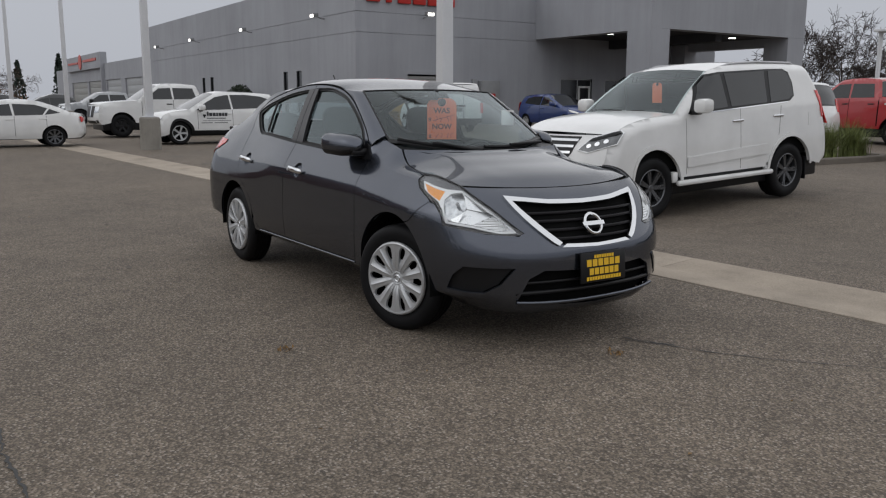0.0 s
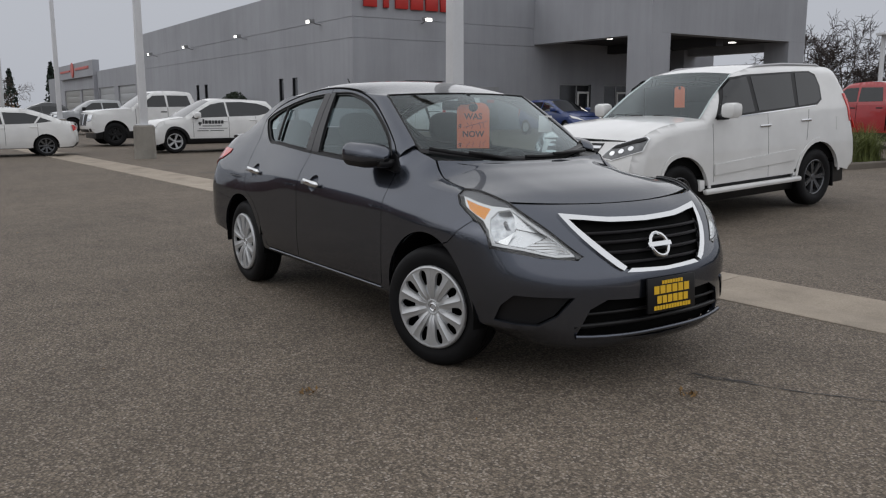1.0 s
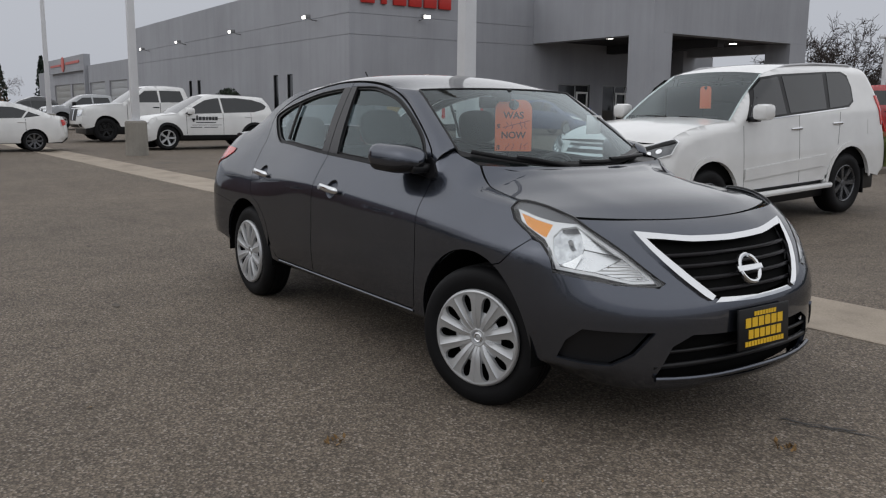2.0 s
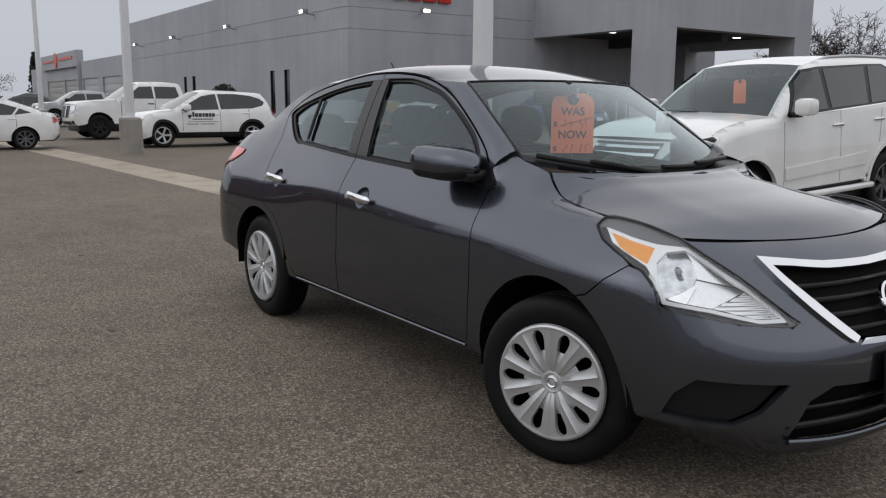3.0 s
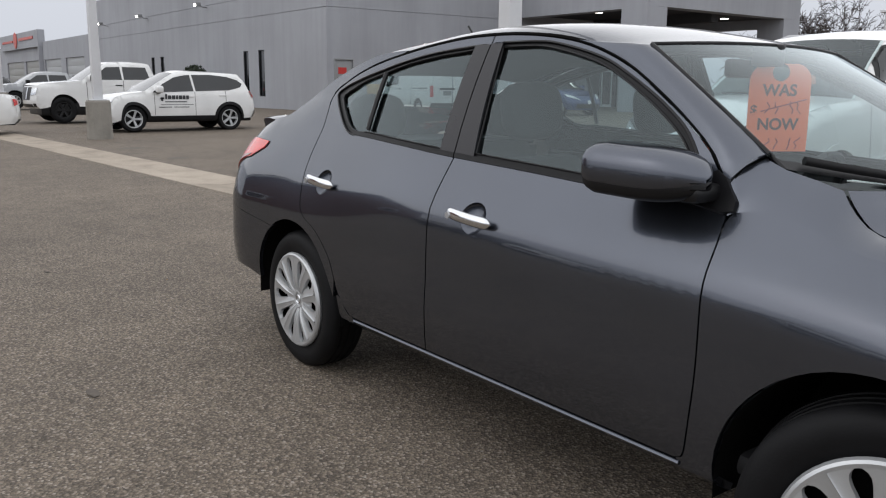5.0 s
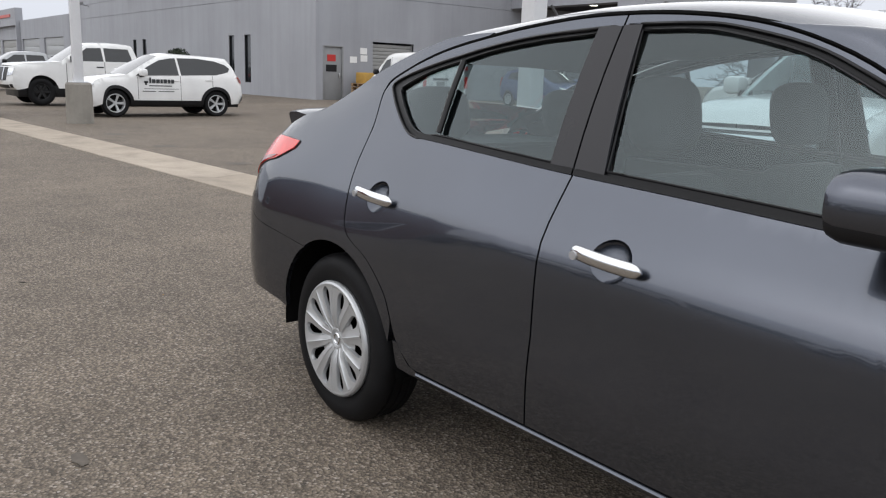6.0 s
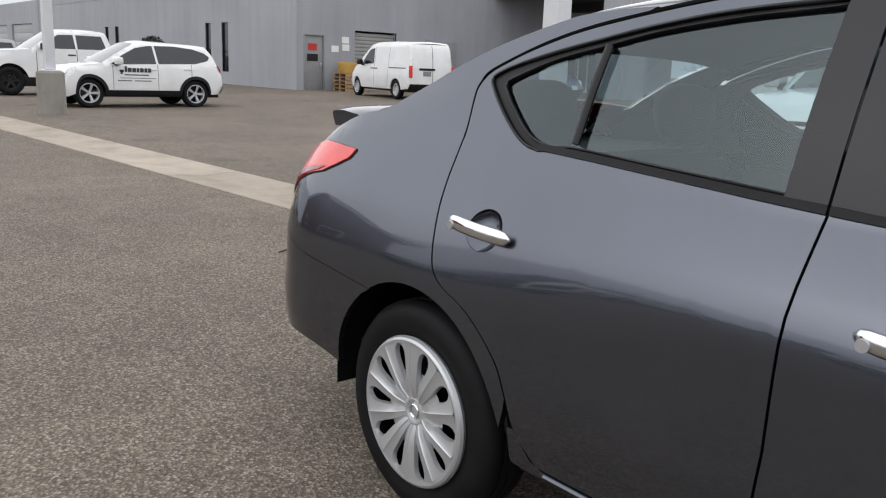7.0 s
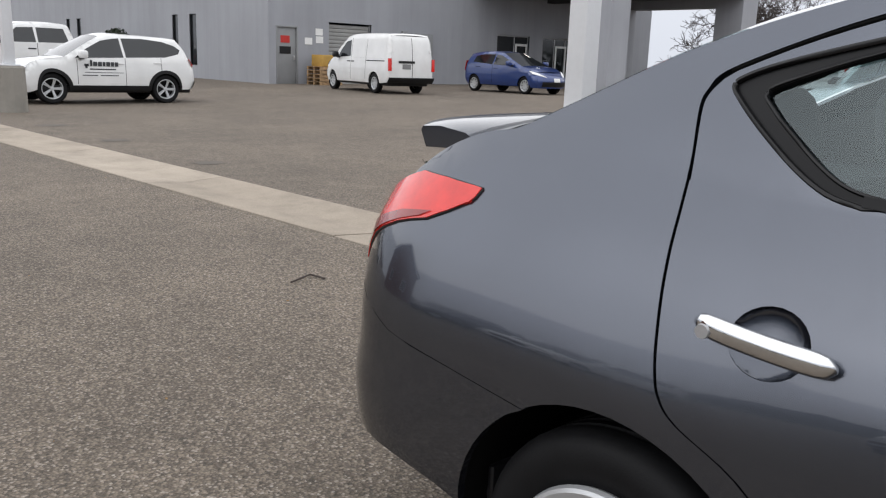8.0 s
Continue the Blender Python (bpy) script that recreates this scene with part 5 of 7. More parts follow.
def hubcap_wheel(parent, centre, steer, side):
    """A steel wheel with a ten-spoke silver cover."""
    w = new("wheel")
    w.parent = parent
    w.matrix_local = pose(*centre, 0, 0, steer + (180 if side > 0 else 0))
    part("tyre", tyre_mesh(0.312, 0.188, 0.21), RUBBER, w, "black tyre")
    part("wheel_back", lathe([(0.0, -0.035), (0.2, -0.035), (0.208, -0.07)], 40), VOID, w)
    n, R = 10, 0.216

    def dome(r):
        return -0.094 - 0.010 * math.sin(min(1.0, r / R) * math.pi * 0.62) + 0.020 * clamp01(1 - r / 0.075) ** 0.8
    ring = [(0.192, dome(0.192) + 0.012), (0.195, dome(0.195) + 0.001), (0.205, dome(0.205) - 0.001), (0.212, dome(0.212) + 0.003), (R, dome(R) + 0.012), (R - 0.008, -0.07)]
    cover = new("wheel_cover")
    cover.parent = w
    tagged(cover, "ten-spoke silver wheel cover")
    part("outer_ring", lathe(ring, 60), SILVER, cover)
    part("hub", lathe([(0.0, -0.084), (0.022, -0.084), (0.027, -0.081), (0.030, -0.087), (0.036, -0.0885), (0.042, -0.086), (0.052, dome(0.052) + 0.003), (0.09, dome(0.09) + 0.010), (0.118, dome(0.118) + 0.022)], 40), SILVER, cover)
    part("emblem", lathe([(0.014, -0.0862), (0.018, -0.0885), (0.021, -0.0862)], 24), CHROME, cover)
    for i in range(n):
        bm = bmesh.new()
        m = Matrix.Rotation(2 * math.pi * (i + 0.5) / n, 4, "Y")
        rows = []
        for r, hw in ((0.04, 0.011), (0.07, 0.018), (0.10, 0.0235), (0.13, 0.027), (0.155, 0.0295), (0.172, 0.034), (0.184, 0.042), (0.192, 0.053), (0.197, 0.063)):
            o = dome(r)
            sec = [(-1.0, 0.016), (-0.93, 0.002), (-0.12, -0.0005), (0.0, -0.0035), (0.12, -0.0005), (0.93, 0.002), (1.0, 0.016)]
            rows.append([m @ Vector((math.sqrt(max(1e-6, r * r - (k * hw) ** 2)), o + dz, k * hw)) for k, dz in sec])
        bm = loft(rows)
        bmesh.ops.recalc_face_normals(bm, faces=bm.faces)
        part("spoke", bm, SILVER, cover, smooth=40)


def car_seat(parent, x, y, base=0.42, w=0.5):
    s = new("seat")
    s.parent = parent
    part("cushion", box((x - 0.05, y - w / 2, base - 0.12), (x + 0.5, y + w / 2, base + 0.06), 0.05), FABRIC, s)
    bm = box((-0.09, -w / 2, 0), (0.06, w / 2, 0.62), 0.06)
    for v in bm.verts:
        k = v.co.z / 0.62
        v.co.y *= 1 - 0.22 * k * k
    bmesh.ops.transform(bm, matrix=pose(x - 0.02, y, base, 0, -16, 0), verts=bm.verts)
    part("backrest", bm, FABRIC, s)
    bm = bmesh.new()
    bmesh.ops.create_uvsphere(bm, u_segments=18, v_segments=12, radius=1)
    for v in bm.verts:
        p = v.co
        v.co = Vector([math.copysign(abs(c) ** 0.62, c) for c in p])
        v.co = Vector((v.co.x * 0.055, v.co.y * 0.135, v.co.z * 0.105))
    bmesh.ops.transform(bm, matrix=pose(x - 0.225, y, base + 0.755, 0, -8, 0), verts=bm.verts)
    part("headrest", bm, FABRIC, s, smooth=180)
    return s


def make_sedan():
    car = thing("sedan", "gunmetal grey four-door sedan with chrome handles and orange price tag", "car", "parked vehicles")
    P = GREY_PAINT
    g = 0.003
    # doors
    fseam = spline([(2.085, 0.336), (2.112, 0.36), (2.135, 0.49), (2.143, 0.6), (2.142, 0.745), (2.137, 0.87), (2.125, 0.955)], 5)
    belt = [(x, at_x(BELT, x)) for x in np.linspace(2.115, 1.033 + g, 24)]
    HF, HR = (1.262, 0.843), (0.24, 0.862)
    cup_f, cup_r = ([(cx + 0.062 * math.cos(t), cz + 0.051 * math.sin(t)) for t in np.linspace(0, 2 * math.pi, 26)[:-1]] for cx, cz in (HF, HR))
    front = [(1.0 + g, 0.336)] + fseam + belt + [(1.03 + g, 0.8), (1.028 + g, 0.6), (1.012 + g, 0.42)]
    rseam = spline([(0.475, 0.338), (0.425, 0.385), (0.398, 0.43), (0.377, 0.497), (0.34, 0.567), (0.238, 0.655), (0.132, 0.703), (0.094, 0.735), (0.075, 0.78), (0.055, 0.87), (0.036, 0.95), (0.024, 1.01), (0.012, at_x(BELT, 0.012))], 4)
    rbelt = [(x, at_x(BELT, x)) for x in np.linspace(0.02, 1.033 - g, 22)]
    rear = [(1.0 - g, 0.336), (0.5, 0.337)] + rseam + rbelt + [(1.03 - g, 0.8), (1.028 - g, 0.6), (1.012 - g, 0.42)]
    for name, poly, cup, hx, hz in (("front_door", front, cup_f, *HF), ("rear_door", rear, cup_r, *HR)):
        for door, mir in zip(sides(name, sedan_side, poly[::-1], P, car, holes=(cup,)), (False, True)):
            s = -1 if not mir else 1
            bowl = panel("handle_recess", skin(lambda a, b: (lambda p, d: (p[0], p[1] + d, p[2]))(sedan_side(a, b), 0.034 * max(0.0, 1 - ((a - hx) / 0.062) ** 2 - ((b - hz) / 0.052) ** 2) ** 0.6), [(hx + (p[0] - hx) * 1.01, hz + (p[1] - hz) * 1.01) for p in cup], (), 0.012, 0.0, inside=(hx, 0, hz), mirror=mir), P, door)
            y = sedan_side(hx, hz)[1]
            bm = bmesh.new()
            rows = []
            for k in np.linspace(-1, 1, 19):
                e = math.sqrt(max(0.06, 1 - abs(k) ** 10))
                cy = y - 0.030 + 0.012 * k * k
                rows.append([(hx + 0.108 * k, cy + 0.013 * e * math.cos(t), hz + 0.004 - 0.008 * k + 0.0195 * e * math.sin(t)) for t in np.linspace(0, 2 * math.pi, 13)[:-1]])
            if s > 0:
                rows = [[(a, abs(b), c) for a, b, c in r] for r in rows]
            bm = loft(rows, True)
            bm.faces.new(bm.verts[:12]), bm.faces.new(bm.verts[-12:])
            bmesh.ops.recalc_face_normals(bm, faces=bm.faces)
            part("door_handle", bm, CHROME, door, "chrome door handle", 50)
            kx = hx - 0.085
            part("lock", lathe([(0.0, 0.0), (0.011, 0.0), (0.012, 0.004)], 14, "y", centre=(kx, s * (abs(y) + 0.0395), hz + 0.004)), ALU, door)
    # window frames with their glass
    def below_rail(x0, x1, n, d=0.009):
        out = []
        for x in np.linspace(x0, x1, n):
            k = (at_x(RAIL, x + 0.004) - at_x(RAIL, x - 0.004)) / 0.008
            q = math.hypot(1, k)
            out.append((float(x + d * k / q), at_x(RAIL, x) - d / q))
        return out
    front_open = [(x, at_x(BELT, x) + 0.012) for x in np.linspace(1.05, 2.035, 20)] + spline([(2.035, 1.045), (1.955, 1.143), (1.848, 1.217), (1.70, 1.293), (1.56, 1.351), (1.36, 1.397), (1.24, 1.408), (1.05, 1.409)], 4)
    front_glass = [(x, at_x(BELT, x) + 0.025) for x in np.linspace(1.138, 2.0, 16)] + spline([(1.995, 1.06), (1.935, 1.13), (1.832, 1.201), (1.692, 1.276), (1.549, 1.336), (1.345, 1.383), (1.235, 1.394), (1.093, 1.394)], 4)
    rear_open = [(1.015, 1.036)] + [(x, at_x(BELT, x) + 0.012) for x in np.linspace(0.95, 0.37, 10)] + spline([(0.30, 1.058), (0.245, 1.07), (0.187, 1.1), (0.114, 1.151), (0.058, 1.196), (0.036, 1.22), (0.05, 1.236), (0.115, 1.26), (0.26, 1.297), (0.402, 1.328), (0.55, 1.358), (0.73, 1.384), (0.95, 1.401), (1.015, 1.404)], 4)
    rear_glass = [(x, at_x(BELT, x) + 0.021) for x in np.linspace(0.947, 0.40, 9)] + spline([(0.335, 1.071), (0.275, 1.082), (0.226, 1.106), (0.166, 1.149), (0.122, 1.184), (0.098, 1.213), (0.14, 1.236), (0.27, 1.28), (0.418, 1.314), (0.558, 1.345), (0.738, 1.37), (0.85, 1.38), (0.95, 1.388)], 4)
    fframe = [(x, at_x(BELT, x) - 0.001) for x in np.linspace(1.033 + g, 2.085, 18)] + [(2.088, 1.02)] + below_rail(2.08, 1.036, 26)
    rframe = [(x, at_x(BELT, x) - 0.001) for x in np.linspace(0.014, 1.033 - g, 18)] + below_rail(1.03, 0.03, 24) + spline([(0.012, 1.232), (-0.006, 1.21), (-0.012, 1.185), (-0.002, 1.13), (0.008, 1.085)], 3)
    for name, frame_poly, opening, win in (("front_window_frame", fframe, front_open, front_glass), ("rear_window_frame", rframe, rear_open, rear_glass)):
        for fr, mir in zip(sides(name, sedan_side, frame_poly, P, car, holes=(opening,), step=0.08, rim=0.012), (False, True)):
            panel("side_window", skin(sedan_side, [(0.5 + (a - 0.5) * 1.01, b) for a, b in win], (), 0.1, 0.0, -0.014, mirror=mir), CAR_GLASS, fr, "clear green-tinted side window")
            s = 1 if not mir else -1
            panel("window_seal", skin(sedan_side, opening, (win,), 0.1, 0.012, -0.006, mirror=mir), SEAL, fr, "black rubber window seal")
            for loop, r in ((opening, 0.005), (win, 0.0035)):
                pts = [sedan_side(a, b) for a, b in loop + loop[:2]]
                part("seal_lip", tube([(x, s * (y + (0.002 if r > 0.0045 else 0.006)), z) for x, y, z in pts], r, 6), BLACK, fr, smooth=60)
    sides("pillar_cover", sedan_side, [(0.948, 1.04), (1.033 - g, 1.036), (1.033 - g, 1.404), (0.952, 1.401)], PILLAR_TRIM, car, "satin black pillar cover", step=0.08, rim=0.006, lift=0.003)
    sides("pillar_cover", sedan_side, [(1.033 + g, 1.036), (1.137, 1.03), (1.094, 1.406), (1.033 + g, 1.406)], PILLAR_TRIM, car, "satin black pillar cover", step=0.08, rim=0.006, lift=0.003)
    line_tube("quarter_bar", sedan_side, [(0.414, 1.085), (0.418, 1.2), (0.422, 1.312)], 0.010, BLACK, car)
    for x0, x1 in ((0.30, 1.033 - g), (1.033 + g, 2.04)):
        low_b = [(x, at_x(BELT, x) + 0.001) for x in np.linspace(x0, x1, 18)]
        sides("belt_moulding", sedan_side, low_b + [(x, z + 0.016) for x, z in low_b[::-1]], SEAL, car, "black belt moulding", step=0.1, rim=0.012, lift=0.004)
    sides("mirror_sail", sedan_side, [(1.96, 0.984), (2.04, 0.968), (2.115, 0.957), (2.147, 0.966), (2.147, 0.99), (2.105, 1.043), (2.076, 1.058), (2.0, 1.02)], SEAL, car, "black mirror corner trim", step=0.05, rim=0.02, lift=0.012)
    # sills and fenders
    sill = [(0.385, 0.272), (2.205, 0.272), (2.2, 0.318), (2.08, 0.33), (0.5, 0.331), (0.455, 0.345), (0.405, 0.41), (0.385, 0.41)]
    sides("sill", sedan_side, sill, P, car, step=(0.15, 0.015))
    line_tube("sill_bead", sedan_side, [(x, 0.3235) for x in np.linspace(0.5, 2.1, 12)], 0.007, P, car)
    fa, ra = (2.58, 0.31, 0.384), (-0.003, 0.307, 0.368)
    lamp = [(2.729, 0.884), (2.735, 0.903), (2.762, 0.914), (2.877, 0.902), (3.038, 0.868), (3.326, 0.764), (3.545, 0.634), (3.514, 0.622), (3.309, 0.636), (3.02, 0.672), (3.007, 0.716), (2.985, 0.742), (2.944, 0.772), (2.823, 0.818), (2.765, 0.847)]
    bump_top = spline(lamp[4:7], 5)
    lamp_top = spline(lamp[1:5], 4) + bump_top[1:]
    lamp = [lamp[0]] + lamp_top + lamp[7:]
    fender_top = [(2.14, 0.962), (2.155, 0.966), (2.18, 0.971), (2.22, 0.972), (2.27, 0.968), (2.32, 0.957), (2.36, 0.945), (2.39, 0.935), (2.43, 0.922), (2.47, 0.912), (2.55, 0.902), (2.64, 0.893), (2.70, 0.888)]
    seamb = [(2.766, 0.672), (2.818, 0.735), (2.884, 0.788)]
    fen = [(2.205, 0.275), (2.212, 0.275)] + [on_low(p[0], -0.84, p[1]) if p[0] > 2.75 else p for p in arc(*fa, 180, 65, 18)] + seamb + [lamp[-2], lamp[-1], lamp[0], lamp[1]] + fender_top[::-1] + [(a + 0.005, b) for a, b in fseam[::-1]][1:] + [(2.095, 0.329), (2.203, 0.318)]
    sides("front_fender", sedan_low, fen, P, car, step=(0.05, 0.04))
    # front bumper, as one piece round the nose
    C = 3.9
    gr = [(3.592, 0.797), (3.45, 0.806), (3.56, 0.712), (3.715, 0.575)]
    lg = [on_low(3.43, -0.36, 0.44), on_low(3.41, -0.45, 0.40), on_low(3.38, -0.52, 0.27)]
    hood_line = [(3.08, 0.864), (3.4, 0.856), (3.7, 0.85)]
    low_edge = [on_low(3.32, -0.56, 0.205), on_low(3.2, -0.7, 0.215), on_low(3.07, -0.78, 0.23), on_low(2.99, -0.8, 0.24)]
    bump = arc(*fa, -8, 64, 14)
    bump = [on_low(p[0], -0.83, p[1]) if p[0] > 2.75 else p for p in bump] + [(a + 0.002, b - 0.004) for a, b in seamb]
    bump += [lamp[-3], lamp[-4], lamp[-5], lamp[-6], lamp[-7], lamp[-8]] + bump_top[::-1] + hood_line + [(C, 0.847), (C, 0.776), (3.75, 0.783)] + gr + [(C, 0.552), (C, 0.425)] + lg + [(C, 0.235), (C, 0.192)] + low_edge
    fog = [(3.044, 0.338), (3.091, 0.413), (3.167, 0.465), (3.489, 0.458), (3.399, 0.369), (3.305, 0.327), (3.186, 0.327)]
    bumper = panel("front_bumper", skin(sedan_low, bump, (fog,), (0.05, 0.04), 0.02, mirror="both"), P, car, "grey front bumper with dark inserts")
    for mir in (False, True):
        panel("fog_insert", skin(lambda a, b: (lambda p: (p[0] - 0.03, p[1] * 0.985, p[2]))(sedan_low(a, b)), [(p[0], p[1]) for p in fog], (), 0.05, 0.0, mirror=mir), BLACK, bumper, "black blank fog lamp insert")
        lip = [(3.044, 0.337), (3.186, 0.326), (3.305, 0.326), (3.399, 0.368), (3.489, 0.457), (3.505, 0.444), (3.415, 0.345), (3.315, 0.299), (3.19, 0.301), (3.02, 0.32)]
        panel("fog_lip", skin(sedan_low, lip, (), 0.05, 0.01, 0.006, mirror=mir), P, bumper)
    # grille with chrome surround and emblem
    gin = [(C, 0.776), (3.75, 0.783)] + gr + [(C, 0.552)]
    grille = panel("grille", skin(lambda a, b: (lambda p: (p[0] - 0.035, p[1], p[2]))(sedan_low(a, b)), gin, (), 0.06, 0.0, mirror="both"), VOID, car, "black slatted grille with chrome surround")
    for k, z in enumerate((0.60, 0.645, 0.69, 0.73)):
        w = 0.27 + (z - 0.56) * 0.9
        pts = []
        for y in np.linspace(-w, w, 15):
            u, _ = on_low(3.36, -abs(y), z)
            p = sedan_low(u, z)
            pts.append((p[0] - 0.018, y, z - 0.006 * (1 - (y / w) ** 2)))
        part("slat", tube(pts, 0.009, 6), TRIM, grille, smooth=60)
    top_out = [(C, 0.783), (3.75, 0.79), (3.592, 0.804), (3.43, 0.816)]
    top_in = [(3.5, 0.79), (3.6, 0.784), (3.75, 0.769), (C, 0.762)]
    panel("chrome_top", skin(sedan_low, top_out + top_in, (), 0.05, 0.012, 0.012, mirror="both"), CHROME, grille, "chrome grille surround")
    leg = [(3.43, 0.816), (3.548, 0.715), (3.702, 0.582), (3.73, 0.564), (3.748, 0.578), (3.625, 0.69), (3.5, 0.79)]
    for mir in (False, True):
        panel("chrome_leg", skin(sedan_low, leg, (), 0.05, 0.014, 0.013, mirror=mir), CHROME, grille, "chrome grille surround")
    panel("chrome_base", skin(sedan_low, [(C, 0.562), (3.77, 0.572), (3.745, 0.556), (C, 0.546)], (), 0.05, 0.01, 0.01, mirror="both"), CHROME, grille)
    em = new("emblem")
    em.parent = grille
    ex = sedan_low(C, 0.66)[0] + 0.012
    ring = lathe([(0.048, -0.006), (0.052, -0.012), (0.06, -0.014), (0.066, -0.008), (0.066, 0.004)], 36, "x")
    bmesh.ops.transform(ring, matrix=pose(ex, 0, 0.662, 0, -28, 0) @ Matrix.Diagonal((-1, 1, 1, 1)), verts=ring.verts)
    bmesh.ops.recalc_face_normals(ring, faces=ring.faces)
    part("emblem_ring", ring, CHROME, em)
    part("emblem_bar", box((-0.006, -0.078, -0.013), (0.014, 0.078, 0.013), 0.004, pose(ex, 0, 0.662, 0, -28, 0)), CHROME, em)
    # lower intake and splitter
    lo = [(C, 0.428)] + lg + [(C, 0.232)]
    panel("lower_grille", skin(lambda a, b: (lambda p: (p[0] - 0.05, p[1], p[2]))(sedan_low(a, b)), lo, (), 0.08, 0.0, mirror="both"), VOID, bumper, "black lower intake")
    for z, r, m in ((0.375, 0.008, BLACK), (0.32, 0.012, BLACK), (0.262, 0.011, P)):
        pts = []
        for y in np.linspace(-0.5, 0.5, 15):
            u, _ = on_low(3.4, -abs(y), z)
            p = sedan_low(u, z)
            pts.append((p[0] - (0.02 if m is BLACK else -0.004), y, z + (0.012 * (abs(y) / 0.5) ** 3 if m is P else 0)))
        part("intake_bar", tube(pts, r, 8), m, bumper, smooth=60)
    # dealer plate with plain printed bars
    pl = new("front_plate")
    pl.parent = car
    tagged(pl, "black dealer plate with yellow printed bars")
    m = pose(3.452, 0.015, 0.437, 0, -4, 0)
    part("plate", box((-0.006, -0.165, -0.083), (0.006, 0.165, 0.083), 0.004, m), BLACK, pl)
    for y0, y1, z0, z1, n in ((-0.072, 0.075, 0.050, 0.067, 8), (-0.128, 0.122, 0.006, 0.044, 6), (-0.108, 0.112, -0.040, -0.004, 6), (-0.128, 0.128, -0.070, -0.050, 13)):
        w = (y1 - y0) / n
        for i in range(n):
            part("print_bar", box((0.0065, y0 + i * w + 0.1 * w, z0), (0.0085, y0 + (i + 1) * w - 0.1 * w, z1), 0.0, m), YELLOW, pl, smooth=None)
    # headlights
    for mir in (False, True):
        h = new("headlight")
        h.parent = car
        tagged(h, "clear swept headlight with amber indicator")
        s = 1 if not mir else -1

        def deep(k):
            return lambda a, b: (lambda p: (p[0] - k * 0.8, p[1] + k * 0.6, p[2]))(sedan_low(a, b))
        def facet(k0, ka, kb, a0, b0, rib=0.0):
            return lambda a, b: deep(k0 + ka * (a - a0) + kb * (b - b0) + rib * math.sin(b * 520))(a, b)

        def dish(a, b):
            return deep(0.03 + 0.045 * math.sqrt(max(0.0, 1 - ((a - 3.07) / 0.1) ** 2 - ((b - 0.768) / 0.08) ** 2)))(a, b)
        panel("lamp_back", skin(deep(0.085), lamp, (), 0.04, 0.0, mirror=mir), BLACK, h)
        bezel_out = [(2.755, 0.884), (2.843, 0.866), (2.95, 0.853), (3.081, 0.848), (3.166, 0.82), (3.382, 0.732), (3.465, 0.679), (3.505, 0.636), (3.394, 0.636), (3.206, 0.667), (3.035, 0.683), (3.001, 0.749), (2.949, 0.788), (2.795, 0.842)]
        amber = [(2.775, 0.869), (2.86, 0.852), (2.953, 0.839), (2.951, 0.793), (2.834, 0.826)]
        main = [(2.982, 0.80), (3.003, 0.83), (3.076, 0.838), (3.16, 0.811), (3.37, 0.724), (3.448, 0.676), (3.48, 0.647), (3.39, 0.647), (3.21, 0.677), (3.047, 0.694), (3.015, 0.738)]
        panel("bezel", skin(deep(0.016), bezel_out, (amber, main), 0.03, 0.012, mirror=mir), BEZEL, h, "bright lamp bezel")
        panel("indicator", skin(deep(0.018), amber, (), 0.04, 0.004, mirror=mir), AMBER, h, "amber indicator")
        panel("lamp_bowl", skin(dish, [(3.07 + 0.088 * math.cos(t), 0.767 + 0.072 * math.sin(t)) for t in np.linspace(0, 2 * math.pi, 41)[:-1]], (), 0.008, 0.0, mirror=mir), LENS, h, "round chrome reflector")
        panel("reflector", skin(facet(0.06, 0.0, -0.35, 3.16, 0.74), [(3.078, 0.838), (3.16, 0.811), (3.37, 0.724), (3.161, 0.754), (3.124, 0.806)], (), 0.03, 0.004, mirror=mir), REFLECTOR, h)
        panel("reflector", skin(facet(0.022, 0.0, 0.45, 3.2, 0.668), [(3.161, 0.75), (3.362, 0.724), (3.214, 0.677), (3.125, 0.686)], (), 0.03, 0.004, mirror=mir), REFLECTOR, h)
        panel("reflector", skin(facet(0.03, -0.25, 0.2, 3.1, 0.69), [(3.157, 0.748), (3.121, 0.687), (3.05, 0.694), (3.1, 0.714)], (), 0.03, 0.004, mirror=mir), REFLECTOR, h)
        panel("ribbed_reflector", skin(facet(0.03, 0.0, 0.15, 3.36, 0.69, 0.0025), [(3.366, 0.724), (3.448, 0.676), (3.48, 0.647), (3.39, 0.647), (3.218, 0.677)], (), (0.02, 0.003), 0.004, mirror=mir), REFLECTOR, h)
        q = deep(0.03)(3.085, 0.775)
        bulb = lathe([(0.0, -0.010), (0.006, -0.009), (0.009, -0.003), (0.0095, 0.03), (0.006, 0.04)], 16, "x")
        bmesh.ops.transform(bulb, matrix=Matrix.Diagonal((1, s, 1, 1)) @ pose(q[0] - 0.012, q[1] + 0.01, q[2], 0, 0, -38) @ Matrix.Diagonal((-1, 1, 1, 1)), verts=bulb.verts)
        bmesh.ops.recalc_face_normals(bulb, faces=bulb.faces)
        part("bulb_shield", bulb, ALU, h)
        panel("smoked_edge", skin(deep(0.012), [lamp[0]] + lamp_top + [lamp[-8]] + [(3.49, 0.66)] + bezel_out[6::-1] + [(2.74, 0.876)], (), 0.04, 0.006, mirror=mir), SMOKE, h, "smoked lamp edge")
        panel("cover", skin(sedan_low, lamp, (), 0.04, 0.0, 0.001, mirror=mir), CLEAR, h, "clear cover")
        pts = [sedan_low(a, b) for a, b in lamp + lamp[:1]]
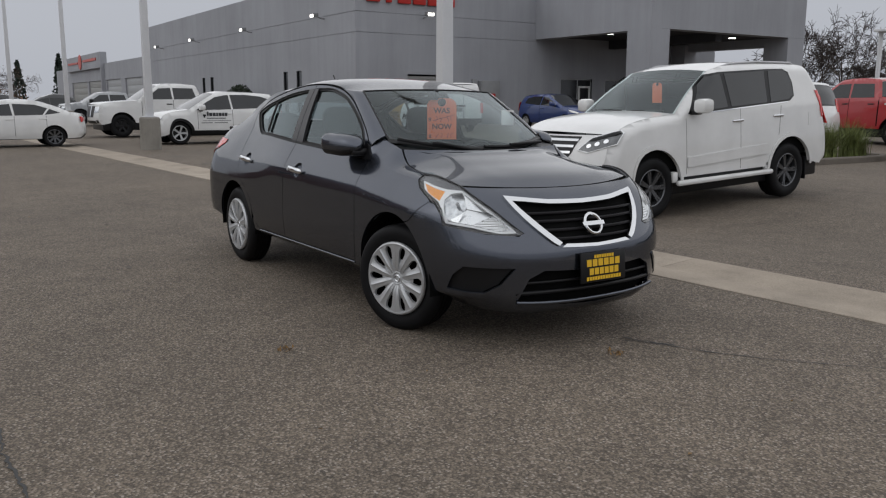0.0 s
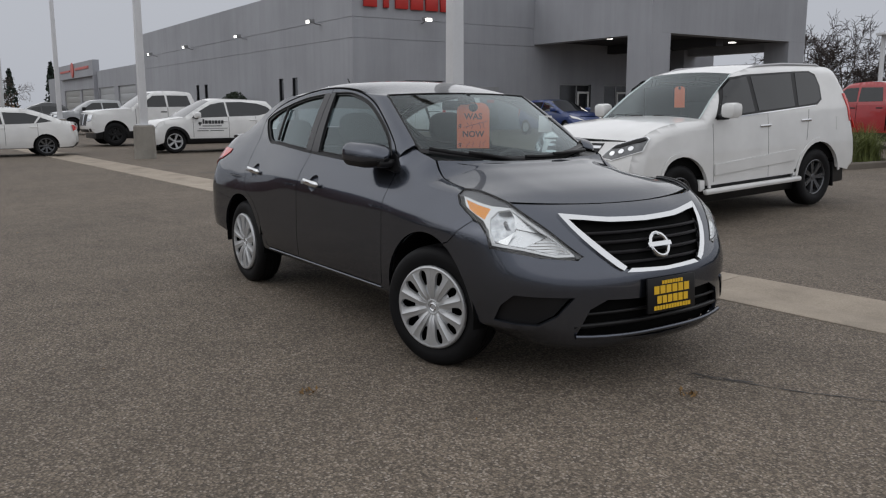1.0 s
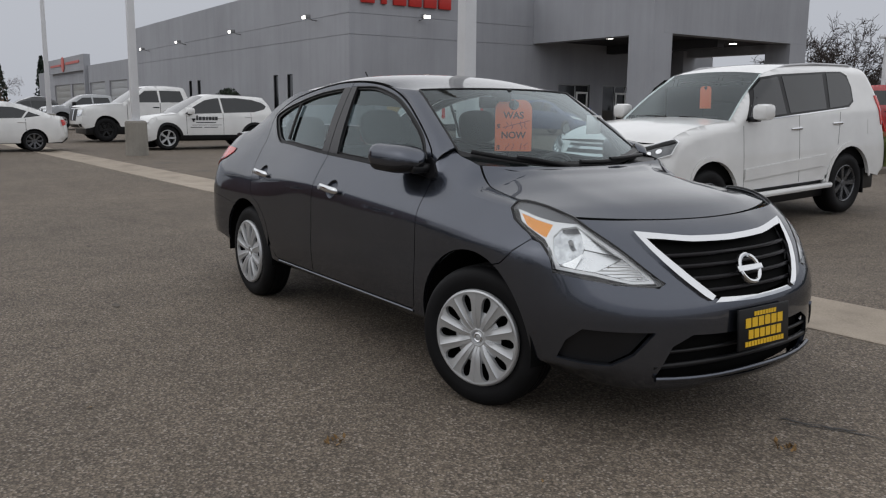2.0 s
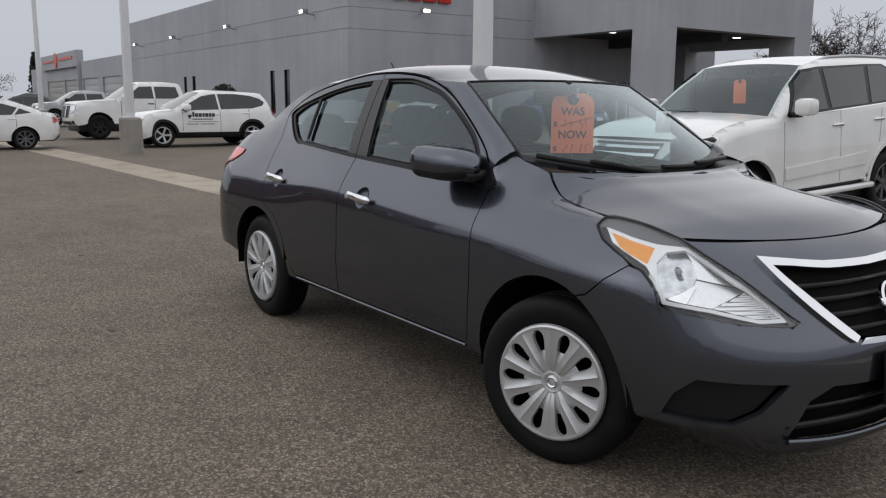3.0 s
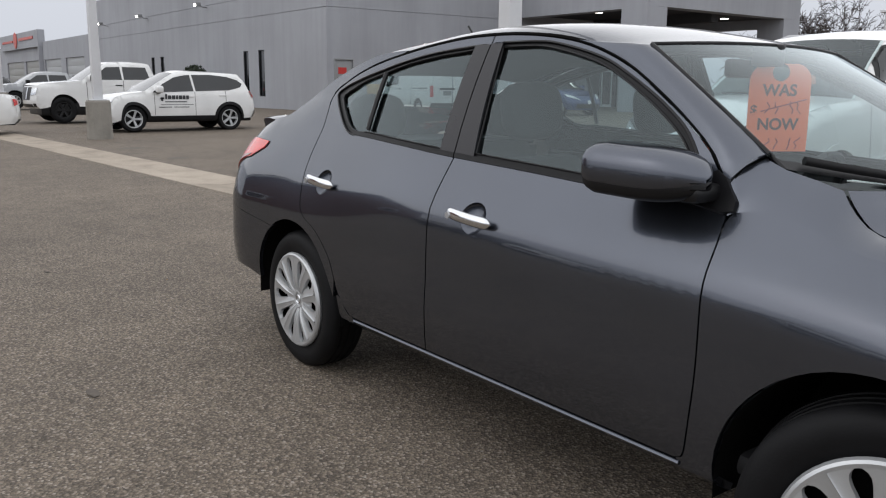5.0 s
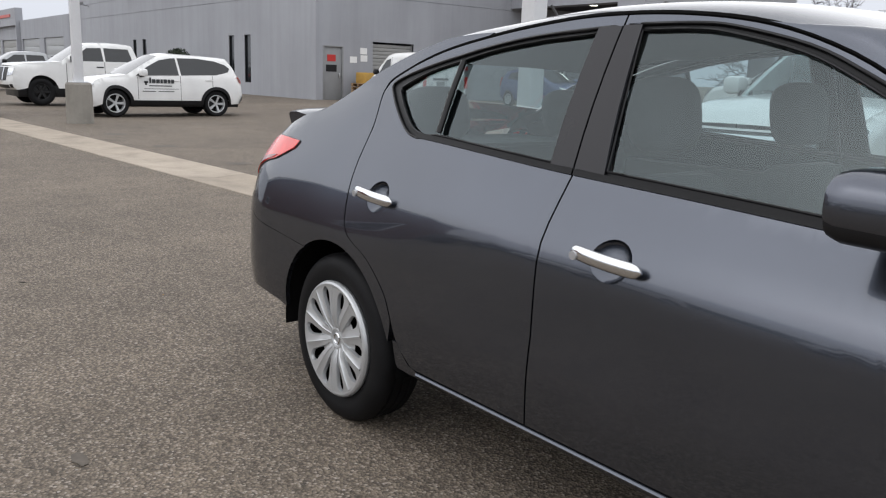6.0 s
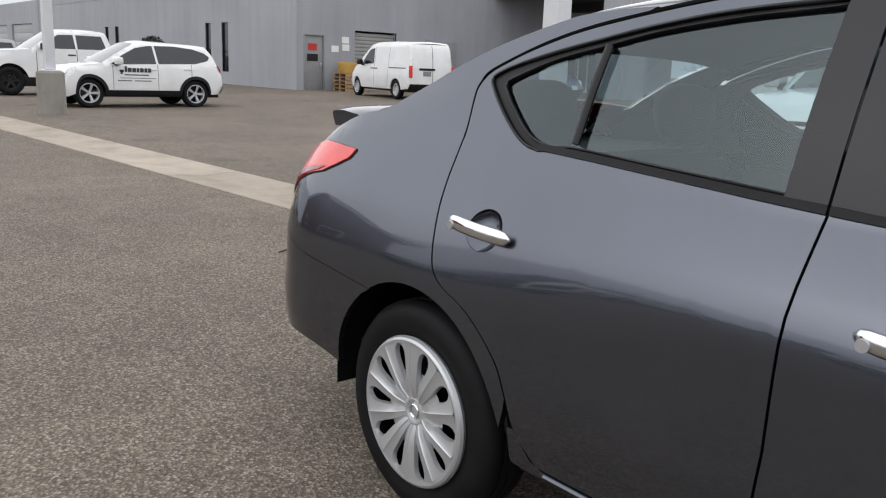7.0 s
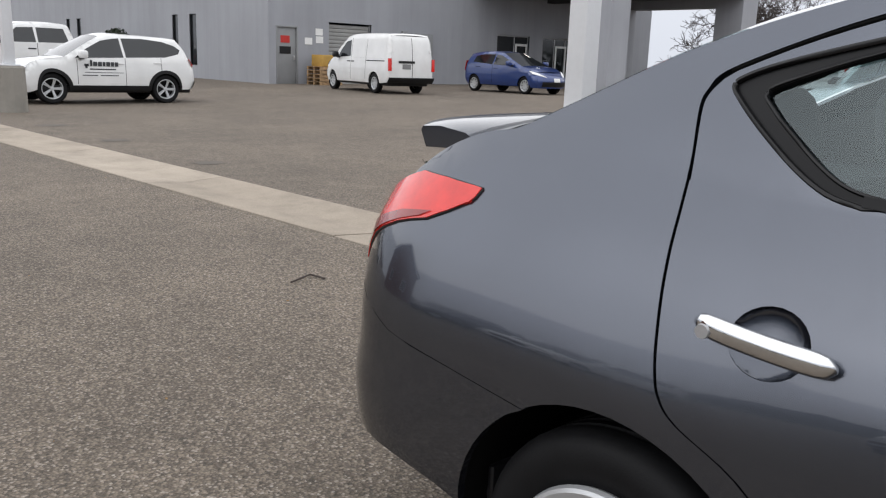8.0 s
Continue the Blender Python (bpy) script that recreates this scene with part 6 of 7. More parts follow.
        part("lamp_seal", tube([(x - 0.004, s * (y + 0.003), z) for x, y, z in pts], 0.007, 6), BLACK, h, smooth=60)
    # quarter panel, tail lights, rear bumper
    tl = [(-0.433, 0.991), (-0.506, 0.998), (-0.62, 1.0), (-0.70, 0.983), on_low(-0.76, -0.60, 0.945), on_low(-0.87, -0.58, 0.765), (-0.845, 0.765), (-0.80, 0.812), (-0.74, 0.845), (-0.682, 0.868), (-0.603, 0.893), (-0.555, 0.905), (-0.509, 0.915), (-0.47, 0.939), (-0.44, 0.972)]
    bs = [(-0.186, 0.623), (-0.317, 0.636), (-0.451, 0.650), (-0.539, 0.668), (-0.583, 0.686), (-0.68, 0.716), (-0.773, 0.744), (-0.84, 0.758)]
    edge = spline([(0.52, 1.399), (0.44, 1.397), (0.38, 1.393), (0.30, 1.385), (0.24, 1.372), (0.1, 1.336), (0.0, 1.306), (-0.106, 1.268), (-0.224, 1.217), (-0.335, 1.164), (-0.42, 1.122), (-0.533, 1.083), (-0.63, 1.043), (-0.70, 1.0)], 4)
    seam = [(a - 0.006, b) for a, b in rseam] + spline([(0.004, 1.07), (-0.004, 1.11), (-0.02, 1.185), (-0.014, 1.215), (0.012, 1.246), (0.117, 1.290), (0.235, 1.331), (0.36, 1.364), (0.5, 1.390)], 4)
    quarter = arc(*ra, 14, 119, 18)[::-1] + [(0.372, 0.45)] + [p for p in seam if p[1] > 0.47] + edge + [tl[3], tl[2], tl[1], tl[0]] + tl[:5:-1] + bs[::-1]

    def quarter_fn(a, b):
        return sedan_side(a, b)
    sides("quarter_panel", quarter_fn, quarter, P, car)
    rb = [(p[0], p[1]) for p in arc(*ra, 121, 174, 9)] + [(-0.48, 0.368), on_low(-0.6, -0.79, 0.372), on_low(-0.85, -0.64, 0.36), on_low(-1.0, -0.4, 0.35), (-1.45, 0.345), (-1.45, 0.76), on_low(-0.85, -0.55, 0.765)] + [(p[0] - 0.001, p[1] - 0.0015) for p in bs[::-1]]
    panel("rear_bumper", skin(sedan_low, rb, (), (0.06, 0.04), 0.02, mirror="both"), P, car, "grey rear bumper")
    for mir in (False, True):
        t = panel("tail_light", skin(lambda a, b: sedan_low(a, b), tl, (), 0.03, 0.03, 0.006, mirror=mir), RED_LENS, car, "red wraparound tail light")
        s = 1 if not mir else -1
        panel("lower_lens", skin(sedan_low, [(-0.835, 0.78), (-0.79, 0.822), (-0.74, 0.848), (-0.682, 0.871), (-0.603, 0.896), (-0.53, 0.915), (-0.50, 0.93), (-0.60, 0.917), (-0.68, 0.897), (-0.76, 0.877), (-0.84, 0.845)], (), 0.03, 0.0, 0.0085, mirror=mir), DARK_LENS, t, "dark red lower lens")
        part("lamp_seal", tube([(x, s * y, z) for x, y, z in [sedan_low(a, b) for a, b in tl + tl[:1]]], 0.004, 6), BLACK, t, smooth=60)
    # roof, pillars, glass
    rows = []
    front_x = 1.695
    for x in np.linspace(-0.03, front_x, 40):
        if x < 0.24:
            zr = float(np.interp(x, (-0.03, 0.0, 0.1, 0.24), (1.295, 1.307, 1.337, 1.373)))
        else:
            zr = 0.040 * ease(0.6, 0.24, x) + at_x(RAIL, x) if x < 1.46 else float(np.interp(x, (1.46, front_x), (at_x(RAIL, 1.46), 1.388)))
        yr = -sedan_side(x, zr)[1] if x < 1.46 else float(np.interp(x, (1.46, front_x), (-sedan_side(1.46, at_x(RAIL, 1.46))[1], 0.518)))
        yr -= 0.004
        zc = at_x(RIDGE, x + 0.07 * ease(1.4, front_x, x))
        rows.append([(x + (0.075 * (1 - k * k)) * ease(1.3, front_x, x) + -0.10 * (1 - k * k) * ease(0.25, 0.0, x), yr * k, zr - 0.004 + (zc - zr) * (0.62 * (1 - abs(k) ** 2.2) + 0.38 * (1 - abs(k) ** 9))) for k in np.linspace(-1, 1, 41)])
    roof_rows = rows
    part("roof", sheet(rows, (0, 0, 1)), P, car, smooth=60)
    part("headlining", sheet([[(x, y * 0.97, z - 0.035) for x, y, z in r] for r in rows[1:-1]], (0, 0, -1)), LINING, car, smooth=60)
    for s in (1, -1):
        gap = []
        for x in np.linspace(0.02, 2.08, 40):
            p = sedan_side(x, at_x(RAIL, x) - 0.004)
            gap.append((p[0], s * (p[1] + 0.010), p[2]))
        part("roof_gap", tube(gap, 0.0085, 6), VOID, car, smooth=60)
    wb = [(2.205 + 0.23 * (1 - k * k), 0.6 * k, 1.066 - 0.06 * (1 - k * k)) for k in np.linspace(-1, 1, 21)]
    wt = [(1.705 + 0.07 * (1 - k * k), 0.513 * k, 1.385 + 0.012 * (1 - k * k)) for k in np.linspace(-1, 1, 21)]
    wrows = []
    for s in np.linspace(0, 1, 11):
        wrows.append([tuple(Vector(p) * (1 - s) + Vector(q) * s + Vector((0.55, 0, 0.84)) * (0.12 * s * (1 - s) * (0.12 + 0.88 * (1 - k * k)))) for p, q, k in zip(wb, wt, np.linspace(-1, 1, 21))])
    part("windscreen", sheet(wrows, (1, 0, 1)), SCREEN_GLASS, car, "clear windscreen with wipers parked", 60)
    part("screen_border", tube([wrows[i][0] for i in range(11)] + wrows[-1] + [wrows[i][-1] for i in range(10, -1, -1)], 0.006, 6), BLACK, car, smooth=60)
    part("windscreen_edge", sheet([[(x + 0.002, y, z + 0.003) for x, y, z in r_] for r_ in (wrows[0], [tuple(Vector(p) * 0.35 + Vector(q) * 0.65) for p, q in zip(wrows[0], wrows[1])])], (1, 0, 1)), BLACK, car, "black band along the windscreen foot", 60)
    def even(pts, n):
        pts = [Vector(p) for p in pts]
        d = np.concatenate(([0], np.cumsum([(q - p).length for p, q in zip(pts, pts[1:])])))
        return [Vector([np.interp(t, d, [p[k] for p in pts]) for k in range(3)]) for t in np.linspace(0, d[-1], n)]
    foot = [Vector(sedan_side(2.104, 1.028)), Vector(sedan_side(2.115, 1.048)), Vector((2.118, -0.655, 1.070)), Vector((2.155, -0.612, 1.095))]
    la = even([sedan_side(x, at_x(RAIL, x)) for x in np.linspace(1.44, 2.085, 24)], 14) + foot
    lb = even([roof_rows[-5][0], roof_rows[-3][0], roof_rows[-1][0]] + [wrows[i][0] for i in range(10, 0, -1)], 16)
    lb = lb + [lb[-1] + Vector((0.003, 0, -0.002)), lb[-1] + Vector((0.006, -0.002, -0.004))]
    for s in (1, -1):
        rws = [[tuple(p * (1 - t) + q * t + Vector((0.02, -0.03, 0.025)) * (4 * t * (1 - t)) * 0.5 * min(1, i / 3)) for t in np.linspace(0, 1, 7)] for i, (p, q) in enumerate(zip(la, lb))]
        rws = [[(x, y * s, z) for x, y, z in r] for r in rws]
        part("windscreen_pillar", sheet(rws, (0.3, -s, 0.4)), P, car, smooth=60)
        part("pillar_gap", tube([(x + 0.003, (y + 0.004) * s, z - 0.004) for x, y, z in foot], 0.0035, 6), VOID, car, smooth=60)
    # the fender's shoulder, up to the pillar foot and the hood
    inner = [tuple(p + Vector((0.004, 0, -0.004))) for p in foot] + [(2.208, -0.604, 1.068), (2.29, -0.603, 1.049), (2.352, -0.603, 1.032), (2.371, -0.606, 1.003), (2.391, -0.609, 0.98), (2.418, -0.6095, 0.956), (2.455, -0.6155, 0.941), (2.55, -0.6315, 0.927), (2.64, -0.6445, 0.917), (2.71, -0.6505, 0.911), (2.757, -0.655, 0.908)]
    outer = [sedan_low(x, z) for x, z in [(2.128, 0.956)] + fender_top + [(2.735, 0.898)]]
    for s in (1, -1):
        rws = [[tuple(Vector(p) * (1 - t) + Vector(q) * t + Vector((0, -0.005, 0.005)) * 4 * t * (1 - t) * min(1.0, i / 6)) for t in np.linspace(0, 1, 7)] for i, (p, q) in enumerate(zip(outer, inner))]
        part("fender_shoulder", sheet([[(x, y * s, z) for x, y, z in r] for r in rws], (0.1, -s, 0.5)), P, car, smooth=60)
    # rear glass, boot lid, spoiler
    def edge_pt(x):
        z = float(np.interp(x, [p[0] for p in edge[::-1]], [p[1] for p in edge[::-1]]))
        return sedan_side(x, z)
    rows = []
    for x in np.linspace(0.02, -0.42, 8):
        p = edge_pt(x)
        zc = float(np.interp(x, (-0.42, -0.1, 0.02), (1.16, 1.285, 1.33)))
        rows.append([(x - 0.06 * (1 - k * k), -p[1] * 0.985 * k, p[2] + (zc - p[2]) * (1 - k * k) + 0.004) for k in np.linspace(-1, 1, 15)])
    part("rear_window", sheet(rows, (-1, 0, 1)), CAR_GLASS, car, "clear rear window", 60)
    rows = []
    for x in np.linspace(-0.43, -0.68, 6):
        p = edge_pt(x)
        rows.append([(x - 0.06 * (1 - k * k), -p[1] * k, p[2] + 0.035 * (1 - k * k) + 0.002) for k in np.linspace(-1, 1, 15)])
    for x, z, w in ((-0.77, 0.99, 0.57), (-0.86, 0.9, 0.55), (-0.9, 0.78, 0.54)):
        rows.append([(x - 0.09 * (1 - k * k), w * k, z + 0.03 * (1 - k * k)) for k in np.linspace(-1, 1, 15)])
    part("boot_lid", sheet(rows, (-0.3, 0, 1)), P, car, smooth=60)
    prof = [(-0.6, 1.075), (-0.66, 1.105), (-0.78, 1.118), (-0.862, 1.112), (-0.872, 1.098), (-0.845, 1.045), (-0.74, 1.05)]
    rows = []
    for k in np.linspace(-1, 1, 21):
        e = 1 - 0.25 * abs(k) ** 8
        rows.append([(-0.69 + (x + 0.72) * e - 0.075 * (1 - k * k), 0.56 * k, 1.058 + (z - 1.07) * e + 0.006 * (1 - k * k)) for x, z in prof])
    bm = loft(rows, True)
    bm.faces.new(bm.verts[:7]), bm.faces.new(bm.verts[-7:])
    bmesh.ops.recalc_face_normals(bm, faces=bm.faces)
    part("spoiler", bm, P, car, "grey boot spoiler", 40)
    # hood
    hs = [(2.357, -0.598, 1.032), (2.373, -0.60, 1.004), (2.393, -0.602, 0.98), (2.42, -0.606, 0.956), (2.457, -0.612, 0.941), (2.55, -0.628, 0.927), (2.64, -0.641, 0.917), (2.78, -0.65, 0.905), (2.9, -0.638, 0.893), (3.0, -0.625, 0.871)]
    hs = spline(hs, 3)
    rows = []
    n = len(hs) - 1
    for i, (x, y, z) in enumerate(hs):
        s = i / n
        bow = 0.12 + 0.045 * s
        crown = at_x([(0, -0.012), (0.11, 0.010), (0.22, 0.029), (0.33, 0.045), (0.45, 0.051), (0.56, 0.047), (0.67, 0.039), (0.78, 0.027), (0.89, 0.008), (1, -0.02)], s)
        fall = 2.2 + 2.4 * ease(0.0, 0.2, s) * ease(0.85, 0.4, s)
        rows.append([(x + bow * (1 - k * k), (y + 0.005) * -k, z + crown * (1 - abs(k) ** fall) + 0.003 * math.exp(-((abs(k) - 0.6) / 0.1) ** 2) * ease(1.0, 0.85, s)) for k in np.linspace(-1, 1, 31)])
    part("hood", sheet(rows, (0, 0, 1)), P, car, smooth=60)
    for s in (1, -1):
        part("hood_gap", tube([(x, s * (y - 0.001), z - 0.012) for x, y, z in hs], 0.005, 6), VOID, car, smooth=60)
    part("hood_gap", tube([(p[0] + 0.002, p[1], p[2] - 0.008) for p in rows[-1]], 0.004, 6), VOID, car, smooth=60)
    # cowl and wipers
    cow = [[(2.19 + 0.24 * (1 - k * k) + dx, 0.597 * k, 1.066 - 0.062 * (1 - k * k) + dz) for k in np.linspace(-1, 1, 17)] for dx, dz in ((0.0, -0.01), (0.06, -0.022), (0.14, -0.03))]
    part("cowl", sheet(cow, (0, 0, 1)), BLACK, car, smooth=60)
    for y0, y1, x0 in ((-0.08, -0.56, 2.44), (0.52, -0.04, 2.42)):
        pts = []
        for t in np.linspace(0, 1, 9):
            y = y0 + (y1 - y0) * t
            k = y / 0.605
            pts.append((2.205 + 0.23 * (1 - k * k) + 0.010 - 0.022 * t, y, 1.066 - 0.06 * (1 - k * k) + 0.014 + 0.018 * t))
        w = new("wiper")
        w.parent = car
        part("blade", tube(pts, 0.012, 6), BLACK, w, smooth=60)
        part("arm", tube([(pts[0][0] + 0.03, y0, pts[0][2] - 0.01), (pts[4][0] + 0.02, pts[4][1], pts[4][2] + 0.012), (pts[5][0] + 0.005, pts[5][1], pts[5][2] + 0.012)], 0.011, 6), BLACK, w, smooth=60)
    # door mirrors
    for s in (1, -1):
        m = new("door_mirror")
        m.parent = car
        for shell, drop, grow_by, mat, lab in (("mirror_housing", 0.0, 1.0, P, "grey mirror housing"), ("mirror_lower_shell", 0.016, 0.95, BLACK, "black lower mirror shell")):
            rows = []
            for k in np.linspace(0, 1, 15):
                e = math.sqrt(max(0.02, 1 - max(0.0, (k - 0.35) / 0.65) ** 2.6)) * (0.9 if k == 0 else 1.0)
                wy, hz = 0.086 * e * grow_by, 0.064 * e * grow_by
                yc, zc = -0.79 + 0.025 * k, 1.062 - 0.014 * k - drop
                ring = []
                for t in np.linspace(0, 2 * math.pi, 25)[:-1]:
                    c, q = math.cos(t), math.sin(t)
                    dy = wy * math.copysign(abs(c) ** 0.55, c)
                    ring.append((1.782 + 0.325 * k + 0.25 * (dy + 0.086) * (1 - k), (yc + dy) * s, zc + hz * math.copysign(abs(q) ** 0.6, q) - 0.012 * (q > 0) * abs(c) * (c < 0)))
                rows.append(ring)
            bm = loft(rows, True)
            bm.faces.new(bm.verts[:24]), bm.faces.new(bm.verts[-24:])
            bmesh.ops.recalc_face_normals(bm, faces=bm.faces)
            part(shell, bm, mat, m, lab, 60)
        part("mirror_arm", box((2.03, min(-0.80 * s, -0.68 * s), 0.985), (2.10, max(-0.80 * s, -0.68 * s), 1.03), 0.016), BLACK, m)
    # antenna
    part("antenna", tube([(0.31, 0, 1.425), (0.29, 0, 1.45), (0.215, 0, 1.535)], 0.005, 6), BLACK, car)
    # wheels, wells, floor
    for cx, st in ((2.586, 19.0), (0.0, 0.0)):
        for s in (-1, 1):
            hubcap_wheel(car, (cx - (0.01 if cx > 1 else 0), s * 0.708, 0.308), st, s)
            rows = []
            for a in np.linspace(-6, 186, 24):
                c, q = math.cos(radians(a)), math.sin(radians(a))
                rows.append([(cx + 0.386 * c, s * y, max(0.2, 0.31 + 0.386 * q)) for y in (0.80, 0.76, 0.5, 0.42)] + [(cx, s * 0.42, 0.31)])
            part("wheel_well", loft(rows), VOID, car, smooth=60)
    # floor blocks in shade-black, added to deepen the dark under the sills
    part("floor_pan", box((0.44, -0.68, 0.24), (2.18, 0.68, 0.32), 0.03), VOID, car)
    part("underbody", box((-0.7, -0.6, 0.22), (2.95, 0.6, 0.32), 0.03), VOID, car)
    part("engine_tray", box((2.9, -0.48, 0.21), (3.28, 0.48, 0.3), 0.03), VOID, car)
    part("mud_flap", box((-0.35, -0.74, 0.25), (-0.33, -0.5, 0.42), 0.008), BLACK, car)
    # interior
    inn = new("interior")
    inn.parent = car
    tagged(inn, "charcoal cloth cabin interior")
    part("floor", box((-0.5, -0.7, 0.3), (2.3, 0.7, 0.36), 0.02), DASH, inn)
    for s in (1, -1):
        part("door_lining", box((0.05, s * 0.71 - 0.03, 0.33), (2.15, s * 0.71 + 0.03, 0.93), 0.02), DASH, inn)
    car_seat(inn, 1.27, -0.36), car_seat(inn, 1.27, 0.36)
    part("rear_bench", box((0.12, -0.62, 0.36), (0.62, 0.62, 0.52), 0.05), FABRIC, inn)
    bm = box((-0.08, -0.62, 0), (0.06, 0.62, 0.56), 0.05)
    bmesh.ops.transform(bm, matrix=pose(0.14, 0, 0.48, 0, -22, 0), verts=bm.verts)
    part("rear_backrest", bm, FABRIC, inn)
    for y in (-0.36, 0.36):
        bm = bmesh.new()
        bmesh.ops.create_uvsphere(bm, u_segments=16, v_segments=10, radius=1)
        for v in bm.verts:
            v.co = Vector([math.copysign(abs(c) ** 0.65, c) for c in v.co])
            v.co = Vector((v.co.x * 0.055, v.co.y * 0.145, v.co.z * 0.105))
        bmesh.ops.transform(bm, matrix=pose(0.0, y, 1.12, 0, -10, 0), verts=bm.verts)
        part("rear_headrest", bm, FABRIC, inn, smooth=180)
    part("rear_shelf", box((-0.62, -0.64, 0.965), (0.0, 0.64, 0.99), 0.01), FABRIC, inn)
    part("boot_wall", box((-0.03, -0.66, 0.36), (0.0, 0.66, 0.96), 0.01), FABRIC, inn)
    sides("pillar_lining", sedan_side, [(0.06, 1.0), (0.03, 1.1), (0.1, 1.22), (0.2, 1.27), (0.0, 1.235), (-0.25, 1.15), (-0.5, 1.06), (-0.5, 1.0)], FABRIC, inn, step=0.08, rim=0.0, lift=-0.035)
    part("dashboard", sheet([[(x + 0.12 * (1 - k * k), 0.66 * k, z) for k in np.linspace(-1, 1, 9)] for x, z in ((2.28, 1.0), (2.1, 0.985), (1.85, 0.965), (1.78, 0.92), (1.8, 0.6))], (-0.3, 0, 1)), DASH, inn, smooth=50)
    sw = lathe([(0.168, -0.014), (0.186, -0.012), (0.192, 0.0), (0.186, 0.012), (0.168, 0.014), (0.164, 0.0), (0.168, -0.014)], 30, "x")
    for lo, hi in (((-0.012, -0.17, -0.03), (0.012, 0.17, 0.02)), ((-0.03, -0.07, -0.06), (0.02, 0.07, 0.05)), ((-0.012, -0.025, -0.17), (0.012, 0.025, -0.03))):
        add_box(sw, lo, hi, 0.008)
    bmesh.ops.transform(sw, matrix=pose(1.72, 0.36, 0.88, 0, 28, 0), verts=sw.verts)
    part("steering_wheel", sw, DASH, inn)
    part("rear_view_mirror", box((1.66, -0.1, 1.295), (1.69, 0.14, 1.355), 0.012), BLACK, inn)
    part("mirror_stem", box((1.69, 0.0, 1.33), (1.80, 0.03, 1.40), 0.01), BLACK, inn)
    part("dash_paper", box((2.1, -0.1, 1.0), (2.3, 0.18, 1.003), 0.0), WHITE_CARD, inn, "white sheet of paper on the dashboard", None)
    part("window_sticker", box((1.93, 0.47, 1.155), (1.932, 0.58, 1.26), 0.0), WHITE_CARD, inn, "white paper sticker inside the windscreen", None)
    return car, wrows


sedan, screen_rows = make_sedan()

# ---- price tags, lettering ----
def text_mesh(body, size, material, name, parent, m, extrude=0.0006, bold=0.0):
    cu = bpy.data.curves.new(name, "FONT")
    cu.body, cu.size, cu.align_x, cu.align_y, cu.extrude, cu.offset = body, size, "CENTER", "CENTER", extrude, bold
    tmp = bpy.data.objects.new(name, cu)
    scene.collection.objects.link(tmp)
    bpy.context.view_layer.update()
    me = bpy.data.meshes.new_from_object(tmp.evaluated_get(bpy.context.evaluated_depsgraph_get()))
    bpy.data.objects.remove(tmp)
    me.transform(m)
    me.materials.clear()
    me.materials.append(material)
    ob = new(name, me)
    ob.parent = parent
    return ob


def price_tag(m, w=0.215, h=0.315, detail=True):
    """An orange paper tag; its drawing plane is x across, y up, z towards the viewer."""
    t = thing("price_tag", "orange paper price tag behind the windscreen with WAS and NOW" if detail else "small orange paper price tag behind the windscreen", "price tag", "price tags")
    c = 0.28 * w
    out = [(-w / 2, -h / 2), (w / 2, -h / 2), (w / 2, h / 2 - c)] + [(w / 2 - c + c * math.cos(a), h / 2 - c + c * math.sin(a)) for a in np.linspace(0.2, 1.4, 6)] + [(-w / 2 + c + c * math.cos(a), h / 2 - c + c * math.sin(a)) for a in np.linspace(1.75, 2.95, 6)] + [(-w / 2, h / 2 - c)]
    hole = [(0.14 * w * math.cos(a), h / 2 - 0.5 * c + 0.14 * w * math.sin(a)) for a in np.linspace(0, 2 * math.pi, 16)[:-1]]
    part("paper", wall_slab(out, [hole], 0.0008, m @ Matrix.Translation((0, 0, -0.0008))), PAPER, t, smooth=None)
    if detail:
        text_mesh("WAS", 0.052, PAPER_INK, "lettering", t, m @ Matrix.Translation((0.0, 0.055, 0.001)), bold=0.0012)
        text_mesh("NOW", 0.052, PAPER_INK, "lettering", t, m @ Matrix.Translation((0.0, -0.055, 0.001)), bold=0.0012)
        for y in (0.0, -0.118):
            text_mesh("$", 0.042, PAPER_INK, "lettering", t, m @ Matrix.Translation((-0.083, y - 0.008, 0.001)), bold=0.0008)
            rng = random.Random(int(y * 1000) + 7)
            for k in range(4):
                x0 = -0.045 + k * 0.035
                pts = [m @ Vector((x0 + rng.uniform(-0.004, 0.024), y + dy + rng.uniform(-0.003, 0.003), 0.0018)) for dy in (0.02, 0.008, -0.004, -0.018)]
                part("pen_stroke", tube(pts, 0.0018, 4), PEN_INK, t)
        part("pen_stroke", tube([m @ Vector(p) for p in ((-0.06, -0.012, 0.002), (0.09, 0.028, 0.002))], 0.0018, 4), PEN_INK, t)
    return t


def screen_pose(rows, y, s, inset):
    """A pose just inside the windscreen, its x to the viewer's right from outside, its y up the glass."""
    n = len(rows) - 1
    i = min(n - 1, int(s * n))
    f = s * n - i

    def at(row, yy):
        ys = [p[1] for p in row]
        return Vector((np.interp(yy, ys, [p[0] for p in row]), yy, np.interp(yy, ys, [p[2] for p in row])))
    lo, hi = at(rows[i], y), at(rows[i + 1], y)
    p = lo * (1 - f) + hi * f
    up = (hi - lo).normalized()
    across = (at(rows[i], y + 0.05) - at(rows[i], y - 0.05)).normalized()
    nrm = across.cross(up).normalized()
    up = nrm.cross(across)
    m = Matrix((across, up, nrm)).transposed().to_4x4()
    m.translation = p - nrm * inset
    return m


price_tag(pose(1.76, 0.075, 1.2, 90, 0, 55), 0.205, 0.285)
